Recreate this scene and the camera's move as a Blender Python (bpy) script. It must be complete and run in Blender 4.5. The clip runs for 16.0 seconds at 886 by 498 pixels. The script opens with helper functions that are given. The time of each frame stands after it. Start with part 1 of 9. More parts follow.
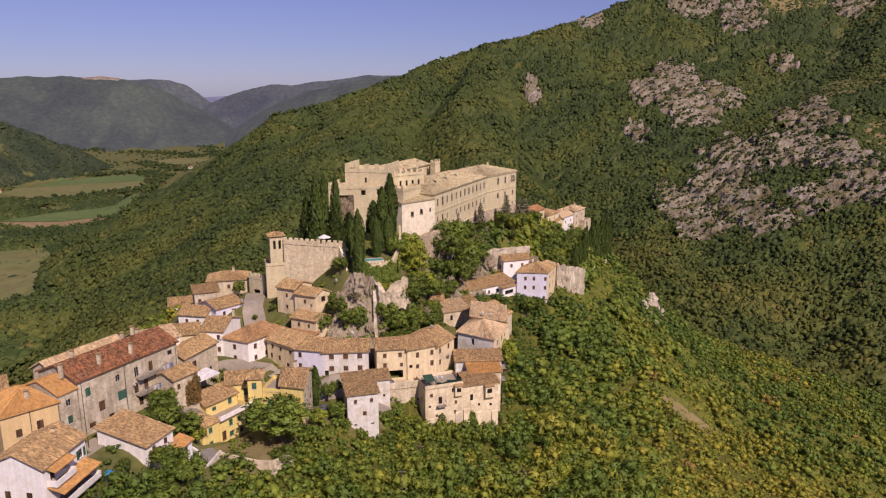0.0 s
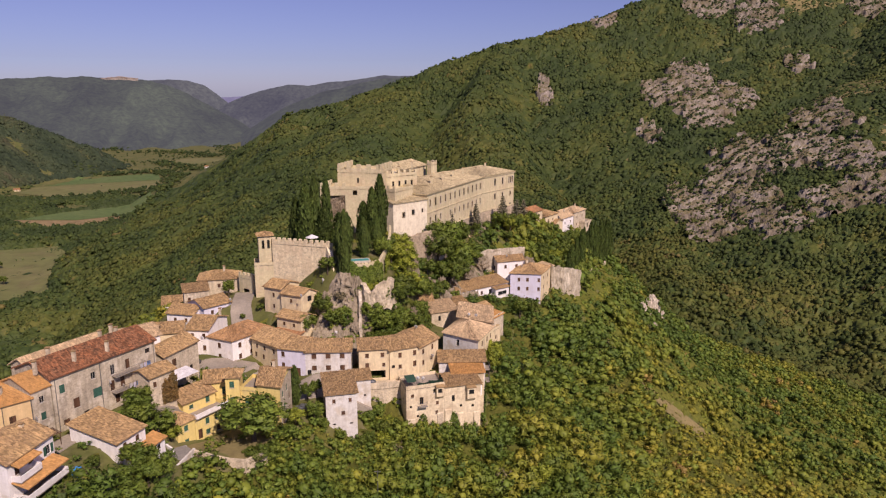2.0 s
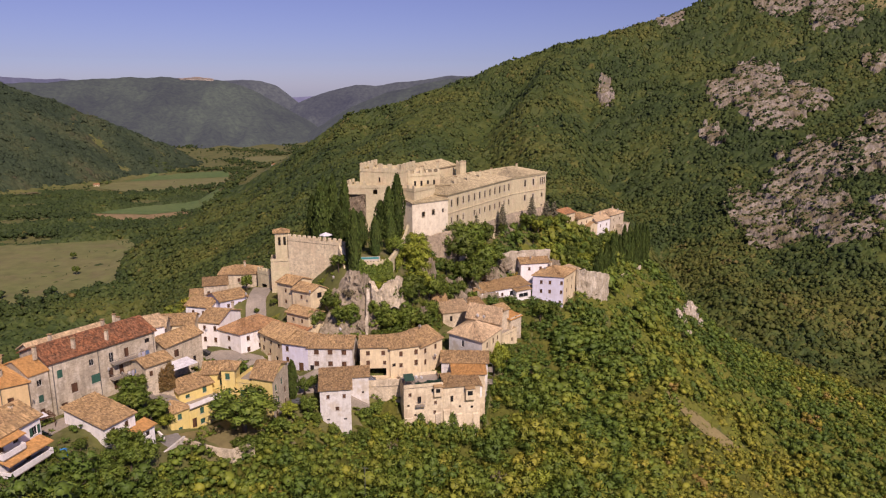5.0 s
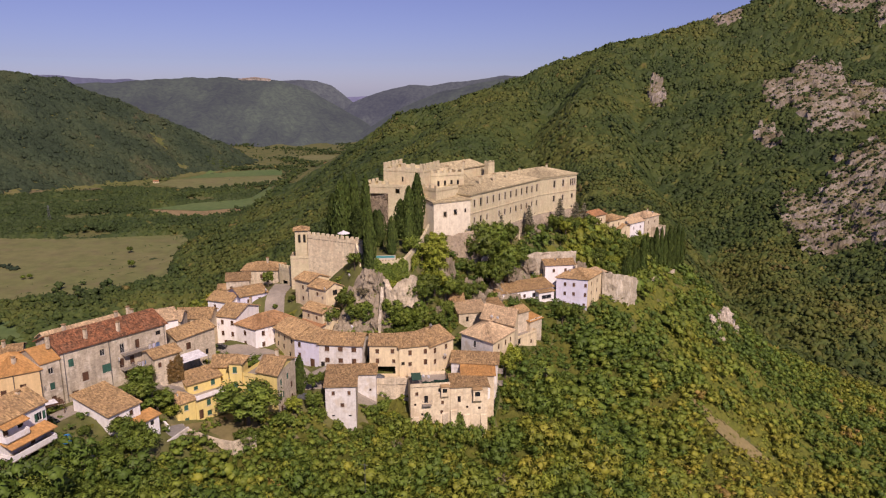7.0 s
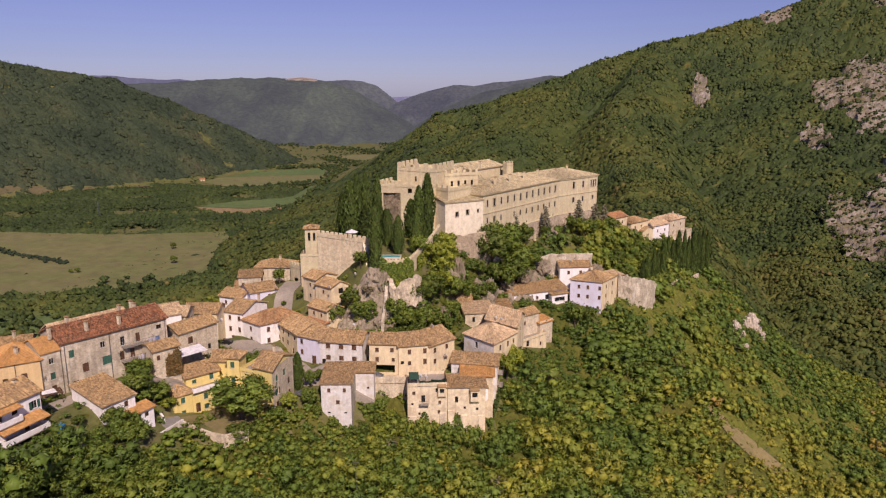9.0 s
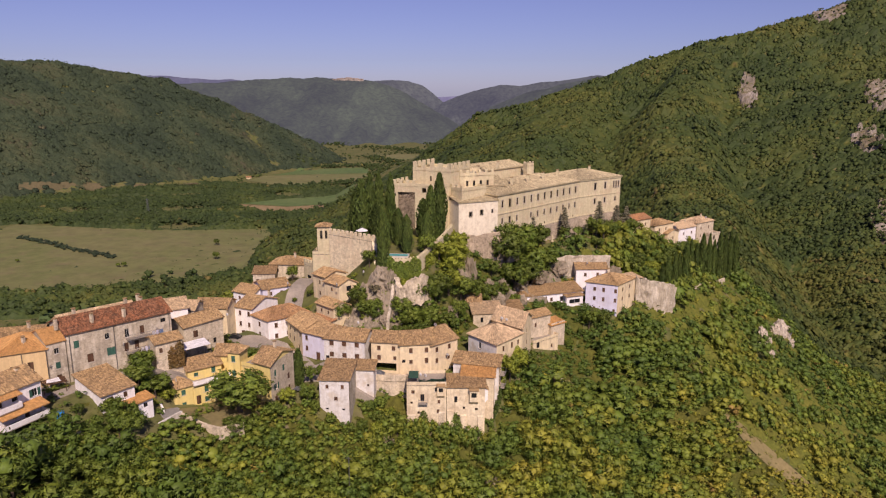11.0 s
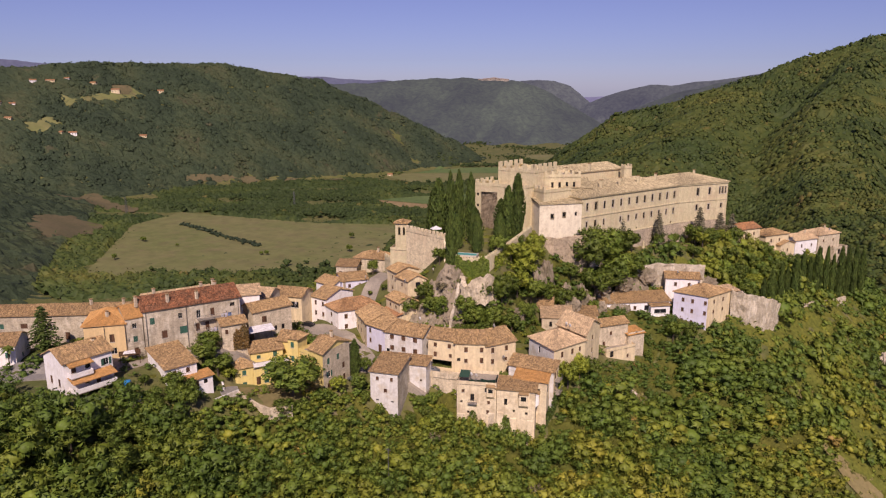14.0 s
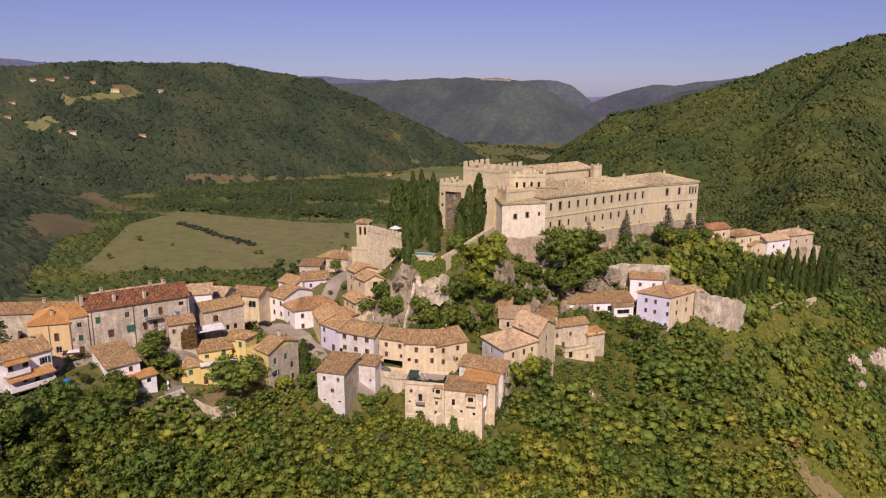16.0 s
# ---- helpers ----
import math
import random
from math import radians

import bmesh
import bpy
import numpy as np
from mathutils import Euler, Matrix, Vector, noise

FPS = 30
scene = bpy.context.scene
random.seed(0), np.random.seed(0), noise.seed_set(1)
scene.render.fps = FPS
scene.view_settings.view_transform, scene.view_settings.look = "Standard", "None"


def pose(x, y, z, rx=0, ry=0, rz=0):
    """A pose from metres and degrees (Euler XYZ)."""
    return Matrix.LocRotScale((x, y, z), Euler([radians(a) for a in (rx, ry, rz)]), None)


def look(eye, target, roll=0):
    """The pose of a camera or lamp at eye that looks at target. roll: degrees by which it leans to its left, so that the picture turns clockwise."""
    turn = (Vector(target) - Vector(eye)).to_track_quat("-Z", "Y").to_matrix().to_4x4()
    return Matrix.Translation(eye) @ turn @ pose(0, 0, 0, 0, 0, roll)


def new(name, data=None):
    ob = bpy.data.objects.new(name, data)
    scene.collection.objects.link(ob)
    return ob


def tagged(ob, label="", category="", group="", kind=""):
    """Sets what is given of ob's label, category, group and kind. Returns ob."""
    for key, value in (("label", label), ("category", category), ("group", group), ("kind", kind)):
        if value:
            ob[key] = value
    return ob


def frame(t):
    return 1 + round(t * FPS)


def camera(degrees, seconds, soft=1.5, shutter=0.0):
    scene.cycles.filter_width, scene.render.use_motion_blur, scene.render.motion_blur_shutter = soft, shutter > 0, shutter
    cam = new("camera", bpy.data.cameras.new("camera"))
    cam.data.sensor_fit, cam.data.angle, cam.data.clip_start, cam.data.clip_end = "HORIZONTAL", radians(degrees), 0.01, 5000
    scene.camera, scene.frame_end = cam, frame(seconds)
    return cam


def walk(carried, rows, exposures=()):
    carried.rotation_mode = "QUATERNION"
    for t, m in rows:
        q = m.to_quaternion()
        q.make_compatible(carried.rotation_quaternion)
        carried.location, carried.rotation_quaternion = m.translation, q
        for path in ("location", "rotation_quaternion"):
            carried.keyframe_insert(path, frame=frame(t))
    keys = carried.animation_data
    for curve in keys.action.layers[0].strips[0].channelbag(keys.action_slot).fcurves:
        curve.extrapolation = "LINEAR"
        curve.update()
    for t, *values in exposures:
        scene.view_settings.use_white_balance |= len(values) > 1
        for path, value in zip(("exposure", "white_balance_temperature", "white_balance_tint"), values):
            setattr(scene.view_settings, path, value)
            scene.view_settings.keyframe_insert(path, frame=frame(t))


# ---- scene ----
cam = camera(64.1, 16.0, 1.22)
METRES, EYE, TILT, LEAN, TURN = 95.0, 220.0, -12.9, 0.0, 0.0
ROWS = [
    (0.0, 0.0, 0.0, 0.0, 0.0, 0.0, -0.0),
    (0.5, 0.0177, -0.0002, -0.0002, 0.31, 0.0, -0.07),
    (1.0, 0.0396, -0.0002, -0.0002, 0.65, 0.01, -0.16),
    (1.5, 0.0633, -0.0001, 0.0001, 0.97, 0.02, -0.24),
    (2.0, 0.0914, 0.0003, 0.0013, 1.33, 0.02, -0.33),
    (2.5, 0.1181, 0.0008, 0.0023, 1.83, 0.03, -0.46),
    (3.0, 0.1478, 0.0016, 0.0028, 2.59, 0.02, -0.64),
    (3.5, 0.1755, 0.0032, 0.003, 3.41, 0.02, -0.83),
    (4.0, 0.2059, 0.0056, 0.0033, 4.41, 0.0, -1.07),
    (6.5, 0.3486, 0.0243, 0.0069, 10.0, -0.16, -2.33),
    (7.0, 0.3779, 0.03, 0.0083, 10.93, -0.21, -2.55),
    (7.5, 0.4055, 0.0357, 0.0097, 11.75, -0.25, -2.73),
    (8.0, 0.4361, 0.0423, 0.0111, 12.66, -0.28, -2.93),
    (8.5, 0.4644, 0.0491, 0.0126, 13.54, -0.34, -3.13),
    (9.0, 0.4948, 0.0567, 0.0139, 14.51, -0.38, -3.35),
    (11.5, 0.6416, 0.1, 0.0235, 19.41, -0.73, -4.42),
    (12.0, 0.6776, 0.1131, 0.0265, 20.81, -0.85, -4.7),
    (12.5, 0.7121, 0.1263, 0.0299, 22.48, -1.0, -5.07),
    (13.0, 0.7492, 0.1422, 0.0331, 25.14, -1.22, -5.58),
    (13.5, 0.7843, 0.1581, 0.0372, 27.84, -1.5, -6.11),
    (14.0, 0.82, 0.1773, 0.0411, 29.81, -1.71, -6.5),
    (14.5, 0.8489, 0.1952, 0.0444, 30.33, -1.77, -6.61),
    (15.0, 0.8805, 0.2154, 0.0491, 30.29, -1.78, -6.62),
    (15.5, 0.9126, 0.235, 0.0534, 30.24, -1.77, -6.62),
    (16.0, 0.9477, 0.2561, 0.0584, 30.19, -1.77, -6.63),
]
walk(cam, [(t, pose(0, 0, EYE, TILT, LEAN, TURN) @ pose(METRES * x, METRES * y, METRES * z, 90 + pitch, roll, yaw)) for t, x, y, z, yaw, pitch, roll in ROWS],
     [(0.0, 0.0, 6400, 36), (16.0, 0.0, 6400, 36)])

# ---- daylight ----
SUN_AZ, SUN_EL = radians(149.0), radians(44.0)      # azimuth clockwise from +y
sky_world = bpy.data.worlds.new("sky")
scene.world = sky_world
sky_world.use_nodes = True
wn = sky_world.node_tree
sky_tex = wn.nodes.new("ShaderNodeTexSky")
sky_tex.sky_type, sky_tex.sun_disc = "NISHITA", False
sky_tex.sun_elevation, sky_tex.sun_rotation = SUN_EL, SUN_AZ
sky_tex.air_density, sky_tex.dust_density, sky_tex.ozone_density, sky_tex.altitude = 1.0, 0.2, 6.0, 400
sky_tone = wn.nodes.new("ShaderNodeHueSaturation")
sky_tone.inputs["Hue"].default_value, sky_tone.inputs["Saturation"].default_value = 0.515, 0.78
wn.links.new(sky_tex.outputs[0], sky_tone.inputs["Color"])
sky_tint = wn.nodes.new("ShaderNodeMix")
sky_tint.data_type, sky_tint.blend_type = "RGBA", "MULTIPLY"
sky_tint.inputs[0].default_value, sky_tint.inputs[7].default_value = 1.0, (0.91, 0.98, 1.25, 1)
wn.links.new(sky_tone.outputs[0], sky_tint.inputs[6])
wn.links.new(sky_tint.outputs[2], wn.nodes["Background"].inputs[0])
wn.nodes["Background"].inputs[1].default_value = 0.055
sun = new("sun", bpy.data.lights.new("sun", "SUN"))
sun.data.energy, sun.data.angle, sun.data.color = 4.8, radians(0.6), (1.0, 0.91, 0.68)
sun.matrix_world = look((math.sin(SUN_AZ) * 100, math.cos(SUN_AZ) * 100, 100 * math.tan(SUN_EL)), (0, 0, 0))

# ---- materials ----
def mat(name, base, alt=None, rough=0.85, big=0.12, fine=2.5, bump=0.25, rand=0.0, island=0.0, dirt=None, stretch=1.0, spec=0.25, metal=0.0, hue=None, bump_dist=0.08, by=None, speckle=0.28):
    """base and alt mix by a large noise, a fine noise shades both; rand and island vary single objects and pieces; dirt is a second, patchy colour."""
    m = bpy.data.materials.new(name)
    m.use_nodes = True
    nt = m.node_tree
    bsdf = nt.nodes["Principled BSDF"]
    bsdf.inputs["Roughness"].default_value, bsdf.inputs["Metallic"].default_value = rough, metal
    bsdf.inputs["Specular IOR Level"].default_value = spec
    N, L = nt.nodes.new, nt.links.new
    geo = N("ShaderNodeNewGeometry")
    mp = N("ShaderNodeMapping")
    mp.inputs["Scale"].default_value = (1, 1, stretch)
    L(geo.outputs["Position"], mp.inputs[0])

    def noise_tex(scale, detail, rough_n=0.6):
        n = N("ShaderNodeTexNoise")
        n.inputs["Scale"].default_value, n.inputs["Detail"].default_value, n.inputs["Roughness"].default_value = scale, detail, rough_n
        L(mp.outputs[0], n.inputs["Vector"])
        return n.outputs["Fac"]

    def ramp(fac, lo, hi):
        r = N("ShaderNodeMapRange")
        r.inputs[1].default_value, r.inputs[2].default_value = lo, hi
        L(fac, r.inputs[0])
        return r.outputs[0]

    def mix(fac, a, b, how="MIX"):
        x = N("ShaderNodeMix")
        x.data_type, x.blend_type = "RGBA", how
        for sock, v in ((x.inputs[0], fac), (x.inputs[6], a), (x.inputs[7], b)):
            if isinstance(v, (int, float)):
                sock.default_value = v
            elif isinstance(v, tuple):
                sock.default_value = (*v, 1)
            else:
                L(v, sock)
        return x.outputs[2]

    alt = alt or tuple(c * 0.75 for c in base)
    col = mix(ramp(noise_tex(big, 4), 0.35, 0.65), base, alt)
    if hue:
        pick = N("ShaderNodeValToRGB")
        pick.color_ramp.interpolation = "LINEAR"
        els = pick.color_ramp.elements
        els[0].color, els[1].color = (*hue[0], 1), (*hue[-1], 1)
        for k in range(1, len(hue) - 1):
            e = els.new(k / (len(hue) - 1))
            e.color = (*hue[k], 1)
        if by:
            at = N("ShaderNodeAttribute")
            at.attribute_name = by
            L(at.outputs["Fac"], pick.inputs[0])
        elif rand:
            inf = N("ShaderNodeObjectInfo")
            add = N("ShaderNodeMath")
            add.operation = "ADD"
            L(inf.outputs["Random"], add.inputs[0])
            mul = N("ShaderNodeMath")
            mul.operation = "MULTIPLY"
            mul.inputs[1].default_value = 0.25
            L(geo.outputs["Random Per Island"], mul.inputs[0])
            L(mul.outputs[0], add.inputs[1])
            fr = N("ShaderNodeMath")
            fr.operation = "FRACT"
            L(add.outputs[0], fr.inputs[0])
            L(fr.outputs[0], pick.inputs[0])
        else:
            L(geo.outputs["Random Per Island"], pick.inputs[0])
        col = mix(0.85, col, pick.outputs[0])
    if dirt:
        col = mix(ramp(noise_tex(big * 4.3, 6, 0.7), 0.5, 0.72), col, dirt)
    f = noise_tex(fine, 5, 0.7)
    shade = N("ShaderNodeMapRange")
    shade.inputs[1].default_value, shade.inputs[2].default_value = 0.25, 0.75
    shade.inputs[3].default_value, shade.inputs[4].default_value = 1 - speckle, 1 + speckle * 0.85
    L(f, shade.inputs[0])
    value = shade.outputs[0]
    for amount, kind in ((rand, "obj"), (island, "isl")):
        if amount:
            src = N("ShaderNodeObjectInfo").outputs["Random"] if kind == "obj" else geo.outputs["Random Per Island"]
            r = N("ShaderNodeMapRange")
            r.inputs[3].default_value, r.inputs[4].default_value = 1 - amount, 1 + amount
            L(src, r.inputs[0])
            mm = N("ShaderNodeMath")
            mm.operation = "MULTIPLY"
            L(value, mm.inputs[0])
            L(r.outputs[0], mm.inputs[1])
            value = mm.outputs[0]
    comb = N("ShaderNodeCombineColor")
    for k in range(3):
        L(value, comb.inputs[k])
    col = mix(1.0, col, comb.outputs[0], "MULTIPLY")
    L(col, bsdf.inputs["Base Color"])
    if bump:
        b = N("ShaderNodeBump")
        b.inputs["Strength"].default_value, b.inputs["Distance"].default_value = bump, bump_dist
        L(f, b.inputs["Height"])
        L(b.outputs[0], bsdf.inputs["Normal"])
    return m


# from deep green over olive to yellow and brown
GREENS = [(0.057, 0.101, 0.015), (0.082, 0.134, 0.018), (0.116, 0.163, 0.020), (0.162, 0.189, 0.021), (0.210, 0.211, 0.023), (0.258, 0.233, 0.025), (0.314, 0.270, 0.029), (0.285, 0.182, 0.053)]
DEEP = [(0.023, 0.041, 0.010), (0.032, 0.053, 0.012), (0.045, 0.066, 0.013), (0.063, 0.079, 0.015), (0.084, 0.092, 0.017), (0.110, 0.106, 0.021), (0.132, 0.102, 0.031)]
m_under = mat("undergrowth", (0.092, 0.108, 0.015), (0.132, 0.130, 0.020), 0.85, 0.05, 0.8, 0.8, island=0.4, bump_dist=0.4, speckle=0.5)
m_woods_near = mat("woods_leaves", (0.070, 0.100, 0.016), (0.110, 0.130, 0.020), 0.6, 0.03, 1.3, 0.0, island=0.27, hue=GREENS, by="species", speckle=0.30)
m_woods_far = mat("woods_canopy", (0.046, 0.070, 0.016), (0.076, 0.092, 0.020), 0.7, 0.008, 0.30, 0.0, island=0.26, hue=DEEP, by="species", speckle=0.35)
# distance haze over the valley is mixed into these bluer, duller leaf greens
m_woods_hazed = mat("hazed_valley_canopy", (0.040, 0.056, 0.020), (0.062, 0.074, 0.024), 0.75, 0.004, 0.22, 1.0, island=0.2, hue=[(0.022, 0.038, 0.021), (0.031, 0.050, 0.026), (0.043, 0.062, 0.030), (0.059, 0.072, 0.033), (0.076, 0.071, 0.040)], bump_dist=2.0, by="species", speckle=0.4)
m_leaf = mat("tree_leaves", (0.078, 0.122, 0.017), (0.130, 0.166, 0.021), 0.6, 0.3, 1.5, 0.0, island=0.4, rand=0.25)
m_leaf_lime = mat("lime_leaves", (0.170, 0.215, 0.022), (0.240, 0.265, 0.026), 0.6, 0.3, 1.5, 0.0, island=0.3, rand=0.15)
m_leaf_dry = mat("dry_leaves", (0.150, 0.130, 0.072), (0.190, 0.160, 0.095), 0.8, 0.3, 1.5, 0.0, island=0.35, rand=0.2)
m_tuft = mat("dry_tufts", (0.200, 0.170, 0.060), (0.130, 0.130, 0.035), 0.9, 0.5, 2.0, 0.0, island=0.4)
m_needle_grey = mat("grey_needles", (0.150, 0.145, 0.090), (0.200, 0.180, 0.120), 0.8, 0.3, 1.5, 0.0, island=0.4, rand=0.15)
m_cypress = mat("cypress_leaves", (0.050, 0.082, 0.017), (0.080, 0.112, 0.022), 0.7, 0.4, 2.0, 0.0, island=0.45, rand=0.2)
m_ivy = mat("ivy_leaves", (0.040, 0.075, 0.014), (0.075, 0.100, 0.020), 0.55, 0.5, 2.0, 0.0, island=0.4)
m_ivy_red = mat("ivy_autumn", (0.160, 0.090, 0.025), (0.110, 0.075, 0.025), 0.6, 0.5, 2.0, 0.0, island=0.4)
m_bark = mat("bark", (0.110, 0.085, 0.060), None, 0.95, 0.8, 6.0, 0.5)
m_ground = mat("ground_cover", (0.082, 0.098, 0.026), (0.130, 0.126, 0.040), 0.95, 0.03, 0.5, 0.5, dirt=(0.170, 0.145, 0.075), bump_dist=0.4)
m_field = mat("meadow", (0.135, 0.148, 0.050), (0.165, 0.158, 0.064), 0.95, 0.008, 0.05, 0.2, dirt=(0.165, 0.140, 0.068))
m_field_green = mat("crop_green", (0.085, 0.135, 0.042), (0.110, 0.150, 0.050), 0.95, 0.01, 0.08, 0.2)
m_field_brown = mat("ploughed_field", (0.230, 0.165, 0.080), (0.260, 0.190, 0.095), 0.95, 0.01, 0.08, 0.2)
m_rock = mat("limestone", (0.350, 0.292, 0.215), (0.215, 0.175, 0.122), 0.95, 0.10, 0.9, 0.9, dirt=(0.120, 0.110, 0.065), stretch=0.45, bump_dist=0.5, island=0.0)
m_pale_rock = mat("pale_limestone", (0.620, 0.540, 0.450), (0.450, 0.385, 0.310), 0.95, 0.3, 1.2, 0.8, dirt=(0.260, 0.215, 0.140), bump_dist=0.3)
m_crag = mat("mountain_limestone", (0.310, 0.268, 0.232), (0.140, 0.112, 0.070), 0.95, 0.045, 0.42, 0.9, dirt=(0.075, 0.078, 0.034), stretch=0.5, bump_dist=1.2, speckle=0.5)
# dry turf on the level ledges of the rock
cn = m_crag.node_tree
turf_geo, turf_sep, turf_fac, turf_mix = cn.nodes.new("ShaderNodeNewGeometry"), cn.nodes.new("ShaderNodeSeparateXYZ"), cn.nodes.new("ShaderNodeMapRange"), cn.nodes.new("ShaderNodeMix")
turf_mix.data_type = "RGBA"
turf_fac.inputs[1].default_value, turf_fac.inputs[2].default_value, turf_fac.inputs[4].default_value = 0.64, 0.86, 0.85
turf_mix.inputs[7].default_value = (0.150, 0.128, 0.052, 1)
cn.links.new(turf_geo.outputs["True Normal"], turf_sep.inputs[0])
cn.links.new(turf_sep.outputs[2], turf_fac.inputs[0])
cn.links.new(turf_fac.outputs[0], turf_mix.inputs[0])
cn.links.new(cn.nodes["Principled BSDF"].inputs["Base Color"].links[0].from_socket, turf_mix.inputs[6])
cn.links.new(turf_mix.outputs[2], cn.nodes["Principled BSDF"].inputs["Base Color"])
m_dry_grass = mat("dry_grass", (0.240, 0.190, 0.085), (0.185, 0.155, 0.068), 0.95, 0.05, 0.6, 0.5, bump_dist=0.3)
m_stubble = mat("brown_scrub", (0.135, 0.108, 0.056), (0.100, 0.088, 0.044), 0.95, 0.02, 0.25, 0.4, bump_dist=0.5)
m_road = mat("paving", (0.340, 0.295, 0.240), (0.270, 0.235, 0.195), 0.9, 0.2, 2.0, 0.3)
m_tile = mat("roof_tiles", (0.420, 0.278, 0.134), (0.325, 0.212, 0.108), 0.9, 0.35, 1.2, 0.2, island=0.40, dirt=(0.220, 0.158, 0.098))
m_tile_orange = mat("orange_tiles", (0.500, 0.270, 0.095), (0.440, 0.240, 0.090), 0.85, 0.3, 1.2, 0.2, island=0.2)
m_tile_red = mat("red_tiles", (0.290, 0.118, 0.055), (0.200, 0.098, 0.055), 0.9, 0.5, 1.2, 0.2, island=0.55, dirt=(0.120, 0.078, 0.052))
m_tile_pale = mat("pale_tiles", (0.560, 0.410, 0.250), (0.470, 0.340, 0.210), 0.9, 0.25, 1.2, 0.2, island=0.3, dirt=(0.260, 0.190, 0.120))
m_white = mat("white_render", (0.830, 0.800, 0.800), (0.790, 0.755, 0.745), 0.9, 0.15, 1.8, 0.15, dirt=(0.700, 0.655, 0.610), speckle=0.10)
m_weathered = mat("weathered_white_render", (0.700, 0.675, 0.655), (0.615, 0.585, 0.550), 0.95, 0.22, 1.8, 0.25, dirt=(0.470, 0.425, 0.370), speckle=0.14)
m_lilac = mat("lilac_render", (0.670, 0.655, 0.775), (0.630, 0.615, 0.730), 0.9, 0.15, 1.8, 0.15, dirt=(0.580, 0.530, 0.570), speckle=0.08)
m_cream = mat("cream_render", (0.740, 0.610, 0.390), (0.680, 0.555, 0.355), 0.9, 0.15, 1.8, 0.2, dirt=(0.580, 0.470, 0.310), speckle=0.12)
m_ochre = mat("ochre_render", (0.660, 0.480, 0.250), (0.600, 0.430, 0.225), 0.9, 0.2, 1.8, 0.15, speckle=0.12)
m_yellow = mat("yellow_render", (0.740, 0.590, 0.220), (0.690, 0.540, 0.200), 0.9, 0.2, 1.8, 0.12, speckle=0.10)
m_stone = mat("village_stone", (0.640, 0.545, 0.405), (0.510, 0.425, 0.305), 0.95, 0.30, 2.2, 0.7, dirt=(0.350, 0.285, 0.205), bump_dist=0.14, speckle=0.26)
m_grey_stone = mat("grey_stone", (0.520, 0.445, 0.335), (0.410, 0.350, 0.262), 0.95, 0.25, 2.2, 0.8, dirt=(0.310, 0.265, 0.210), bump_dist=0.12, speckle=0.22)
m_castle = mat("castle_stone", (0.600, 0.525, 0.340), (0.530, 0.460, 0.297), 0.95, 0.10, 1.5, 0.5, dirt=(0.520, 0.410, 0.285), bump_dist=0.12, speckle=0.16)
m_rubble = mat("rubble", (0.500, 0.400, 0.285), (0.360, 0.285, 0.205), 0.95, 0.3, 1.6, 1.0, dirt=(0.200, 0.160, 0.110), bump_dist=0.3)


def weather(m, bare, share=0.30, streak=0.25, stone=0.0, size=1.0):
    """Bare patches where the render has come off, stains that run down the wall, and single stones of their own tone."""
    nt = m.node_tree
    N, L = nt.nodes.new, nt.links.new
    bsdf = nt.nodes["Principled BSDF"]
    col = bsdf.inputs["Base Color"].links[0].from_socket
    geo = N("ShaderNodeNewGeometry")

    def field(scale, detail, stretch):
        mp, n = N("ShaderNodeMapping"), N("ShaderNodeTexNoise")
        mp.inputs["Scale"].default_value = (1, 1, stretch)
        n.inputs["Scale"].default_value, n.inputs["Detail"].default_value, n.inputs["Roughness"].default_value = scale, detail, 0.65
        L(geo.outputs["Position"], mp.inputs[0])
        L(mp.outputs[0], n.inputs["Vector"])
        return n.outputs["Fac"]

    def span(fac, lo, hi, a, b):
        r = N("ShaderNodeMapRange")
        for k, v in enumerate((lo, hi, a, b)):
            r.inputs[k + 1].default_value = v
        L(fac, r.inputs[0])
        return r.outputs[0]

    def blend(fac, a, b, how="MIX"):
        x = N("ShaderNodeMix")
        x.data_type, x.blend_type = "RGBA", how
        if isinstance(fac, float):
            x.inputs[0].default_value = fac
        else:
            L(fac, x.inputs[0])
        L(a, x.inputs[6])
        if isinstance(b, tuple):
            x.inputs[7].default_value = (*b, 1)
        else:
            L(b, x.inputs[7])
        return x.outputs[2]

    def grey(value):
        c = N("ShaderNodeCombineColor")
        for k in range(3):
            L(value, c.inputs[k])
        return c.outputs[0]

    col = blend(span(field(0.32 / size, 5, 0.8), 0.64 - share * 0.42, 0.74 - share * 0.42, 0.0, 0.8), col, bare)
    if stone:
        vor = N("ShaderNodeTexVoronoi")
        mp = N("ShaderNodeMapping")
        mp.inputs["Scale"].default_value = (1, 1, 1.5)
        vor.inputs["Scale"].default_value = 2.3 / size
        L(geo.outputs["Position"], mp.inputs[0])
        L(mp.outputs[0], vor.inputs["Vector"])
        sep = N("ShaderNodeSeparateColor")
        L(vor.outputs["Color"], sep.inputs[0])
        col = blend(1.0, col, grey(span(sep.outputs[0], 0.0, 1.0, 1 - stone, 1 + stone * 0.7)), "MULTIPLY")
    col = blend(1.0, col, grey(span(field(1.1 / size, 4, 0.10), 0.30, 0.62, 1 - streak, 1.06)), "MULTIPLY")
    L(col, bsdf.inputs["Base Color"])


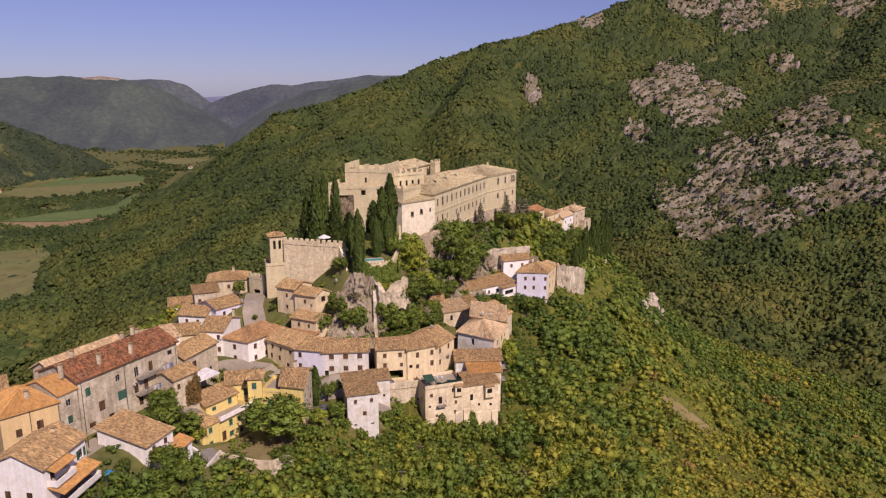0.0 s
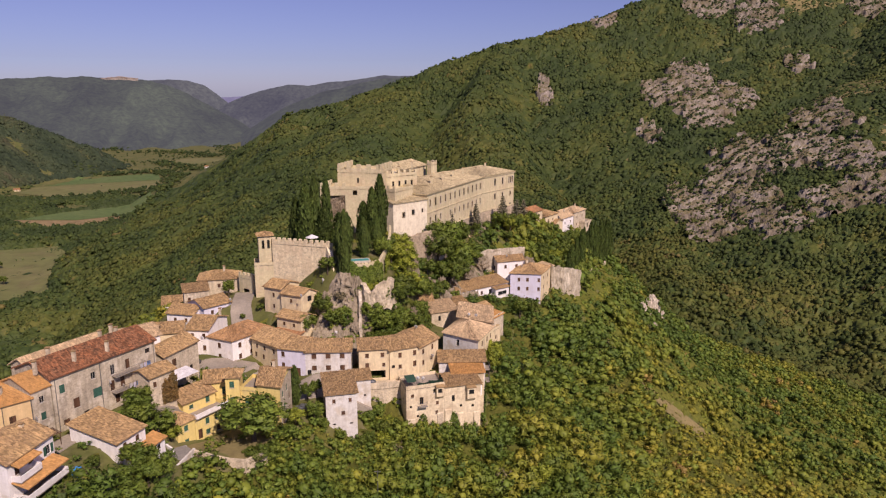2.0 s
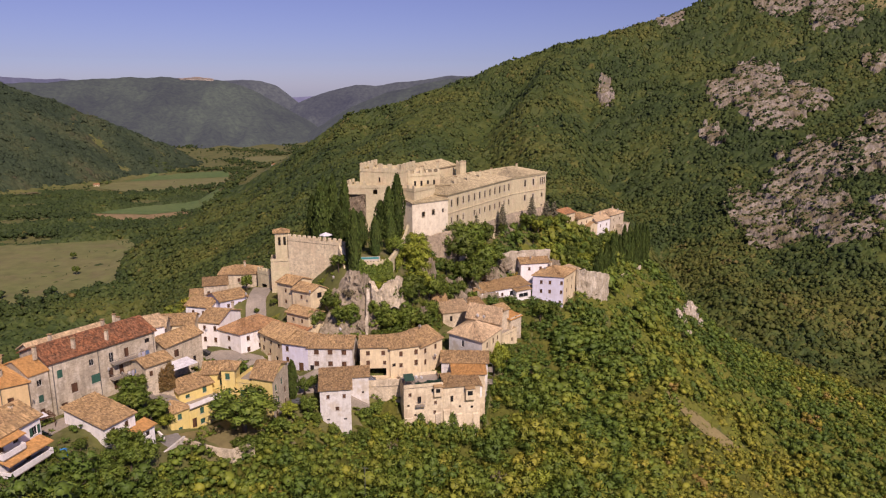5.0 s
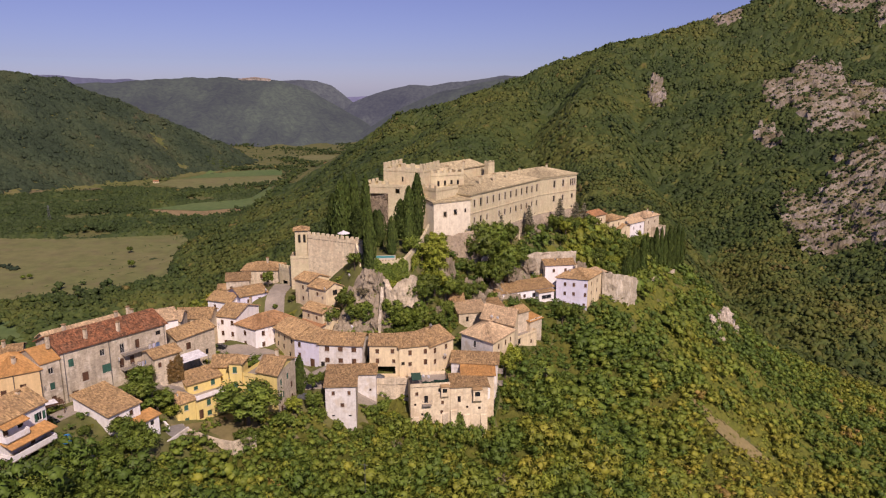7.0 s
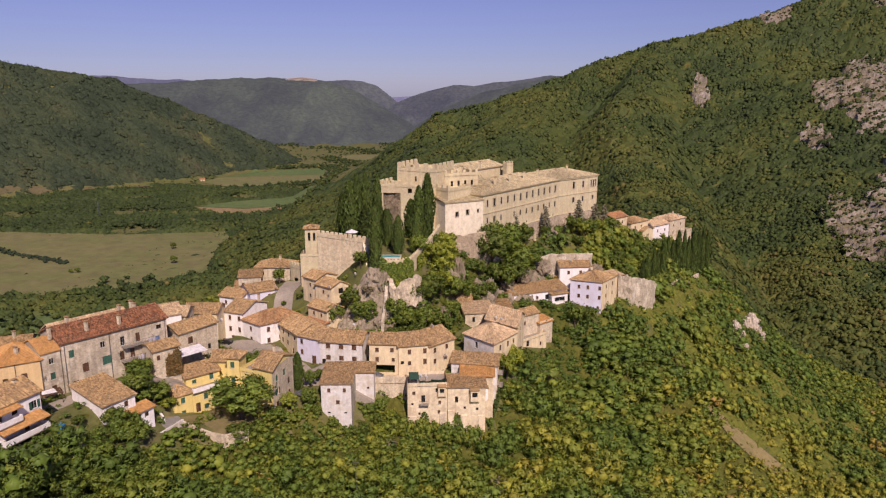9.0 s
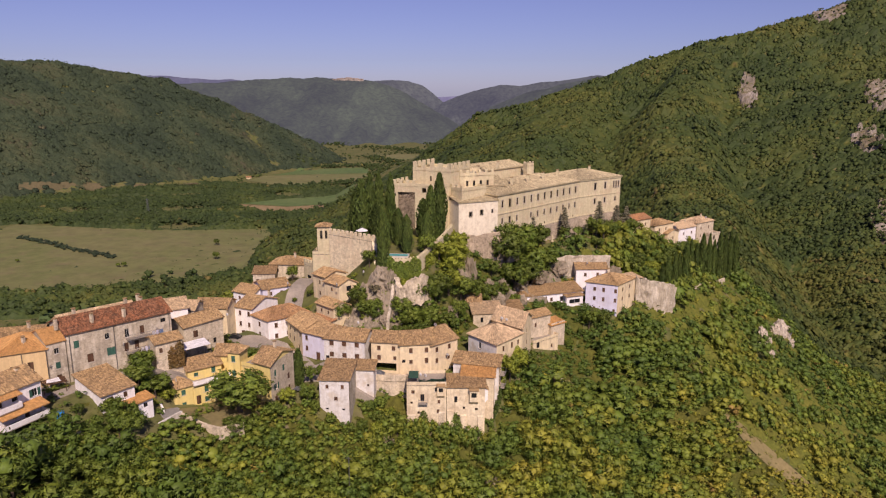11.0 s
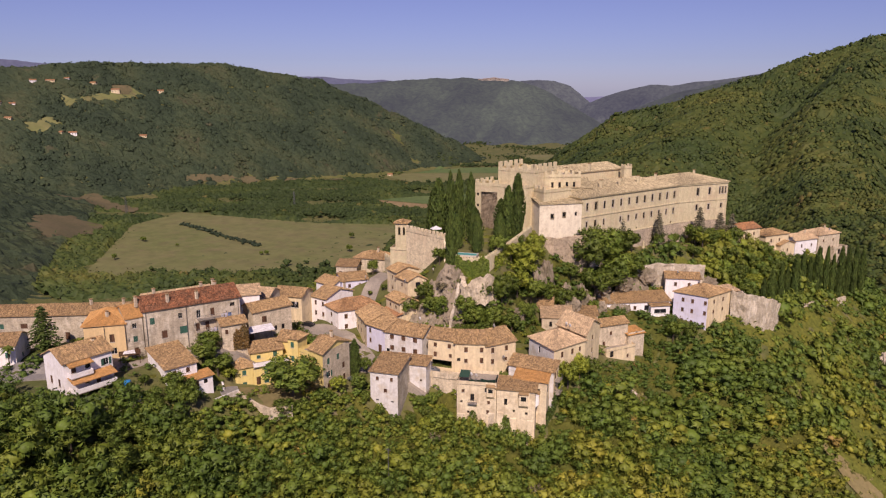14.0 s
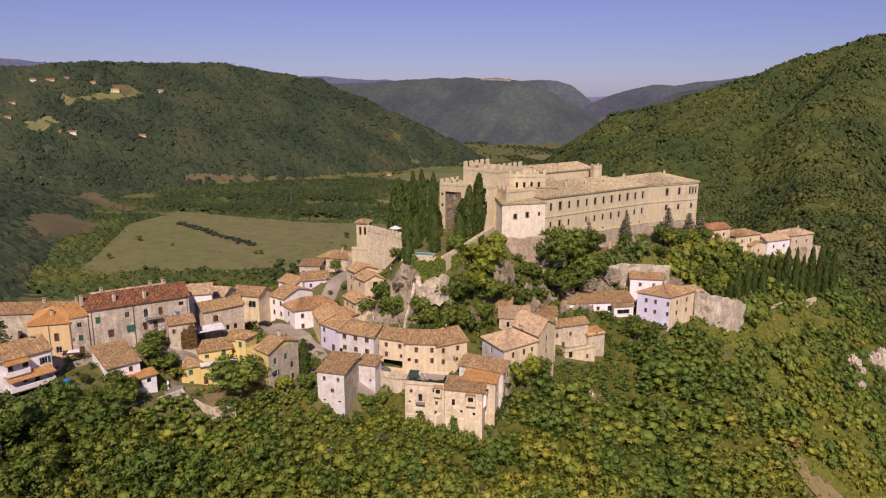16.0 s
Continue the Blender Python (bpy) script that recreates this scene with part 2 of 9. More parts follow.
weather(m_white, (0.620, 0.570, 0.500), 0.08, 0.09)
weather(m_weathered, (0.540, 0.470, 0.380), 0.28, 0.14)
weather(m_lilac, (0.600, 0.570, 0.600), 0.06, 0.06)
weather(m_cream, (0.540, 0.430, 0.290), 0.28, 0.15)
weather(m_ochre, (0.560, 0.410, 0.230), 0.18, 0.12)
weather(m_yellow, (0.640, 0.510, 0.240), 0.14, 0.10)
weather(m_stone, (0.640, 0.540, 0.390), 0.34, 0.22, 0.15)
m_old_plaster = mat("old_lime_plaster", (0.760, 0.650, 0.460), (0.690, 0.575, 0.395), 0.95, 0.25, 1.8, 0.4, dirt=(0.560, 0.450, 0.300), bump_dist=0.12, speckle=0.14)
weather(m_old_plaster, (0.540, 0.430, 0.290), 0.34, 0.20, 0.08)
weather(m_grey_stone, (0.620, 0.550, 0.440), 0.34, 0.26, 0.14)
weather(m_castle, (0.520, 0.415, 0.270), 0.20, 0.12, 0.07, 1.6)
m_glass = mat("dark_glass", (0.020, 0.022, 0.026), None, 0.12, 0.5, 1.0, 0.0, spec=0.5)
m_brown_wood = mat("brown_shutter", (0.110, 0.055, 0.030), (0.080, 0.042, 0.025), 0.6, 1.0, 4.0, 0.1, rand=0.35)
m_green_wood = mat("green_shutter", (0.040, 0.120, 0.085), (0.035, 0.095, 0.070), 0.6, 1.0, 4.0, 0.1, rand=0.25)
m_sill = mat("stone_sill", (0.560, 0.500, 0.420), (0.480, 0.430, 0.360), 0.9, 1.0, 4.0, 0.1)
m_white_wood = mat("white_paint", (0.780, 0.760, 0.740), (0.700, 0.680, 0.660), 0.5, 1.0, 4.0, 0.05)
m_metal = mat("grey_metal", (0.220, 0.220, 0.230), None, 0.45, 1.0, 4.0, 0.05, metal=0.7)
m_fabric = mat("white_fabric", (0.800, 0.780, 0.800), None, 0.8, 1.0, 3.0, 0.1)

# ---- ground: hills as crest lines that fall away to both sides ----
# each: (x, y, crest height, half width of the flat crest) ..., then slope near the crest, its reach, and the slope beyond
SPUR = [(-135, -120, 146, 16), (-92, 40, 156, 12), (-66, 108, 156, 9), (-63, 132, 156, 9), (-58, 158, 150, 10), (-53, 178, 147.5, 8)]
STREET = [(-53, 178, 147.5, 8), (-30, 176, 147, 7), (-9, 181, 147, 4), (10, 194, 146.5, 4), (2, 214, 145, 3), (11, 249, 145, 4), (38, 268, 141, 8), (52, 318, 149, 6), (62, 350, 147, 7)]
YARD = [(-52, 116, 151, 4), (-42, 135, 146.4, 7), (-31, 150, 146, 5), (-25, 168, 147, 4)]
GARDENS = [(-62, 50, 158, 12), (-57, 98, 155.5, 4), (-52, 112, 151.5, 4)]
CHURCH = [(-58, 180, 148, 6), (-68, 206, 156, 7), (-53, 210, 157.5, 8), (-39, 198, 157, 5)]
ROCCA = [(-41, 218, 168, 4), (-24, 207, 171, 8), (-25, 237, 171, 10), (-13, 264, 170, 9), (2, 304, 166, 9), (14, 326, 163, 9)]
LEDGE = [(8, 268, 162, 2), (15, 282, 161.5, 4), (34, 308, 160, 7), (42, 320, 158, 8)]
SADDLE = [(62, 352, 146, 7), (84, 450, 108, 14), (90, 600, 88, 20), (60, 850, 128, 30), (40, 1050, 196, 25), (80, 1237, 284, 12)]
MOUNT = [(-490, 1090, 2, 10), (-262, 1170, 170, 12), (-80, 1215, 235, 12), (80, 1237, 284, 12), (212, 1283, 325, 12), (315, 1312, 358, 12), (419, 1336, 390, 14), (850, 1350, 470, 20), (1400, 1200, 520, 30)]
RIB = [(419, 1336, 388, 14), (320, 1080, 195, 20), (265, 900, 122, 30), (240, 720, 72, 30), (225, 560, 44, 30)]
RIB_EAST = [(850, 1350, 468, 20), (600, 960, 235, 40), (450, 660, 105, 40), (330, 470, 40, 30)]
LEFT_RIB = [(-80, 1215, 233, 12), (-140, 980, 150, 30), (-150, 800, 100, 30), (-165, 600, 70, 30)]
FLANK = [(-262, 1170, 166, 12), (-235, 900, 98, 20), (-200, 640, 62, 20), (-140, 420, 66, 20), (-62, 300, 128, 12), (-20, 262, 150, 12)]
ACROSS = [(-2300, 300, 225, 60), (-1686, 957, 258, 40), (-1557, 1253, 277, 30), (-1468, 1438, 272, 30), (-1325, 1646, 240, 25), (-1144, 1787, 142, 25), (-1005, 1875, 66, 20), (-930, 1950, 6, 20)]
SHOULDER = [(-1250, 620, 62, 60), (-1010, 420, 60, 60), (-860, 260, 70, 60), (-760, 60, 60, 60)]
TERRACE = [(-1420, 900, 60, 40), (-1330, 1250, 48, 40), (-1180, 1560, 34, 30)]
WEST_YARD = [(-112, 88, 153, 9), (-88, 112, 155.2, 9), (-77, 122, 156, 5)]
HILLS = [(WEST_YARD, 0.8, 40, 0.6), (SPUR, 1.9, 6, 0.56), (STREET, 0.9, 72, 0.36), (GARDENS, 0.85, 60, 0.6), (YARD, 0.9, 60, 0.6), (CHURCH, 0.7, 200, 0.4), (ROCCA, 1.5, 14, 0.75), (LEDGE, 1.5, 10, 0.8), (SADDLE, 0.9, 70, 0.42),
         (MOUNT, 0.74, 170, 0.48), (LEFT_RIB, 0.45, 150, 0.4), (RIB, 0.42, 200, 0.4), (RIB_EAST, 0.42, 200, 0.4), (FLANK, 0.66, 150, 0.55), (ACROSS, 0.66, 220, 0.72), (SHOULDER, 0.35, 200, 0.3), (TERRACE, 0.3, 300, 0.3)]


def crest(x, y, line, slope, reach, slope2):
    best = np.full(x.shape, -1e4)
    for (ax, ay, az, aw), (bx, by, bz, bw) in zip(line, line[1:]):
        dx, dy = bx - ax, by - ay
        s = np.clip(((x - ax) * dx + (y - ay) * dy) / (dx * dx + dy * dy), 0, 1)
        d = np.maximum(0, np.hypot(x - ax - s * dx, y - ay - s * dy) - (aw + s * (bw - aw)))
        best = np.maximum(best, az + s * (bz - az) - slope * np.minimum(d, reach) - slope2 * np.maximum(0, d - reach))
    return best


def ground(x, y):
    """Height of the ground, for numbers or arrays."""
    x, y = np.asarray(x, float), np.asarray(y, float)
    z = np.zeros(np.broadcast(x, y).shape)
    for line, slope, reach, slope2 in HILLS:
        h, k = crest(x, y, line, slope, reach, slope2), 5.0
        m = np.clip(0.5 + 0.5 * (h - z) / k, 0, 1)
        z = z + (h - z) * m + k * m * (1 - m)
    far = np.clip((np.hypot(x + 20, y - 200) - 110) / 400, 0, 1) * np.clip(z / 30, 0, 1)
    rough = 5 * np.sin(x / 71 + 1.3 * np.sin(y / 93)) * np.sin(y / 83 + 0.7 * np.sin(x / 57)) + 3 * np.sin(x / 29 + y / 41) * np.sin(y / 23 - x / 37)
    return z + far * rough


def part(name, bm, material, parent=None, label=""):
    """Links a bmesh (or a finished mesh) as one object under its thing."""
    if isinstance(bm, bmesh.types.BMesh):
        me = bpy.data.meshes.new(name)
        bm.to_mesh(me)
        bm.free()
    else:
        me = bm
    if material and not me.materials:
        me.materials.append(material)
    ob = new(name, me)
    if parent:
        ob.parent = parent
    if label:
        tagged(ob, label)
    return ob


def mesh_np(name, verts, faces, smooth=False):
    """A mesh from arrays: verts (n, 3) and faces (m, k), all faces with k corners."""
    me = bpy.data.meshes.new(name)
    verts, faces = np.ascontiguousarray(verts, np.float32), np.ascontiguousarray(faces, np.int32)
    me.vertices.add(len(verts))
    me.vertices.foreach_set("co", verts.ravel())
    k = faces.shape[1]
    me.loops.add(faces.size)
    me.loops.foreach_set("vertex_index", faces.ravel())
    me.polygons.add(len(faces))
    me.polygons.foreach_set("loop_start", np.arange(0, faces.size, k, dtype=np.int32))
    me.polygons.foreach_set("loop_total", np.full(len(faces), k, np.int32))
    me.polygons.foreach_set("use_smooth", np.full(len(faces), smooth, bool))
    me.update(calc_edges=True)
    return me


def thing(name, x, y, z, turn=0, label="", category="", group="", kind=""):
    ob = tagged(new(name), label, category, group, kind)
    ob.matrix_basis = pose(x, y, z, 0, 0, turn)
    ob.empty_display_size = 0.5
    return ob


def steps(*spans):
    out = []
    for a, b, d in spans:
        out += list(np.arange(a, b, d))
    return np.array(out + [spans[-1][1]], float)


gx = steps((-4800, -2400, 200), (-2400, -700, 40), (-700, -130, 12), (-130, 150, 3.0), (150, 400, 10), (400, 1400, 40), (1400, 4800, 250))
gy = steps((-3000, -400, 200), (-400, 40, 20), (40, 340, 3.0), (340, 600, 10), (600, 1400, 18), (1400, 2400, 40), (2400, 4800, 150))
GX, GY = np.meshgrid(gx, gy)
GZ = ground(GX, GY)
nx, ny = len(gx), len(gy)
idx = np.arange(nx * ny).reshape(ny, nx)
quads = np.stack([idx[:-1, :-1], idx[:-1, 1:], idx[1:, 1:], idx[1:, :-1]], -1).reshape(-1, 4)
land = part("ground", mesh_np("ground", np.stack([GX, GY, GZ], -1).reshape(-1, 3), quads, True), m_ground)
tagged(land, "grassy and earthy hills falling to a flat valley", "ground", kind="structure")

# ---- valley fields ----
def patch(name, pts, m, label, lift=0.5):
    """A field: a plate that lies on the ground, cut fine enough to follow it."""
    bm = bmesh.new()
    bm.faces.new([bm.verts.new((x, y, 0)) for x, y in pts])
    bmesh.ops.triangulate(bm, faces=bm.faces)
    bmesh.ops.subdivide_edges(bm, edges=bm.edges, cuts=7, use_grid_fill=True)
    for v in bm.verts:
        v.co.z = float(ground(v.co.x, v.co.y)) + lift
    ob = part(name, bm, m)
    return tagged(ob, label, "field", kind="structure")


patch("meadow", [(-700, 495), (-935, 735), (-965, 862), (-694, 905), (-560, 965), (-470, 870), (-430, 720), (-560, 590)], m_field, "broad pale green meadow on the valley floor")
patch("field_1", [(-745, 1165), (-704, 1238), (-590, 1345), (-540, 1250), (-640, 1165)], m_field_green, "green crop strip in the valley")
patch("field_2", [(-745, 1158), (-640, 1160), (-540, 1245), (-520, 1190), (-640, 1085)], m_field_brown, "tan stubble strip in the valley", 0.7)
patch("field_3", [(-945, 1570), (-961, 1690), (-780, 1830), (-720, 1700)], m_field_green, "green crop field in the valley")
patch("field_4", [(-928, 1465), (-945, 1565), (-720, 1695), (-660, 1560), (-769, 1390)], m_field, "tan meadow in the valley", 0.7)
patch("field_5", [(-1353, 2828), (-1175, 2900), (-1010, 2700), (-1196, 2540)], m_field, "far pale field at the valley's end")
patch("field_6", [(-460, 440), (-540, 520), (-500, 560), (-400, 480)], m_field_green, "green field beside the river woods")
patch("field_7", [(-900, 2150), (-820, 2250), (-700, 2200), (-760, 2050)], m_field, "small far field in the valley")
def inside(x, y, plots, rag=0.0):
    """Which points lie in one of the plots, with an edge as ragged as rag metres."""
    x, y = x + rag * np.sin(y / 7.0 + np.sin(x / 5.0)), y + rag * np.sin(x / 6.0 + 1.4 * np.sin(y / 9.0))
    out = np.zeros(x.shape, bool)
    for pts in plots:
        inn = np.zeros(x.shape, bool)
        for (ax, ay), (bx, by) in zip(pts, pts[1:] + pts[:1]):
            inn ^= ((ay > y) != (by > y)) & (x < (bx - ax) * (y - ay) / (by - ay + 1e-9) + ax)
        out |= inn
    return out


OPEN_SIDE = [[(-1205, 1080), (-1112, 1238), (-1018, 1388), (-1002, 1376), (-1095, 1222), (-1194, 1066)], [(-1030, 640), (-1040, 700), (-960, 715), (-905, 640), (-880, 575), (-960, 580)], [(-1200, 765), (-1240, 880), (-1060, 850), (-1035, 815), (-1150, 800)],
             [(-1540, 1005), (-1500, 1020), (-1470, 1165), (-1440, 1180), (-1450, 1120), (-1490, 1000)], [(-1480, 880), (-1470, 945), (-1440, 950), (-1435, 890)], [(-1500, 1120), (-1480, 1160), (-1450, 1150), (-1470, 1110)]]
for k, pts in enumerate(OPEN_SIDE):
    patch("clearing", pts, (m_stubble, m_stubble, m_stubble, m_field, m_field, m_stubble)[k], ("brown open strip along the foot of the hills", "brown stubble field among the woods", "grassy track up the slope", "pale meadow between the hill farms", "pale meadow below a farmhouse", "dry grass round a farmhouse")[k], 1.5)
patch("clearing", [(212, 360), (250, 400), (300, 400), (270, 350)], m_dry_grass, "brown grass clearing in the ravine")


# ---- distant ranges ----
# air haze in front of far hills, put in as a glow of their surface
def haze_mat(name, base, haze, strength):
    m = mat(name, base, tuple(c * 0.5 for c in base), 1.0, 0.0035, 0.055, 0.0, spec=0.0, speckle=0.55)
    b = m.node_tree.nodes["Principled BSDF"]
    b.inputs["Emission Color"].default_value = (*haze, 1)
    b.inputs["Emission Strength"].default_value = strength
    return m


def far_range(name, far, apron, crest_line, m, label, wobble=5.0):
    """A range of hills: azimuth and elevation of its crest in degrees, at so many metres."""
    az0, az1 = crest_line[0][0], crest_line[-1][0]
    A = np.linspace(az0, az1, int((az1 - az0) * 8) + 2)
    E = np.interp(A, [c[0] for c in crest_line], [c[1] for c in crest_line])
    V = []
    for k in range(19):
        s = k / 18
        d = far - apron * s
        zc = 220 + far * np.tan(np.radians(E))
        z = -30 + (zc + 30) * (1 - s) ** 1.15
        w = wobble * (0.5 + 2.2 * math.sin(math.pi * s)) * (np.sin(A * 1.3 + 0.45 * k) * np.sin(A * 0.7 - 0.3 * k + far) + 0.5 * np.sin(A * 2.9 - 0.9 * k) + 0.25 * np.sin(A * 9.7 + 1.9 * k))
        dd = d + 60 * np.sin(A * 2.2 + 0.6 * k) * s
        V.append(np.stack([np.sin(np.radians(A)) * dd, np.cos(np.radians(A)) * dd, z + w * (1.2 - s)], -1))
    n = len(A)
    i = np.arange(19 * n).reshape(19, n)
    F = np.stack([i[1:, :-1], i[1:, 1:], i[:-1, 1:], i[:-1, :-1]], -1).reshape(-1, 4)
    ob = part(name, mesh_np(name, np.concatenate(V), F, True), m)
    return tagged(ob, label, "backdrop", kind="structure")


# bluish bases and emission stand for the haze before each range
m_far1 = haze_mat("hazed_far_woods", (0.052, 0.072, 0.038), (0.27, 0.27, 0.42), 0.165)
m_far2 = haze_mat("hazed_far_hills", (0.065, 0.078, 0.060), (0.28, 0.29, 0.50), 0.15)
m_far3 = haze_mat("hazed_far_mountains", (0.060, 0.065, 0.080), (0.34, 0.36, 0.58), 0.24)
m_far4 = haze_mat("hazed_last_ridge", (0.080, 0.080, 0.110), (0.40, 0.40, 0.62), 0.38)
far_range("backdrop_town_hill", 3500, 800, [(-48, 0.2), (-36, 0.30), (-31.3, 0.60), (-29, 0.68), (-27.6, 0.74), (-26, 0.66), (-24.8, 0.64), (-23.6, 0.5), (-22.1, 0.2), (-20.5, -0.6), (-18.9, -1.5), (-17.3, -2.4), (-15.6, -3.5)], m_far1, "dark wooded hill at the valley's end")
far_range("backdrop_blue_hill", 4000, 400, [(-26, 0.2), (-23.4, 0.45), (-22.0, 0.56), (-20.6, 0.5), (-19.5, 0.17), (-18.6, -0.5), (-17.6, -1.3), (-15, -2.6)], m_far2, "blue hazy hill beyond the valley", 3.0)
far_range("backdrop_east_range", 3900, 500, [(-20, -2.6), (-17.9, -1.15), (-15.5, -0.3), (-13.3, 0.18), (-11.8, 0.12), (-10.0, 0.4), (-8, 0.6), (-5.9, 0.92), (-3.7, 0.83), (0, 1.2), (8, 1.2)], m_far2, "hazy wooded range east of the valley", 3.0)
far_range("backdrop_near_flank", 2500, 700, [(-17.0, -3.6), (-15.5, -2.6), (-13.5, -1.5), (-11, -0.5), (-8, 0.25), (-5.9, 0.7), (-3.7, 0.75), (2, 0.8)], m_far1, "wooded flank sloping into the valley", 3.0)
far_range("backdrop_mountains", 4600, 300, [(-75, 1.9), (-62.6, 1.95), (-60, 1.8), (-57, 1.45), (-52, 0.9), (-46, 0.75), (-41, 0.78), (-39, 0.8), (-36, 0.55), (-34.4, 0.6), (-32, 0.25), (-30, 0.1), (-26, 0.0)], m_far3, "mountains on the horizon, blue with haze", 4.0)
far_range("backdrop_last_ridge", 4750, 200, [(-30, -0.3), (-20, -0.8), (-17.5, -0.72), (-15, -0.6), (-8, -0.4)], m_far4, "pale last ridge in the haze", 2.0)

# ---- building kit ----
def facade(bm, a, b, z0, z1, holes=(), deep=0.24):
    """A wall from a to b (seen from outside, left to right), with openings (u0, u1, v0, v1) that have reveals."""
    a, b = Vector((*a, 0)), Vector((*b, 0))
    length = (b - a).length
    along = (b - a) / length
    inward = Vector((-along.y, along.x, 0)) * deep
    us = sorted({0.0, length, *[h[0] for h in holes], *[h[1] for h in holes]})
    vs = sorted({z0, z1, *[h[2] for h in holes], *[h[3] for h in holes]})
    made = {}

    def v(u, z, back=False):
        key = (u, z, back)
        if key not in made:
            made[key] = bm.verts.new(a + along * u + Vector((0, 0, z)) + (inward if back else Vector()))
        return made[key]

    for u0, u1 in zip(us, us[1:]):
        for v0, v1 in zip(vs, vs[1:]):
            mu, mv = (u0 + u1) / 2, (v0 + v1) / 2
            if not any(h[0] < mu < h[1] and h[2] < mv < h[3] for h in holes):
                bm.faces.new((v(u0, v0), v(u1, v0), v(u1, v1), v(u0, v1)))
    for u0, u1, v0, v1 in holes:
        for (p, q), (r, s) in (((u0, v0), (u1, v0)), ((u1, v0), (u1, v1)), ((u1, v1), (u0, v1)), ((u0, v1), (u0, v0))):
            bm.faces.new((v(p, q), v(p, q, True), v(r, s, True), v(r, s)))


def box(bm, x0, x1, y0, y1, z0, z1):
    vs = [bm.verts.new((x, y, z)) for z in (z0, z1) for x, y in ((x0, y0), (x1, y0), (x1, y1), (x0, y1))]
    for f in ((3, 2, 1, 0), (4, 5, 6, 7), (0, 1, 5, 4), (1, 2, 6, 5), (2, 3, 7, 6), (3, 0, 4, 7)):
        bm.faces.new([vs[k] for k in f])


def slab(bm, pts, thick):
    """A plate: upper corners pts, thickness downwards."""
    top = [bm.verts.new(p) for p in pts]
    low = [bm.verts.new(Vector(p) - Vector((0, 0, thick))) for p in pts]
    bm.faces.new(top)
    bm.faces.new(low[::-1])
    for k in range(len(pts)):
        j = (k + 1) % len(pts)
        bm.faces.new((top[k], low[k], low[j], top[j]))


tile_rng = np.random.default_rng(5)


def tile_sheet(planes, wide=0.30, long=0.46, lift=0.03):
    """Half-round roof tiles over planes (a, b, c, d): a-b is the eave, d-c the upper edge. One joined mesh."""
    V, F, n0 = [], [], 0
    for a, b, c, d in planes:
        a, b, c, d = (np.array(p, float) for p in (a, b, c, d))
        normal = np.cross(b - a, (c + d) / 2 - (a + b) / 2)
        normal /= np.linalg.norm(normal)
        up = np.linalg.norm((c + d) / 2 - (a + b) / 2)
        rows = max(2, int(up / long))
        for r in range(rows):
            v0, v1 = r / rows, (r + 1.12) / rows
            p0, q0, p1, q1 = a + (d - a) * v0, b + (c - b) * v0, a + (d - a) * v1, b + (c - b) * v1
            cols = max(1, int(np.linalg.norm(q0 - p0) / wide))
            u = np.arange(cols) / cols
            du = 1.0 / cols
            jit = tile_rng.normal(0, 0.18, cols) * du
            lf = lift + tile_rng.random(cols) * 0.05
            for k, (uu, hh) in enumerate(((0.04, 0.0), (0.5, 0.10), (0.96, 0.0))):
                low = p0 + (q0 - p0) * (u + du * uu + jit)[:, None] + normal * (lf + hh)[:, None]
                high = p1 + (q1 - p1) * np.clip(u + du * uu, 0, 1)[:, None] + normal * (lf * 0.5 + hh - 0.02)[:, None]
                V += [low, high]
            base = n0 + np.arange(cols)
            i = [base + k * cols for k in range(6)]       # low0 high0 low1 high1 low2 high2
            F += [np.stack([i[0], i[2], i[3], i[1]], -1), np.stack([i[2], i[4], i[5], i[3]], -1)]
            n0 += 6 * cols
    return mesh_np("tiles", np.concatenate(V), np.concatenate(F))


window_meshes = {}


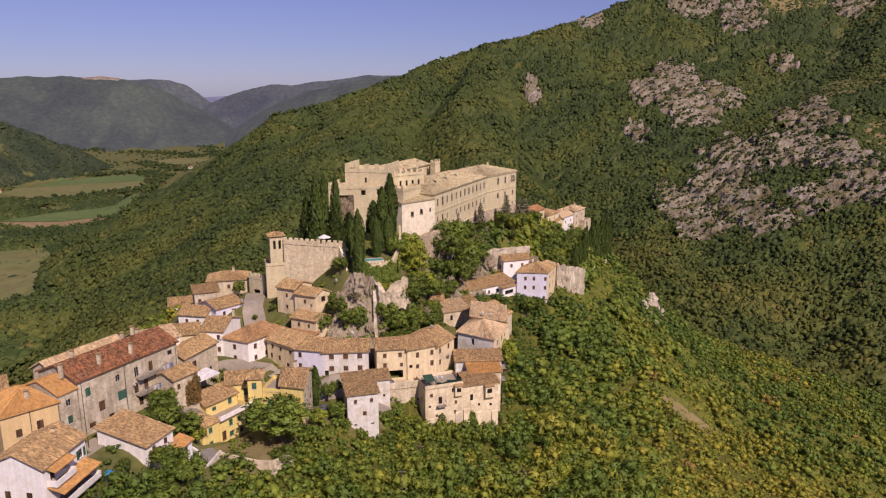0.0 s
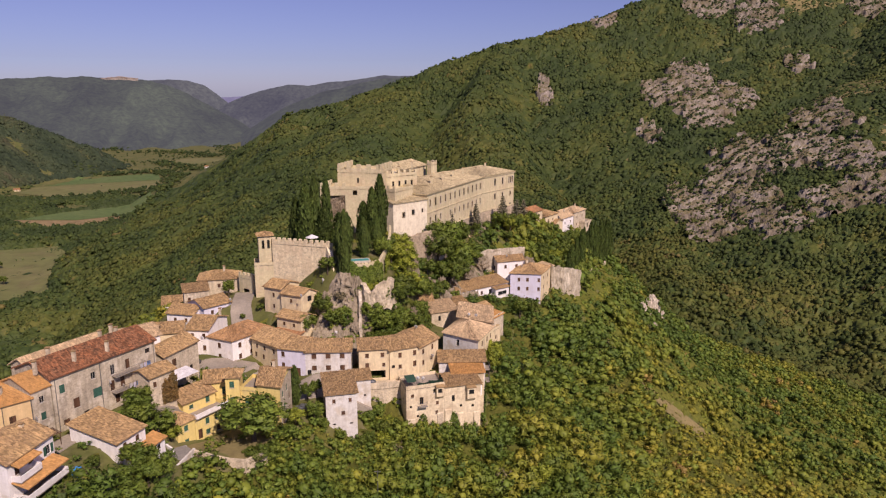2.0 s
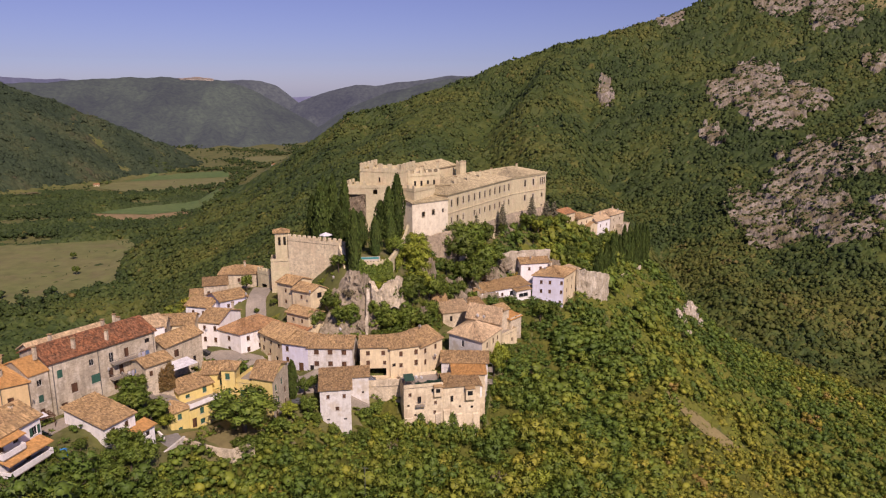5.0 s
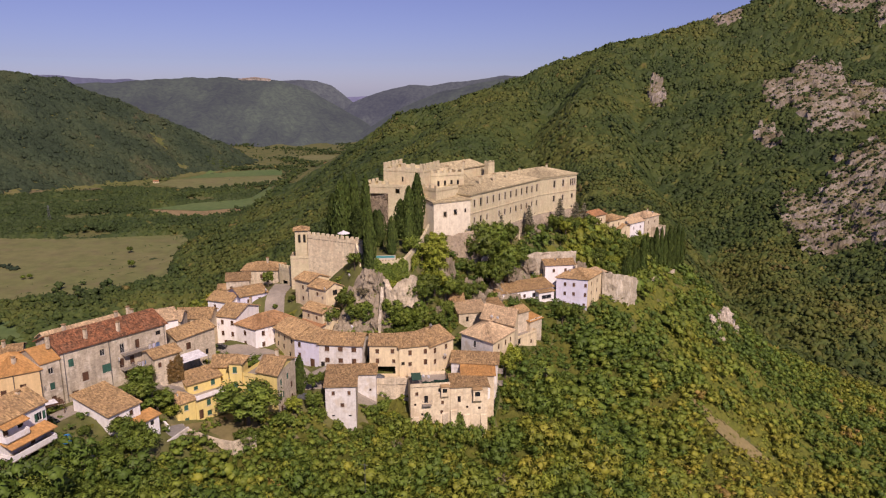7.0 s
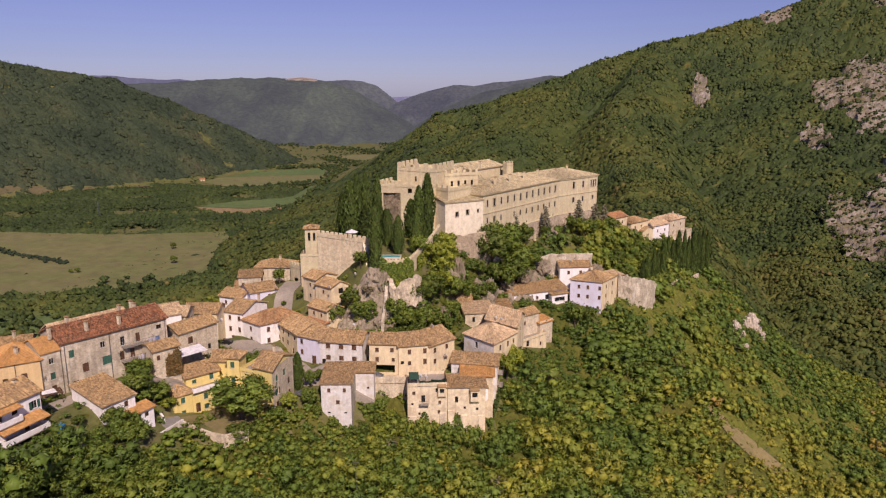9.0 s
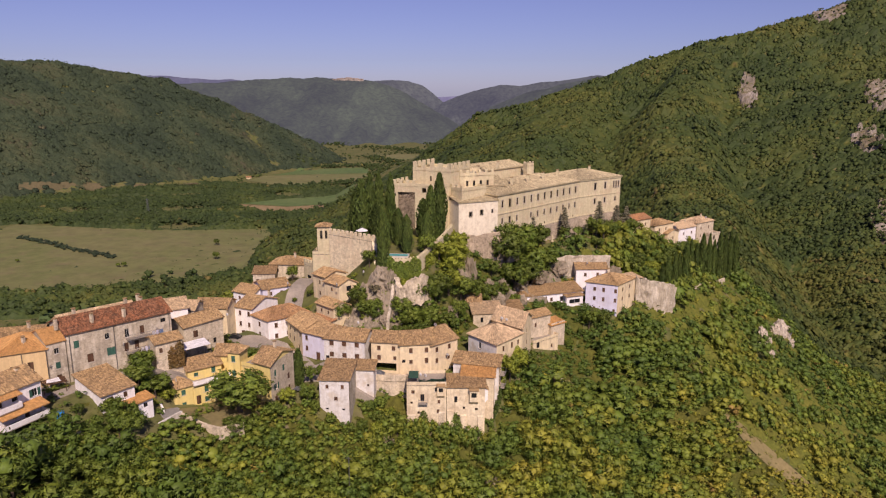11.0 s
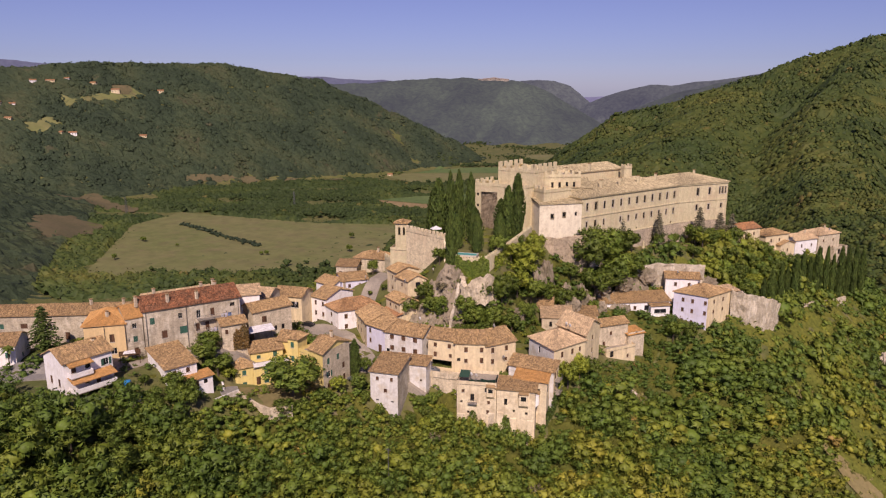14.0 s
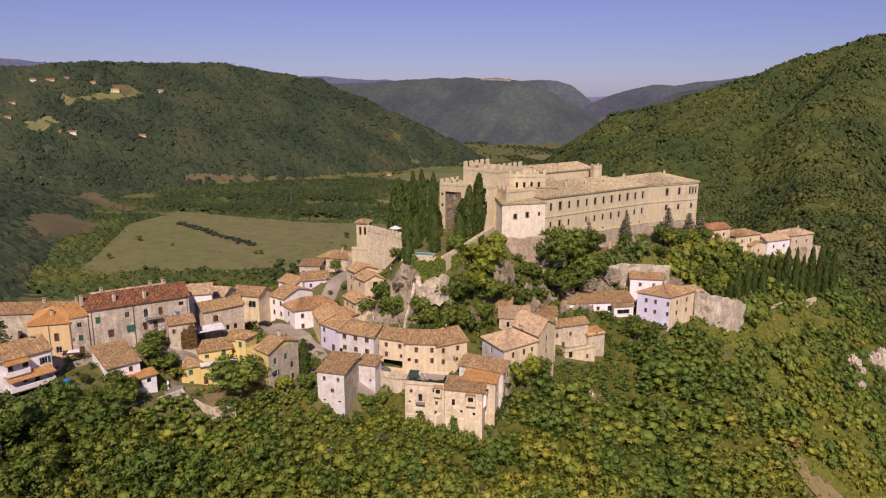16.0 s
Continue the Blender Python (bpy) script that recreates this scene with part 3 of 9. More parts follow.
def window_parts(kind, w, h):
    """Meshes of a window, w by h: bottom middle of the opening at the origin, y into the wall."""
    key = (kind, round(w, 2), round(h, 2))
    if key in window_meshes:
        return window_meshes[key]
    out = []

    def done(name, bm, m):
        me = bpy.data.meshes.new(name)
        bm.to_mesh(me)
        bm.free()
        me.materials.append(m)
        out.append((name, me))

    f = 0.07
    bm = bmesh.new()
    xs, zs = (-w / 2, -w / 2 + f, -f / 2, f / 2, w / 2 - f, w / 2), (0, f, h - f, h)
    net = [[bm.verts.new((x, 0.14, z)) for x in xs] for z in zs]
    for j in range(3):
        for i in range(5):
            if j != 1 or i not in (1, 3):
                bm.faces.new((net[j][i], net[j][i + 1], net[j + 1][i + 1], net[j + 1][i]))
    bmesh.ops.solidify(bm, geom=bm.faces[:], thickness=-0.06)
    done("window_frame", bm, m_brown_wood if kind in "bdaoc" else m_white_wood)
    if kind not in "daoc":
        bm = bmesh.new()
        box(bm, -w / 2 - 0.12, w / 2 + 0.12, -0.10, 0.12, -0.10, -0.002)
        done("window_sill", bm, m_sill)
    bm = bmesh.new()
    box(bm, -w / 2 + 0.01, w / 2 - 0.01, 0.205, 0.225, 0.01, h - 0.01)
    done("pane", bm, m_glass)
    wood = {"b": m_brown_wood, "g": m_green_wood, "d": m_brown_wood, "a": m_brown_wood, "w": m_white_wood, "G": m_green_wood}.get(kind)

    def leaf(name, x0, x1, y, m):
        """A slatted leaf: one stepped section drawn out across its width."""
        sec = [(y + 0.05, 0.02), (y, 0.02), (y, 0.12)]
        step = (h - 0.26) / 5
        for k in range(5):
            z = 0.13 + step * k
            sec += [(y - 0.022, z), (y + 0.006, z + step * 0.9)]
        sec += [(y, h - 0.12), (y, h - 0.02), (y + 0.05, h - 0.02)]
        bm = bmesh.new()
        L, R = [bm.verts.new((x0, py, pz)) for py, pz in sec], [bm.verts.new((x1, py, pz)) for py, pz in sec]
        for k in range(len(sec)):
            j = (k + 1) % len(sec)
            bm.faces.new((L[k], L[j], R[j], R[k]))
        bm.faces.new(L[::-1])
        bm.faces.new(R)
        bmesh.ops.recalc_face_normals(bm, faces=bm.faces)
        done(name, bm, m)

    if kind == "c":                         # carved stone surround
        bm = bmesh.new()
        g = 0.24
        ring = [[(-w / 2 - g, -g), (w / 2 + g, -g), (w / 2 + g, h + g), (-w / 2 - g, h + g)], [(-w / 2, 0), (w / 2, 0), (w / 2, h), (-w / 2, h)]]
        out_v, in_v = [[bm.verts.new((x, -0.10, z)) for x, z in r] for r in ring]
        for k in range(4):
            j = (k + 1) % 4
            bm.faces.new((out_v[k], out_v[j], in_v[j], in_v[k]))
        bmesh.ops.solidify(bm, geom=bm.faces[:], thickness=-0.14)
        done("surround", bm, m_sill)
    if kind in "bgd":                       # closed leaves
        leaf("door_leaf" if kind == "d" else "shutter", -w / 2 + 0.02, -0.01, 0.05, wood)
        leaf("door_leaf" if kind == "d" else "shutter", 0.01, w / 2 - 0.02, 0.05, wood)
    if kind in "GB":                        # leaves folded back on the wall
        leaf("shutter", -w - 0.02, -w / 2 - 0.02, -0.075, m_green_wood if kind == "G" else m_brown_wood)
        leaf("shutter", w / 2 + 0.02, w + 0.02, -0.075, m_green_wood if kind == "G" else m_brown_wood)
    window_meshes[key] = out
    return out


def put_window(owner, a, b, u, z, w, h, kind):
    """A window object on the wall from a to b, u metres along it, sill at height z."""
    along = (Vector(b) - Vector(a)).normalized()
    place = Vector(a) + along * u
    m = Matrix.Translation((place.x, place.y, z)) @ Matrix.Rotation(math.atan2(along.y, along.x), 4, "Z")
    first = None
    for name, me in window_parts(kind, w, h):
        if first is None:
            first = new("door" if kind in "da" else "window", me)
            first.parent, first.matrix_parent_inverse = owner, Matrix()
            first.matrix_basis = owner.matrix_basis.inverted() @ m
        else:
            ob = new(name, me)
            ob.parent = first
    return first


def quad_of(fl, fr, depth=None, br=None, bl=None):
    fl, fr = Vector(fl), Vector(fr)
    d = (fr - fl).normalized()
    n = Vector((-d.y, d.x))
    return [fl, fr, Vector(br) if br else fr + n * depth, Vector(bl) if bl else fl + n * depth]


def grown(q, by):
    """The corners of a quad moved outwards by so much from every side."""
    out = []
    for k in range(4):
        p, a, b = q[k], q[k - 1], q[(k + 1) % 4]
        e0, e1 = (p - a).normalized(), (b - p).normalized()
        n0, n1 = Vector((e0.y, -e0.x)), Vector((e1.y, -e1.x))
        bis = (n0 + n1).normalized()
        out.append(p + bis * (by / max(0.4, bis.dot(n0))))
    return out


def chimney(owner, x, y, z, high=1.3, wide=0.6, wall=None):
    bm = bmesh.new()
    box(bm, -wide / 2, wide / 2, -wide / 2, wide / 2, -1.2, high)
    ch = part("chimney", bm, wall or m_stone, owner)
    ch.matrix_basis = owner.matrix_basis.inverted() @ pose(x, y, z)
    bm = bmesh.new()
    for k in range(2):
        for s in (-1, 1):
            if k == 0:
                box(bm, s * wide * 0.38 - 0.07, s * wide * 0.38 + 0.07, -wide * 0.4, wide * 0.4, high, high + 0.25)
    slab(bm, [(-wide * 0.68, -wide * 0.68, high + 0.32), (wide * 0.68, -wide * 0.68, high + 0.32), (wide * 0.68, wide * 0.68, high + 0.32), (-wide * 0.68, wide * 0.68, high + 0.32)], 0.1)
    part("cap", bm, m_tile, ch)


BUILT, FOOT = [], []


def house(label, fl, fr, depth=None, br=None, bl=None, base=140, eave=150, roof="g", rise=1.6, wall=None, tile=None, wins=(), chimneys=(), over=0.45, name="house", category="house", group="village houses", crenel=None, tile_size=(0.30, 0.46), side_wall=None):
    """A house on four corners. roof: g ridge along the front, f gable to the front, h hipped, p pyramid, m lean-to that rises to the back,
    n the same to the right, l to the left, t flat terrace. wins: (side 0 front 1 right 2 back 3 left, metres or share along, sill height, w, h, kind)."""
    q = quad_of(fl, fr, depth, br, bl)
    c = sum(q, Vector((0, 0))) / 4
    base = min(base, min(float(ground(p.x, p.y)) for p in q) - 0.6)
    home = thing(name, c.x, c.y, base, 0, label, category, group)
    FOOT.append(q)
    BUILT.append((c.x, c.y, max((v - c).length for v in q)))
    inv = home.matrix_basis.inverted()
    wall = wall or m_cream
    tile = tile or m_tile
    bm = bmesh.new()
    for k in range(4):
        a, b = q[k], q[(k + 1) % 4]
        length = (b - a).length
        holes = []
        for side, u, z, w, h, kind in wins:
            if side != k:
                continue
            u = u * length if u <= 1 else u
            if kind != "x":
                put_window(home, a, b, u, z, w, h, kind)
            holes.append((u - w / 2, u + w / 2, z, z + h))
        if side_wall and k in side_wall:
            bs = bmesh.new()
            facade(bs, a, b, base - 4, eave, holes)
            bs.transform(inv)
            part("wall", bs, side_wall[k], home)
        else:
            facade(bm, a, b, base - 4, eave, holes)
    e = eave
    g = grown(q, over)
    V3 = lambda p, z: Vector((p.x, p.y, z))
    mid = lambda p, r, s=0.5: p + (r - p) * s
    drop = 0.12
    planes, tris = [], []
    if roof in "gf":
        s = 0 if roof == "g" else 1
        Q, G = q[s:] + q[:s], g[s:] + g[:s]
        r0, r1 = mid(G[3], G[0]), mid(G[1], G[2])
        half = ((G[3] - G[0]).length) / 2
        low = e - rise * over / max(half - over, 0.5)
        R0, R1 = V3(r0, e + rise), V3(r1, e + rise)
        planes = [(V3(G[0], low), V3(G[1], low), R1, R0), (V3(G[2], low), V3(G[3], low), R0, R1)]
        tris = [(V3(Q[1], e), V3(Q[2], e), V3(mid(Q[1], Q[2]), e + rise - drop)), (V3(Q[3], e), V3(Q[0], e), V3(mid(Q[3], Q[0]), e + rise - drop))]
    elif roof in "hp":
        s = 0 if (q[1] - q[0]).length >= (q[2] - q[1]).length else 1
        G = g[s:] + g[:s]
        r0, r1 = mid(G[3], G[0]), mid(G[1], G[2])
        cut = 0.5 if roof == "p" else min(0.42, ((G[3] - G[0]).length) / 2 / (G[1] - G[0]).length)
        R0, R1 = V3(mid(r0, r1, cut), e + rise), V3(mid(r1, r0, cut), e + rise)
        low = e - 0.1
        planes = [(V3(G[0], low), V3(G[1], low), R1, R0), (V3(G[1], low), V3(G[2], low), R1, R1), (V3(G[2], low), V3(G[3], low), R0, R1), (V3(G[3], low), V3(G[0], low), R0, R0)]
    elif roof in "mnl":
        s = {"m": 0, "n": 3, "l": 1}[roof]
        Q, G = q[s:] + q[:s], g[s:] + g[:s]
        low, top = e - 0.08, e + rise
        planes = [(V3(G[0], low), V3(G[1], low), V3(G[2], top), V3(G[3], top))]
        tris = [(V3(Q[1], e), V3(Q[2], e), V3(Q[2], top - drop)), (V3(Q[3], e), V3(Q[0], e), V3(Q[3], top - drop)), (V3(Q[2], e), V3(Q[3], e), V3(Q[3], top - drop), V3(Q[2], top - drop))]
    for t in tris:
        bm.faces.new([bm.verts.new(p) for p in t])
    bm.transform(inv)
    part("wall", bm, wall, home)
    if planes:
        bm = bmesh.new()
        for a, b, cc, d in planes:
            slab(bm, [a, b, cc] if (cc - d).length < 0.01 else [a, b, cc, d], 0.14)
        bm.transform(inv)
        rf = part("roof", bm, tile, home)
        me = tile_sheet([[tuple(inv @ p) for p in pl] for pl in planes], *tile_size)
        tagged(part("tiles", me, tile, rf), kind="stuff")
    else:
        bm = bmesh.new()
        slab(bm, [V3(p, e - 0.9) for p in q], 0.2)
        bm.transform(inv)
        part("terrace_floor", bm, m_road, home)
    if crenel:
        sides, w, h, thick = crenel
        for k in sides:
            merlons(home, q[k], q[(k + 1) % 4], e, e, w, h, thick, wall)
    for x, y, z in chimneys:
        chimney(home, x, y, z)
    return home


def merlons(owner, a, b, za, zb, w=1.1, h=1.2, thick=0.6, m=None, gap=0.85):
    """A row of battlements from a to b, inside the wall line."""
    a, b = Vector(a), Vector(b)
    length = (b - a).length
    n = max(2, round((length + gap * w) / (w * (1 + gap))))
    pitch = (length - w) / (n - 1)
    bm = bmesh.new()
    box(bm, -w / 2, w / 2, 0, thick, 0, h)
    bmesh.ops.bevel(bm, geom=[e for e in bm.edges], offset=0.06, segments=1, affect="EDGES")
    me = bpy.data.meshes.new("merlon")
    bm.to_mesh(me)
    bm.free()
    me.materials.append(m)
    ang = math.atan2((b - a).y, (b - a).x)
    inv = owner.matrix_basis.inverted()
    for k in range(n):
        p = a + (b - a) * ((w / 2 + k * pitch) / length)
        ob = new("merlon", me)
        ob.parent = owner
        ob.matrix_basis = inv @ Matrix.Translation((p.x, p.y, za + (zb - za) * k / (n - 1) - 0.05)) @ Matrix.Rotation(ang, 4, "Z")

# ---- the village ----
def rows(side, us, zs, w, h, kind):
    return [(side, u, z, w, h, kind) for z in zs for u in us]


m_tile_amber = mat("amber_tiles", (0.400, 0.235, 0.115), (0.320, 0.180, 0.085), 0.9, 0.25, 1.2, 0.2, island=0.33, dirt=(0.190, 0.125, 0.080))
m_tile_rust = mat("rust_tiles", (0.390, 0.190, 0.085), (0.310, 0.165, 0.085), 0.9, 0.25, 1.2, 0.2, island=0.33, dirt=(0.190, 0.125, 0.080))

# the long house and its neighbours at the western end
house("long three-storey stone house with a red tiled roof", (-67.2, 121.1), (-56.7, 142.2), 11, base=156, eave=167.4, roof="g", rise=2.3, wall=m_grey_stone, tile=m_tile_red,
      wins=[(0, 2.0, 163.6, 1.1, 1.7, "g"), (0, 4.6, 159.6, 1.3, 2.0, "b"), (0, 9.2, 160.0, 1.9, 1.9, "g"), (0, 8.6, 164.0, 1.0, 1.4, "w"), (0, 2.2, 157.2, 1.3, 1.0, "b"), (0, 6.5, 157.0, 1.2, 1.2, "o"),
            (0, 13.0, 163.3, 1.0, 2.1, "w"), (0, 16.5, 163.3, 1.0, 2.1, "b"), (0, 12.6, 160.0, 1.0, 2.1, "b"), (0, 15.0, 160.0, 1.0, 2.1, "b"), (0, 13.5, 157.0, 1.0, 2.1, "d"), (0, 21.6, 165.0, 1.2, 1.0, "o"), (1, 0.3, 160, 1.0, 1.5, "b")],
      chimneys=[(-70.2, 121.6, 169.0), (-66.0, 127.5, 168.8), (-62.5, 133.5, 168.6), (-66.2, 138.2, 169.2), (-65.5, 141.5, 169.4), (-71.0, 127.5, 169.4), (-64.2, 141.0, 169.0)])
house("pale-roofed stone house behind the long house", (-75.5, 128.0), (-68.0, 143.2), 6, base=156, eave=166.3, roof="g", rise=1.7, wall=m_stone, tile=m_tile_pale)
house("narrow grey house under a bright orange roof", (-68.8, 117.4), (-67.3, 120.9), 10, base=156, eave=166.2, roof="g", rise=2.0, wall=m_grey_stone, tile=m_tile_orange, over=0.25,
      wins=[(0, 0.5, 163.4, 1.0, 1.3, "w"), (0, 0.5, 160.0, 1.0, 1.5, "g"), (0, 0.5, 156.6, 1.0, 2.0, "d")])
house("ochre house with an orange hipped roof", (-75.4, 110.8), (-69.0, 117.4), 11, base=156, eave=165.2, roof="h", rise=2.4, wall=m_ochre, tile=m_tile_orange,
      wins=[(0, 6.0, 160.6, 1.1, 2.0, "b"), (0, 6.2, 157.6, 1.3, 1.6, "w"), (0, 2.6, 160.6, 1.0, 1.5, "b"), (3, 0.5, 160.0, 1.0, 1.5, "w")], chimneys=[(-73.5, 116.0, 166.3)])
house("long tan-roofed house on the far side of the ridge", (-124.0, 107.5), (-88.0, 133.0), 9, base=152, eave=160.3, roof="g", rise=1.7, wall=m_grey_stone, wins=[(0, 0.35, 156.5, 1.8, 1.4, "b"), (0, 0.7, 156.5, 1.0, 1.4, "b"), (0, 0.12, 156.5, 1.0, 1.4, "b"), (0, 0.22, 156.5, 1.0, 1.4, "g"), (0, 0.5, 156.5, 1.0, 1.4, "b"), (0, 0.6, 153.0, 1.2, 2.2, "d"), (0, 0.85, 156.5, 1.0, 1.4, "b"), (0, 0.28, 153.0, 2.4, 2.4, "b")], chimneys=[(-100, 129, 161.8), (-93, 134, 161.8)])
house("white house with a weathered tan roof and balconies", (-60.3, 96.3), (-59.0, 106.6), 9, base=156.3, eave=164.1, roof="g", rise=2.1, wall=m_white,
      wins=[(0, 2.0, 161.2, 1.0, 1.5, "b"), (0, 5.0, 161.4, 1.2, 1.2, "o"), (0, 4.6, 158.0, 1.0, 1.2, "o"), (0, 7.0, 156.6, 1.0, 2.2, "d"), (0, 9.0, 160.9, 1.1, 1.6, "G"), (3, 0.3, 158.0, 1.0, 1.8, "b"), (3, 0.7, 158.0, 1.0, 1.8, "b"), (1, 0.4, 160, 1.0, 1.4, "g")],
      chimneys=[(-63.0, 105.0, 164.9)])
house("small white house with a broad tan roof in a garden", (-53.1, 115.4), (-51.0, 122.4), 10.5, base=151.5, eave=157.4, roof="m", rise=2.2, wall=m_white,
      wins=[(0, 2.0, 155.3, 0.9, 1.2, "b"), (0, 5.2, 155.3, 0.9, 1.2, "b"), (0, 1.6, 152.0, 1.0, 2.0, "o"), (0, 5.6, 152.0, 1.0, 2.0, "o"), (3, 0.6, 154.5, 1.0, 1.2, "b")])
house("white lean-to with an orange tiled roof", (-50.6, 115.8), (-48.4, 124.6), 2.3, base=151.0, eave=154.0, roof="m", rise=0.7, wall=m_white, tile=m_tile_orange, wins=[(0, 1.8, 151.4, 1.0, 2.0, "o"), (0, 5.0, 151.4, 1.2, 2.0, "d"), (0, 7.3, 152.2, 1.0, 1.0, "o")])
house("stone annex with a tan roof and autumn ivy", (-54.6, 133.8), (-51.6, 139.2), 5.5, base=155.0, eave=162.2, roof="g", rise=1.1, wall=m_stone, wins=[(0, 1.2, 159.6, 0.8, 1.2, "b")])



def downpipe(x, y, z0, z1, dx, dy, label="grey metal downpipe on a house front"):
    """A gutter hopper and a pipe held off the wall by (dx, dy)."""
    pipe = thing("downpipe", x + dx, y + dy, z0, 0, label, "drainpipe", "downpipes")
    bm = bmesh.new()
    for p, q, r in (((0, 0, 0), (0, 0, z1 - z0 - 0.5), 0.07), ((0, 0, z1 - z0 - 0.5), (-dx * 0.4, -dy * 0.4, z1 - z0), 0.07)):
        p, q = Vector(p), Vector(q)
        d = (q - p).normalized()
        a = d.orthogonal().normalized()
        b = d.cross(a)
        ends = [[bm.verts.new(c + (a * math.cos(k * math.tau / 6) + b * math.sin(k * math.tau / 6)) * r) for k in range(6)] for c in (p, q)]
        for k in range(6):
            bm.faces.new((ends[0][k], ends[0][(k + 1) % 6], ends[1][(k + 1) % 6], ends[1][k]))
    part("pipe", bm, m_metal, pipe)


for x, y, z0, z1 in ((-66.9, 121.6, 156.4, 167.2), (-62.7, 130.1, 156.4, 167.2), (-57.0, 141.8, 156.4, 167.2), (-69.0, 117.2, 156.4, 165.0), (-72.3, 114.0, 156.4, 165.0)):
    downpipe(x, y, z0, z1, 0.16, -0.08)
house("white house with a brown tiled roof beside the yard", (-98.4, 97.2), (-91.6, 103.2), 8.5, base=152, eave=160.0, roof="g", rise=1.8, wall=m_white, wins=[(0, 0.8, 156.6, 1.0, 1.5, "g"), (0, 0.35, 155.2, 1.0, 1.5, "g"), (1, 0.5, 155.4, 0.9, 1.2, "g")])
# yellow group
house("bright yellow house with a brown hipped roof", (-49.1, 132.2), (-46.9, 136.0), 6, base=146.5, eave=152.4, roof="h", rise=1.5, wall=m_yellow, wins=[(0, 0.5, 150.2, 1.0, 1.3, "g"), (0, 0.5, 147.2, 1.0, 1.2, "g"), (3, 0.5, 150.2, 0.9, 1.2, "g")])
house("yellow house front under a roof terrace", (-46.8, 136.0), (-42.2, 143.8), 4.5, base=146.5, eave=152.3, roof="t", wall=m_yellow,
      wins=[(0, 1.2, 147.0, 1.1, 2.2, "d"), (0, 3.2, 149.6, 1.0, 1.5, "g"), (0, 5.8, 149.6, 1.0, 1.5, "g"), (0, 3.2, 147.2, 1.1, 1.2, "g"), (0, 6.0, 147.0, 1.0, 1.3, "b"), (0, 8.0, 149.4, 1.4, 1.2, "w")])
house("yellow upper storey with a brown tiled roof", (-50.2, 138.6), (-45.6, 145.4), 3.8, base=151.0, eave=154.2, roof="m", rise=1.6, wall=m_yellow, wins=[(0, 2.0, 152.3, 1.0, 0.9, "g"), (0, 6.2, 152.3, 1.0, 1.6, "g")])
house("yellow stair tower with a small tiled roof", (-42.8, 144.4), (-39.8, 144.8), 4.2, base=146.5, eave=157.9, roof="p", rise=1.2, wall=m_yellow, wins=[(0, 0.45, 155.3, 1.0, 1.5, "g"), (0, 0.45, 151.6, 1.0, 1.5, "g"), (0, 0.45, 147.9, 1.0, 1.5, "g")], name="stair_tower", category="tower")
house("brown-roofed house behind the yellow tower", (-48.2, 146.4), (-43.2, 147.8), 6, base=147, eave=155.8, roof="g", rise=1.7, wall=m_yellow, wins=[(0, 0.8, 152.6, 1.0, 1.7, "g")])
house("yellow house bay with an open terrace", (-39.8, 145.2), (-35.7, 144.7), 7, base=146.5, eave=155.4, roof="t", wall=m_yellow, wins=[(0, 0.4, 150.5, 1.4, 2.3, "g"), (0, 0.5, 147.0, 1.0, 1.4, "g")])
house("tall yellow house with a bare plaster side wall", (-35.7, 144.4), (-30.4, 143.2), br=(-30.6, 154.0), bl=(-36.5, 154.6), base=145.5, eave=156.4, roof="g", rise=1.9, wall=m_yellow, side_wall={1: m_stone},
      wins=[(0, 0.4, 153.4, 1.1, 1.0, "w"), (1, 2.2, 152.8, 1.0, 1.6, "g"), (1, 6.0, 152.8, 1.0, 1.6, "g"), (1, 2.4, 149.4, 1.0, 1.6, "G"), (1, 8.2, 149.8, 1.0, 1.6, "b"), (1, 8.4, 146.4, 1.0, 1.8, "b"), (1, 2.2, 146.2, 1.2, 1.6, "b")], chimneys=[(-33.5, 150.5, 158.0)])

# houses along the street
house("white house with a low tan roof", (-64.9, 179.1), (-58.6, 178.4), 12, base=147, eave=156.8, roof="g", rise=2.0, wall=m_white, wins=rows(0, (0.3, 0.8), (154.2, 150.9), 0.9, 1.4, "b") + [(0, 0.5, 147.2, 2.0, 2.4, "b")], chimneys=[(-58, 187, 158.6)])
house("white house with an amber-brown hipped roof", (-58.6, 178.4), (-51.1, 175.1), br=(-43.5, 186.0), bl=(-51.5, 190.5), base=147, eave=155.0, roof="h", rise=2.6, wall=m_white, tile=m_tile_amber,
      wins=[(0, 0.45, 152.2, 1.0, 1.4, "b"), (0, 0.45, 149.2, 1.0, 1.3, "b"), (1, 2.4, 152.4, 1.0, 1.4, "b"), (1, 2.4, 149.2, 1.0, 1.4, "b"), (1, 6.0, 149.6, 0.8, 1.2, "b")])
house("cream house with a kinked tan roof", (-47.0, 178.7), (-38.4, 172.0), 9, base=147, eave=154.6, roof="g", rise=1.9, wall=m_cream,
      wins=rows(0, (0.2, 0.5, 0.85), (152.2,), 0.9, 1.2, "b") + rows(0, (0.15, 0.45), (149.6,), 0.9, 1.4, "b") + [(0, 0.75, 147.2, 1.3, 2.4, "a")])
house("lilac rendered house with a tan roof", (-38.4, 172.0), (-30.8, 170.3), 9, base=146.8, eave=154.4, roof="g", rise=1.9, wall=m_lilac, wins=[(0, 0.2, 152.0, 0.9, 1.4, "b"), (0, 0.2, 149.0, 0.9, 1.4, "b"), (0, 0.72, 147.0, 1.4, 2.3, "d")])
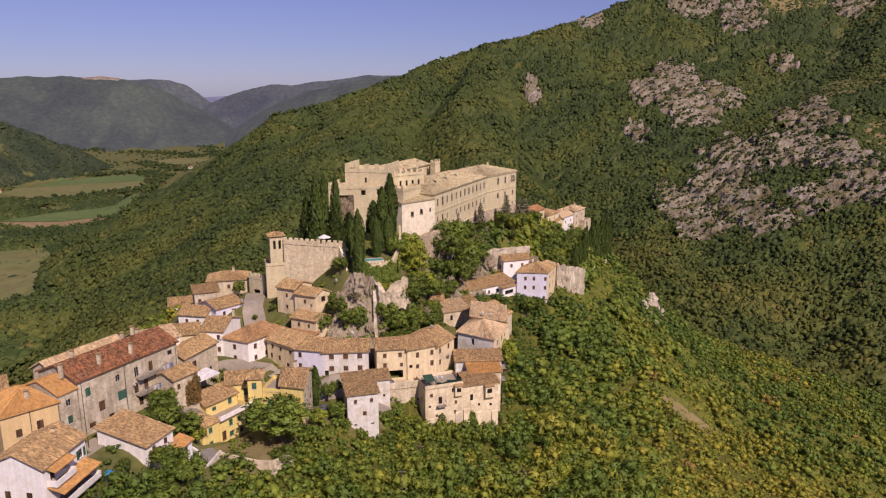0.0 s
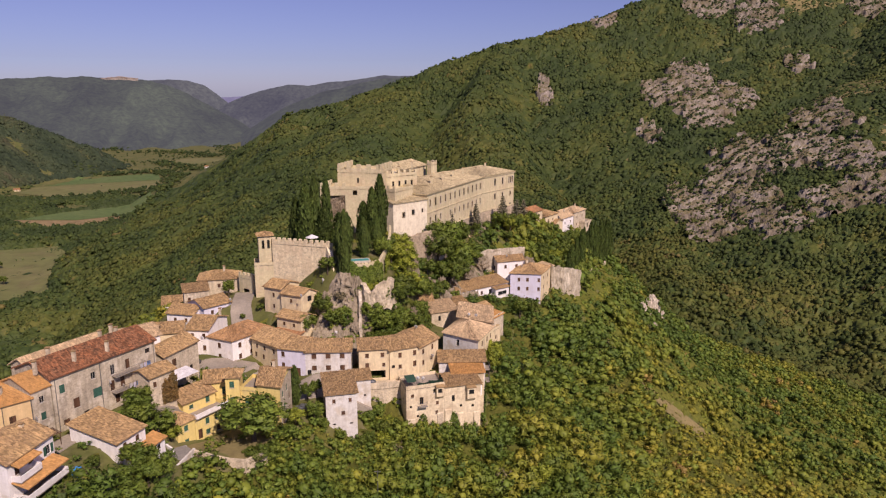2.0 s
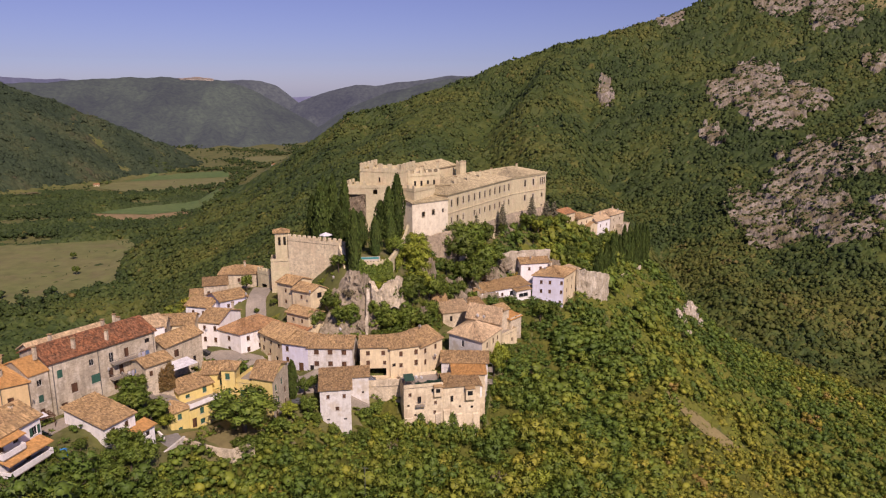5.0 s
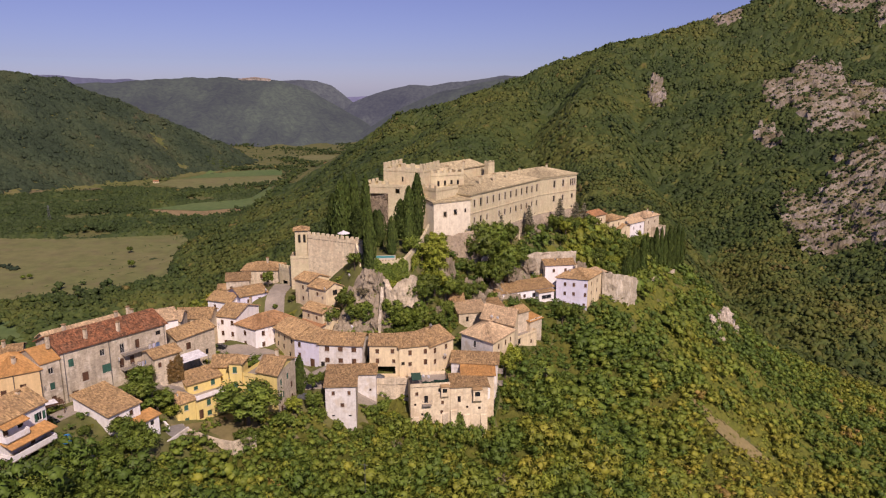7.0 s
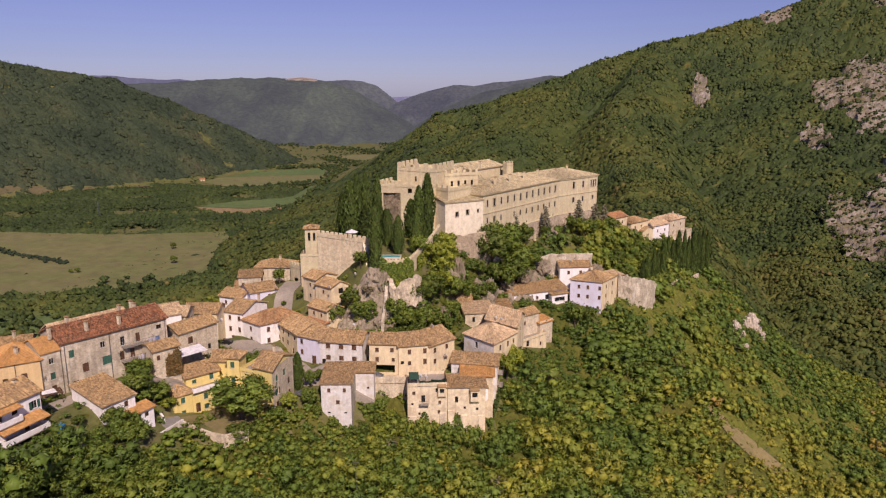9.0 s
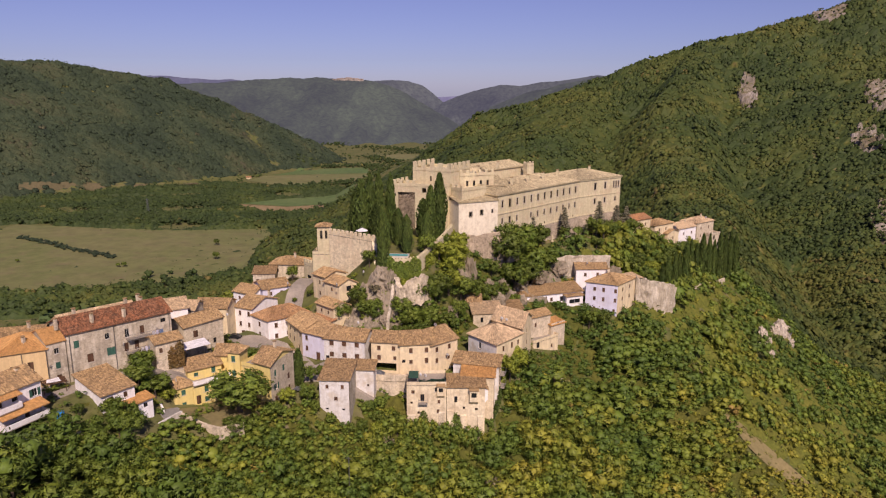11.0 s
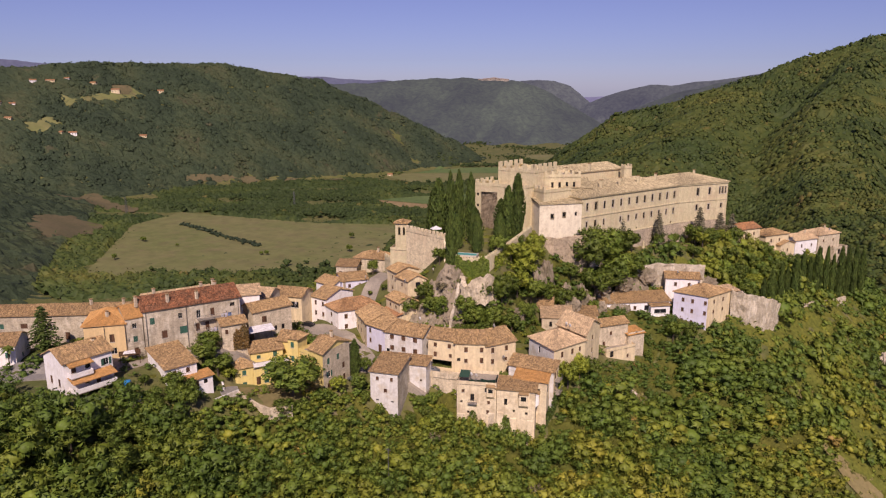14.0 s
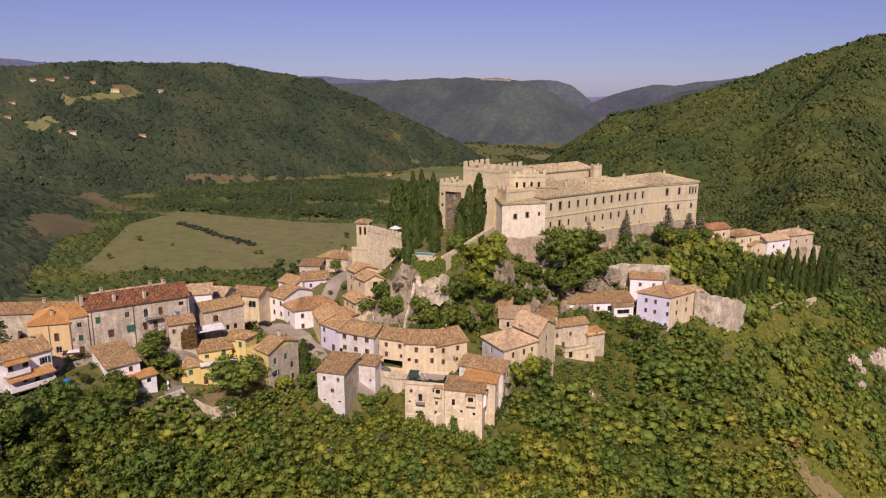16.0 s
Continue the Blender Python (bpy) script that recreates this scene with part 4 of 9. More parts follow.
house("white house with six brown-shuttered windows", (-30.8, 170.3), (-19.2, 171.3), 8, base=143.0, eave=154.0, roof="g", rise=2.0, wall=m_weathered,
      wins=rows(0, (0.19, 0.5, 0.81), (151.9, 148.7), 1.25, 1.35, "b") + [(0, 0.08, 146.9, 1.0, 2.0, "a")])
house("cream house with an open ground-floor gallery", (-17.0, 170.8), (-9.2, 172.3), 8, base=139.0, eave=154.5, roof="g", rise=1.7, wall=m_cream,
      wins=[(0, 0.26, 152.0, 0.95, 1.2, "b"), (0, 0.76, 152.0, 0.95, 1.2, "b"), (0, 0.26, 149.2, 0.95, 1.4, "b"), (0, 0.8, 149.4, 0.8, 1.0, "b"), (0, 0.5, 146.3, 5.6, 2.1, "x")])
house("cream house with a long weathered roof", (-9.2, 171.8), (-1.8, 175.6), 9, base=138.0, eave=154.1, roof="g", rise=2.2, wall=m_cream,
      wins=[(0, 0.35, 151.4, 0.95, 1.4, "b"), (0, 0.85, 151.4, 0.95, 1.4, "b"), (0, 0.35, 148.4, 0.9, 1.1, "b"), (0, 0.85, 148.4, 0.95, 1.5, "b"), (0, 0.12, 148.8, 0.9, 0.9, "o")])
house("cream corner house with a weathered roof", (-1.8, 175.6), (3.0, 183.6), 11, base=138.0, eave=153.4, roof="g", rise=2.4, wall=m_cream,
      wins=[(0, 2.0, 150.9, 0.95, 1.4, "b"), (0, 6.4, 150.9, 0.95, 1.4, "b"), (0, 2.0, 147.8, 0.95, 1.4, "b"), (0, 6.2, 148.0, 0.8, 1.0, "b")])
house("white tower house with battered foot and tan roof", (-22.1, 151.3), (-15.1, 153.2), 10, base=133, eave=150.8, roof="m", rise=1.3, wall=m_weathered, side_wall={3: m_grey_stone, 1: m_grey_stone},
      wins=[(0, 0.26, 148.4, 0.75, 1.0, "b"), (0, 0.78, 148.4, 0.75, 1.0, "b"), (0, 0.55, 145.3, 0.9, 1.0, "b"), (0, 0.25, 142.9, 0.7, 0.4, "o"), (0, 0.8, 142.8, 0.7, 0.4, "o"), (0, 0.52, 140.6, 0.8, 0.5, "o"), (3, 0.3, 146.5, 0.7, 1.0, "b"), (3, 0.65, 143.0, 0.7, 1.0, "b")], name="tower_house")
house("small white house beside the tower house", (-17.9, 162.4), (-13.2, 163.6), 4.5, base=132, eave=149.7, roof="m", rise=0.8, wall=m_weathered, wins=[(0, 0.7, 145.0, 0.5, 0.6, "o")])

# the cluster over the ravine
house("white and cream house with a broad ragged roof", (4.2, 190.0), (14.0, 183.9), br=(18.6, 195.4), bl=(8.4, 200.6), base=136.0, eave=152.6, roof="h", rise=2.6, wall=m_weathered, tile=m_tile_pale, side_wall={1: m_cream},
      wins=[(0, 0.42, 149.4, 1.0, 1.9, "w"), (0, 0.75, 147.2, 0.6, 0.8, "o"), (1, 3.2, 149.6, 0.9, 1.6, "b"), (1, 7.2, 149.6, 0.9, 1.6, "b"), (1, 10.2, 149.8, 0.8, 1.3, "b")])
house("taller cream house with a ragged roof behind", (8.2, 200.8), (18.4, 195.8), br=(18.6, 207.6), bl=(9.6, 211.4), base=135, eave=153.8, roof="g", rise=2.9, wall=m_cream, tile=m_tile_pale, wins=[(1, 0.5, 150.6, 0.9, 1.4, "b"), (1, 0.5, 146.8, 0.9, 1.4, "b")])
house("stone house with a pale patched roof", (0.2, 208.6), (8.4, 212.4), 7.5, base=144, eave=152.2, roof="m", rise=1.5, wall=m_stone, tile=m_tile_pale, wins=[(0, 0.3, 149.2, 0.8, 1.6, "o")])
house("low stone house filling the row", (9.2, 213.0), (15.4, 216.6), 6.5, base=133, eave=149.6, roof="m", rise=1.4, wall=m_stone, wins=[(1, 0.5, 146.4, 0.8, 1.2, "b"), (1, 0.5, 142.8, 0.8, 1.2, "o")])
house("tan-roofed house stepping down the slope", (3.4, 178.6), (15.8, 179.6), 4.2, base=131, eave=148.2, roof="m", rise=1.6, wall=m_weathered, side_wall={1: m_cream}, wins=[(1, 0.4, 145.6, 1.0, 1.9, "b"), (1, 0.8, 145.6, 0.9, 1.8, "b"), (1, 0.4, 142.0, 1.0, 1.9, "b")])
house("plastered house with an orange roof patch", (7.0, 174.4), (15.4, 176.0), 3.7, base=130, eave=146.6, roof="m", rise=1.3, wall=m_old_plaster, tile=m_tile_orange, wins=[(0, 0.75, 143.5, 0.8, 1.0, "o"), (1, 0.5, 143.0, 0.9, 1.6, "b")])
tall_house = house("tall plastered stone house with buttresses and small windows", (5.15, 168.0), (14.4, 171.0), 6.0, base=128, eave=145.8, roof="m", rise=0.9, wall=m_old_plaster,
      wins=[(0, 2.3, 141.4, 0.8, 1.7, "o"), (0, 4.4, 139.6, 0.6, 0.7, "o"), (0, 7.6, 139.2, 0.7, 0.7, "o"), (0, 2.9, 137.0, 0.9, 1.0, "o"), (0, 6.8, 142.5, 0.6, 0.6, "o")])
drop_house = house("plastered stone house with a roof terrace over the drop", (-4.4, 164.3), (5.1, 167.8), 7.5, base=128, eave=147.2, roof="t", wall=m_old_plaster,
      wins=[(0, 1.6, 144.0, 0.8, 0.9, "b"), (0, 4.0, 141.8, 1.0, 2.0, "o"), (0, 7.6, 144.4, 1.0, 1.2, "w"), (0, 8.2, 141.2, 0.7, 1.0, "b"), (0, 8.0, 138.6, 0.7, 1.0, "b"), (0, 1.2, 141.2, 0.6, 0.6, "o"), (0, 3.0, 138.4, 0.6, 0.7, "o"), (3, 0.6, 141.5, 0.8, 1.6, "o")])


def buttress(owner, a, b, u, wide, z0, z1, out, m):
    """A sloping pier against the wall from a to b, u metres along it."""
    a, b = Vector(a), Vector(b)
    d = (b - a).normalized()
    n = Vector((d.y, -d.x))
    p, q = a + d * (u - wide / 2), a + d * (u + wide / 2)
    bm = bmesh.new()
    pts = [(p - n * 0.1, z1), (q - n * 0.1, z1), (q + n * 0.25, z1 - 0.4), (p + n * 0.25, z1 - 0.4), (q + n * out, z0), (p + n * out, z0), (q - n * 0.1, z0), (p - n * 0.1, z0)]
    v = [bm.verts.new((*c, z)) for c, z in pts]
    for f in ((0, 1, 2, 3), (3, 2, 4, 5), (0, 3, 5, 7), (1, 6, 4, 2), (0, 7, 6, 1)):
        bm.faces.new([v[k] for k in f])
    bmesh.ops.recalc_face_normals(bm, faces=bm.faces)
    bmesh.ops.subdivide_edges(bm, edges=bm.edges[:], cuts=3, use_grid_fill=True)
    for w in bm.verts:
        w.co += Vector((n.x, n.y, 0)) * (0.22 * noise.noise(w.co * 0.9)) if w.co.z < z1 - 0.5 else Vector()
    bm.transform(owner.matrix_basis.inverted())
    part("buttress", bm, m, owner)


for u, wide, z1, out in ((0.9, 1.7, 139.6, 1.5), (4.3, 1.5, 138.2, 1.4), (8.6, 1.4, 138.0, 1.0)):
    buttress(tall_house, (5.15, 168.0), (14.4, 171.0), u, wide, 124, z1, out, m_old_plaster)
for u, wide, z1, out in ((1.2, 2.0, 138.4, 1.3), (8.9, 1.5, 139.0, 1.2)):
    buttress(drop_house, (-4.4, 164.3), (5.1, 167.8), u, wide, 124, z1, out, m_stone)


def bay(owner, a, b, u, z0, z1, wide, out, m):
    """A closed bay on corbels with a small window and a tiled lid."""
    a, b = Vector(a), Vector(b)
    d = (b - a).normalized()
    m_at = owner.matrix_basis.inverted() @ Matrix.Translation((*(a + d * u), 0)) @ Matrix.Rotation(math.atan2(d.y, d.x), 4, "Z")
    bm = bmesh.new()
    w = wide / 2
    sec = [(0.05, z0 - out * 1.1), (-out, z0), (-out, z1), (0.05, z1 + 0.25)]
    L, R = [bm.verts.new((-w, y, z)) for y, z in sec], [bm.verts.new((w, y, z)) for y, z in sec]
    bm.faces.new(L)
    bm.faces.new(R[::-1])
    for k in range(3):
        bm.faces.new((L[k], R[k], R[k + 1], L[k + 1]))
    bmesh.ops.recalc_face_normals(bm, faces=bm.faces)
    bm.transform(m_at)
    body = part("bay", bm, m, owner)
    bm = bmesh.new()
    slab(bm, [(-w - 0.2, -out - 0.25, z1 + 0.08), (w + 0.2, -out - 0.25, z1 + 0.08), (w + 0.2, 0.0, z1 + 0.5), (-w - 0.2, 0.0, z1 + 0.5)], 0.12)
    bm.transform(m_at)
    part("lid", bm, m_tile, body)
    bm = bmesh.new()
    box(bm, -w * 0.6, w * 0.6, -out - 0.03, -out + 0.05, z0 + (z1 - z0) * 0.42, z0 + (z1 - z0) * 0.82)
    bm.transform(m_at)
    part("pane", bm, m_glass, body)


bay(drop_house, (-4.4, 164.3), (5.1, 167.8), 8.7, 143.6, 146.2, 1.9, 0.8, m_old_plaster)
bay(tall_house, (5.15, 168.0), (14.4, 171.0), 6.9, 142.0, 145.0, 2.2, 1.0, m_old_plaster)
bay(tall_house, (14.4, 171.0), (12.55, 176.7), 2.2, 141.6, 144.4, 1.8, 0.8, m_white)
house("small stone house with a worn tan roof", (-6.6, 213.4), (0.6, 216.2), 7, base=146.5, eave=153.4, roof="g", rise=2.6, wall=m_stone, wins=[(0, 0.55, 148.6, 1.6, 2.2, "o")])
house("small tan-roofed house against the rock", (4.0, 222.0), (12.0, 226.0), 6, base=142, eave=150.0, roof="m", rise=1.0, wall=m_stone)
house("stone house with a green awning", (11.8, 222.0), (20.0, 232.6), 6, base=132, eave=147.0, roof="g", rise=1.3, wall=m_stone, wins=[(0, 2.2, 143.4, 0.9, 1.3, "b"), (0, 7.0, 143.4, 0.9, 1.3, "b"), (0, 4.5, 139.6, 1.0, 2.0, "d")])
house("lower stone house with a terrace and orange canopy", (16.6, 222.0), (22.9, 231.7), 5.5, base=130, eave=140.6, roof="t", wall=m_cream, wins=[(0, 2.2, 137.6, 1.4, 2.0, "o"), (0, 8.6, 136.4, 0.8, 1.3, "b"), (1, 0.5, 137.0, 0.9, 1.4, "b")])
house("stone house with a small orange roof", (20.6, 231.4), (24.2, 236.8), 4.5, base=132, eave=143.2, roof="m", rise=0.8, wall=m_stone, tile=m_tile_orange, wins=[(0, 0.5, 142.6, 0.8, 1.2, "b")])
house("long white house with a tan roof under the rocks", (7.6, 243.4), (27.0, 258.6), 6.5, base=140.5, eave=148.4, roof="m", rise=1.8, wall=m_white,
      wins=[(0, 2.2, 145.4, 1.1, 1.5, "b"), (0, 6.5, 145.4, 2.4, 1.8, "o"), (0, 12.0, 145.6, 1.0, 1.3, "b"), (0, 16.5, 145.2, 2.2, 1.8, "o"), (0, 3.0, 141.8, 1.1, 1.9, "b"), (0, 10.5, 142.2, 1.0, 1.4, "b")])
house("white loggia house with glazed balconies", (22.2, 252.2), (27.4, 256.6), 3.6, base=137.5, eave=147.4, roof="m", rise=0.7, wall=m_white, wins=[(0, 0.5, 144.6, 4.4, 1.5, "w"), (0, 0.5, 141.4, 4.4, 1.4, "w"), (0, 0.4, 138.4, 1.0, 1.6, "o")])
house("tall lilac-white house with fifteen windows", (28.0, 258.8), (39.4, 257.6), br=(44.5, 270.2), bl=(33.0, 272.0), base=138.4, eave=151.9, roof="h", rise=2.3, wall=m_lilac, side_wall={1: m_cream},
      wins=rows(0, (0.28, 0.56, 0.93), (148.7, 145.2), 0.95, 1.4, "b") + [(0, 0.28, 141.6, 0.9, 1.2, "b"), (0, 0.56, 141.4, 0.9, 1.2, "b"), (0, 0.9, 141.4, 0.9, 1.2, "b"), (0, 0.08, 141.2, 0.6, 1.0, "o")] + rows(1, (0.28, 0.68), (148.7, 145.2), 0.95, 1.4, "b"), chimneys=[(35, 268, 153.4)])
house("tan-roofed house above the lilac house", (23.4, 265.4), (34.2, 269.6), 6, base=146, eave=154.6, roof="g", rise=1.6, wall=m_white, wins=[(0, 0.3, 151.6, 1.0, 1.3, "b"), (0, 0.7, 151.6, 1.0, 1.3, "b"), (3, 0.5, 150.5, 1.6, 1.8, "o")])
house("ruined wall house beside the lilac house", (40.0, 268.0), (46.5, 276.0), 5, base=141, eave=150.6, roof="m", rise=0.8, wall=m_stone, tile=m_tile_pale)

# hamlet behind the castle
house("pink-roofed house at the wood's edge", (40.4, 311.8), (46.6, 321.0), 8, base=157.5, eave=165.6, roof="g", rise=1.6, wall=m_cream, tile=m_tile_rust, wins=rows(0, (0.3, 0.7), (162.5,), 0.9, 1.3, "b"), group="hamlet houses")
house("tan-roofed house in the hamlet", (48.5, 325.5), (56.0, 337.0), 9, base=153, eave=161.4, roof="h", rise=1.7, wall=m_cream, wins=rows(0, (0.25, 0.6), (158.4,), 0.9, 1.3, "b"), group="hamlet houses")
house("low front house in the hamlet", (54.0, 330.0), (58.5, 337.5), 6, base=151, eave=157.4, roof="f", rise=1.4, wall=m_cream, wins=[(0, 0.5, 154.2, 0.9, 1.3, "b")], group="hamlet houses")
house("white gabled house in the hamlet", (58.5, 341.5), (66.0, 352.5), 9, base=148, eave=157.6, roof="g", rise=1.9, wall=m_white, tile=m_tile_pale, wins=[(0, 0.3, 154.2, 0.9, 1.3, "b"), (0, 0.75, 154.2, 0.9, 1.3, "b")], group="hamlet houses", chimneys=[(61, 352, 159.4)])
house("tall tan-roofed house in the hamlet", (66.4, 353.2), (74.0, 364.5), 9, base=145, eave=158.6, roof="h", rise=2.0, wall=m_stone, tile=m_tile_pale, wins=rows(0, (0.25, 0.7), (155.2, 151.6), 0.9, 1.3, "b"), group="hamlet houses", chimneys=[(68, 362, 160.2)])
house("roofless stone ruin in the hamlet", (72.6, 357.0), (77.4, 364.5), 6, base=143, eave=153.2, roof="t", wall=m_stone, wins=[(0, 0.4, 149.8, 1.6, 2.2, "x"), (0, 0.8, 146.0, 0.8, 1.2, "x")], group="hamlet houses", name="ruin", category="ruin")

# the upper street by the church
house("stone house with a spreading tan roof", (-73.2, 212.0), (-61.0, 215.0), 9, base=153.5, eave=161.2, roof="h", rise=1.9, wall=m_stone, wins=[(0, 0.2, 158.4, 0.9, 1.3, "b"), (0, 0.5, 158.4, 0.9, 1.3, "b"), (3, 0.5, 157.6, 0.9, 1.3, "b")], chimneys=[(-66.5, 217.5, 163.0)])
house("white house with a tan roof on the bend", (-65.5, 195.0), (-59.8, 201.8), 9, base=151, eave=157.6, roof="g", rise=1.7, wall=m_lilac, wins=[(0, 0.3, 155.0, 0.9, 1.2, "b"), (0, 0.7, 155.0, 0.9, 1.2, "b"), (0, 0.5, 151.6, 1.2, 2.0, "d")])
house("small white house below the bend", (-76.6, 195.2), (-68.2, 193.8), 8, base=149, eave=156.0, roof="g", rise=1.7, wall=m_white, wins=[(0, 0.3, 153.4, 0.9, 1.2, "b"), (0, 0.7, 153.4, 0.9, 1.2, "b"), (1, 0.5, 153.0, 0.9, 1.2, "b")])
house("tall stone house behind the bend", (-74.5, 203.5), (-68.0, 206.5), 6, base=150, eave=159.8, roof="m", rise=1.0, wall=m_grey_stone, wins=[(3, 0.5, 156.5, 0.9, 1.3, "b"), (0, 0.2, 156.5, 0.9, 1.3, "b")])
house("white house on the outer slope", (-94.0, 232.0), (-83.0, 236.0), 9, base=139, eave=146.8, roof="g", rise=1.8, wall=m_white, wins=[(0, 0.25, 144.0, 0.9, 1.2, "b"), (0, 0.6, 144.0, 0.9, 1.2, "b"), (3, 0.5, 140.0, 1.2, 2.0, "o")])
house("cream house with a tan roof under the church wall", (-47.9, 196.3), (-42.3, 193.4), 8, base=154, eave=164.0, roof="g", rise=1.4, wall=m_cream, wins=[(0, 0.55, 161.2, 0.8, 1.2, "b"), (0, 0.55, 157.8, 0.8, 1.2, "b")])
house("cream house with a raised tan roof", (-42.1, 192.6), (-35.8, 189.9), br=(-32.4, 194.8), bl=(-38.6, 199.0), base=154, eave=163.0, roof="g", rise=1.5, wall=m_cream, wins=[(0, 0.5, 160.4, 0.8, 1.2, "b"), (1, 0.55, 160.6, 1.6, 1.6, "o")])
house("low cream house by the ramp", (-42.2, 187.4), (-34.6, 183.6), br=(-31.8, 188.4), bl=(-39.4, 192.4), base=151, eave=157.9, roof="g", rise=1.3, wall=m_cream, wins=[(0, 0.3, 155.4, 0.8, 1.1, "b"), (0, 0.7, 155.4, 0.8, 1.1, "b")])
house("lean-to with an orange tiled roof", (-43.2, 184.2), (-35.6, 180.6), 3.4, base=150, eave=153.8, roof="m", rise=0.9, wall=m_stone, tile=m_tile_rust)
house("stone house with a bowed arcade by the awning", (-57.2, 147.0), (-53.4, 157.6), 7, base=154.5, eave=161.6, roof="g", rise=1.6, wall=m_stone, wins=[(0, 3.2, 158.0, 1.4, 1.8, "b"), (0, 6.4, 155.0, 0.9, 1.4, "o"), (0, 8.6, 155.0, 0.9, 1.4, "o")])
house("white-walled house with a pale roof", (-66.0, 146.0), (-60.0, 152.5), 8, base=154.5, eave=165.0, roof="g", rise=1.8, wall=m_white, tile=m_tile_pale)
house("cream house with a tan roof and yellow loggia", (-72.0, 170.0), (-63.0, 172.5), 8, base=149, eave=158.4, roof="g", rise=1.7, wall=m_cream, wins=[(0, 0.75, 154.6, 2.6, 2.0, "w")])
house("small pale-roofed house behind the arcade", (-72.5, 158.0), (-64.5, 160.5), 7, base=152, eave=161.4, roof="g", rise=1.6, wall=m_stone, tile=m_tile_pale)

# ---- the castle ----
m_castle_plaster = mat("castle_plaster", (0.740, 0.665, 0.520), (0.680, 0.605, 0.470), 0.95, 0.14, 1.5, 0.15, dirt=(0.520, 0.440, 0.325), speckle=0.10)
weather(m_castle_plaster, (0.560, 0.490, 0.370), 0.12, 0.08)
m_castle_roof = mat("castle_roof_tiles", (0.480, 0.400, 0.245), (0.400, 0.330, 0.200), 0.9, 0.25, 1.2, 0.2, island=0.3, dirt=(0.300, 0.235, 0.150))
m_curtain = mat("curtain_stone", (0.790, 0.680, 0.470), (0.700, 0.590, 0.400), 0.95, 0.22, 1.2, 0.7, dirt=(0.420, 0.340, 0.240), bump_dist=0.2, speckle=0.2)
m_plinth = mat("castle_plinth", (0.500, 0.410, 0.300), (0.410, 0.335, 0.250), 0.95, 0.15, 1.2, 0.7, dirt=(0.330, 0.270, 0.200), bump_dist=0.15)
weather(m_curtain, (0.640, 0.520, 0.350), 0.36, 0.14, 0.12, 1.4)
weather(m_plinth, (0.340, 0.285, 0.215), 0.40, 0.24, 0.25, 1.4)
castle = thing("castle", -5, 270, 162, 0, "large sandstone castle with battlements and rows of windows", "castle")
c_inv = castle.matrix_basis.inverted()


def block(fl, fr, depth=None, br=None, bl=None, base=160, top=183, wins=(), wall=None, crenel=(), roof=None, rise=3.0, over=0.5, tile=None, size=(1.2, 1.3)):
    """One wing of the castle, with its windows, battlements and roof as parts."""
    q = quad_of(fl, fr, depth, br, bl)
    wall = wall or m_castle
    bm = bmesh.new()
    for k in range(4):
        a, b = q[k], q[(k + 1) % 4]
        length = (b - a).length
        holes = []
        for side, u, z, w, h, kind in wins:
            if side == k:
                u = u * length if u <= 1 else u
                if kind != "x":
                    put_window(castle, a, b, u, z, w, h, kind)
                holes.append((u - w / 2, u + w / 2, z, z + h))
        facade(bm, a, b, base, top, holes, 0.45)
    V3 = lambda p, z: Vector((p.x, p.y, z))
    if not roof:
        slab(bm, [V3(p, top - 1.0) for p in q], 0.3)
    bm.transform(c_inv)
    part("wing", bm, wall, castle)
    for k in crenel:
        merlons(castle, q[k], q[(k + 1) % 4], top, top, size[0], size[1], 0.7, wall, 1.25)
    if roof:
        g = grown(q, over)
        s = 0 if (q[1] - q[0]).length >= (q[2] - q[1]).length else 1
        G = g[s:] + g[:s]
        mid = lambda p, r, t=0.5: p + (r - p) * t
        if roof == "h":
            r0, r1 = mid(G[3], G[0]), mid(G[1], G[2])
            cut = min(0.4, (G[3] - G[0]).length / 2 / (G[1] - G[0]).length)
            R0, R1 = V3(mid(r0, r1, cut), top + rise), V3(mid(r1, r0, cut), top + rise)
            P = [V3(p, top) for p in G]
            planes = [(P[0], P[1], R1, R0), (P[1], P[2], R1, R1), (P[2], P[3], R0, R1), (P[3], P[0], R0, R0)]
        else:
            planes = [(V3(g[0], top), V3(g[1], top), V3(g[2], top + rise), V3(g[3], top + rise))]
        bm = bmesh.new()
        for a, b, c, d in planes:
            slab(bm, [a, b, c] if (c - d).length < 0.01 else [a, b, c, d], 0.3)
        bm.transform(c_inv)
        rf = part("roof", bm, tile or m_castle_roof, castle)
        me = tile_sheet([[tuple(c_inv @ p) for p in pl] for pl in planes], 0.5, 0.8)
        tagged(part("tiles", me, tile or m_castle_roof, rf), kind="stuff")
    return q


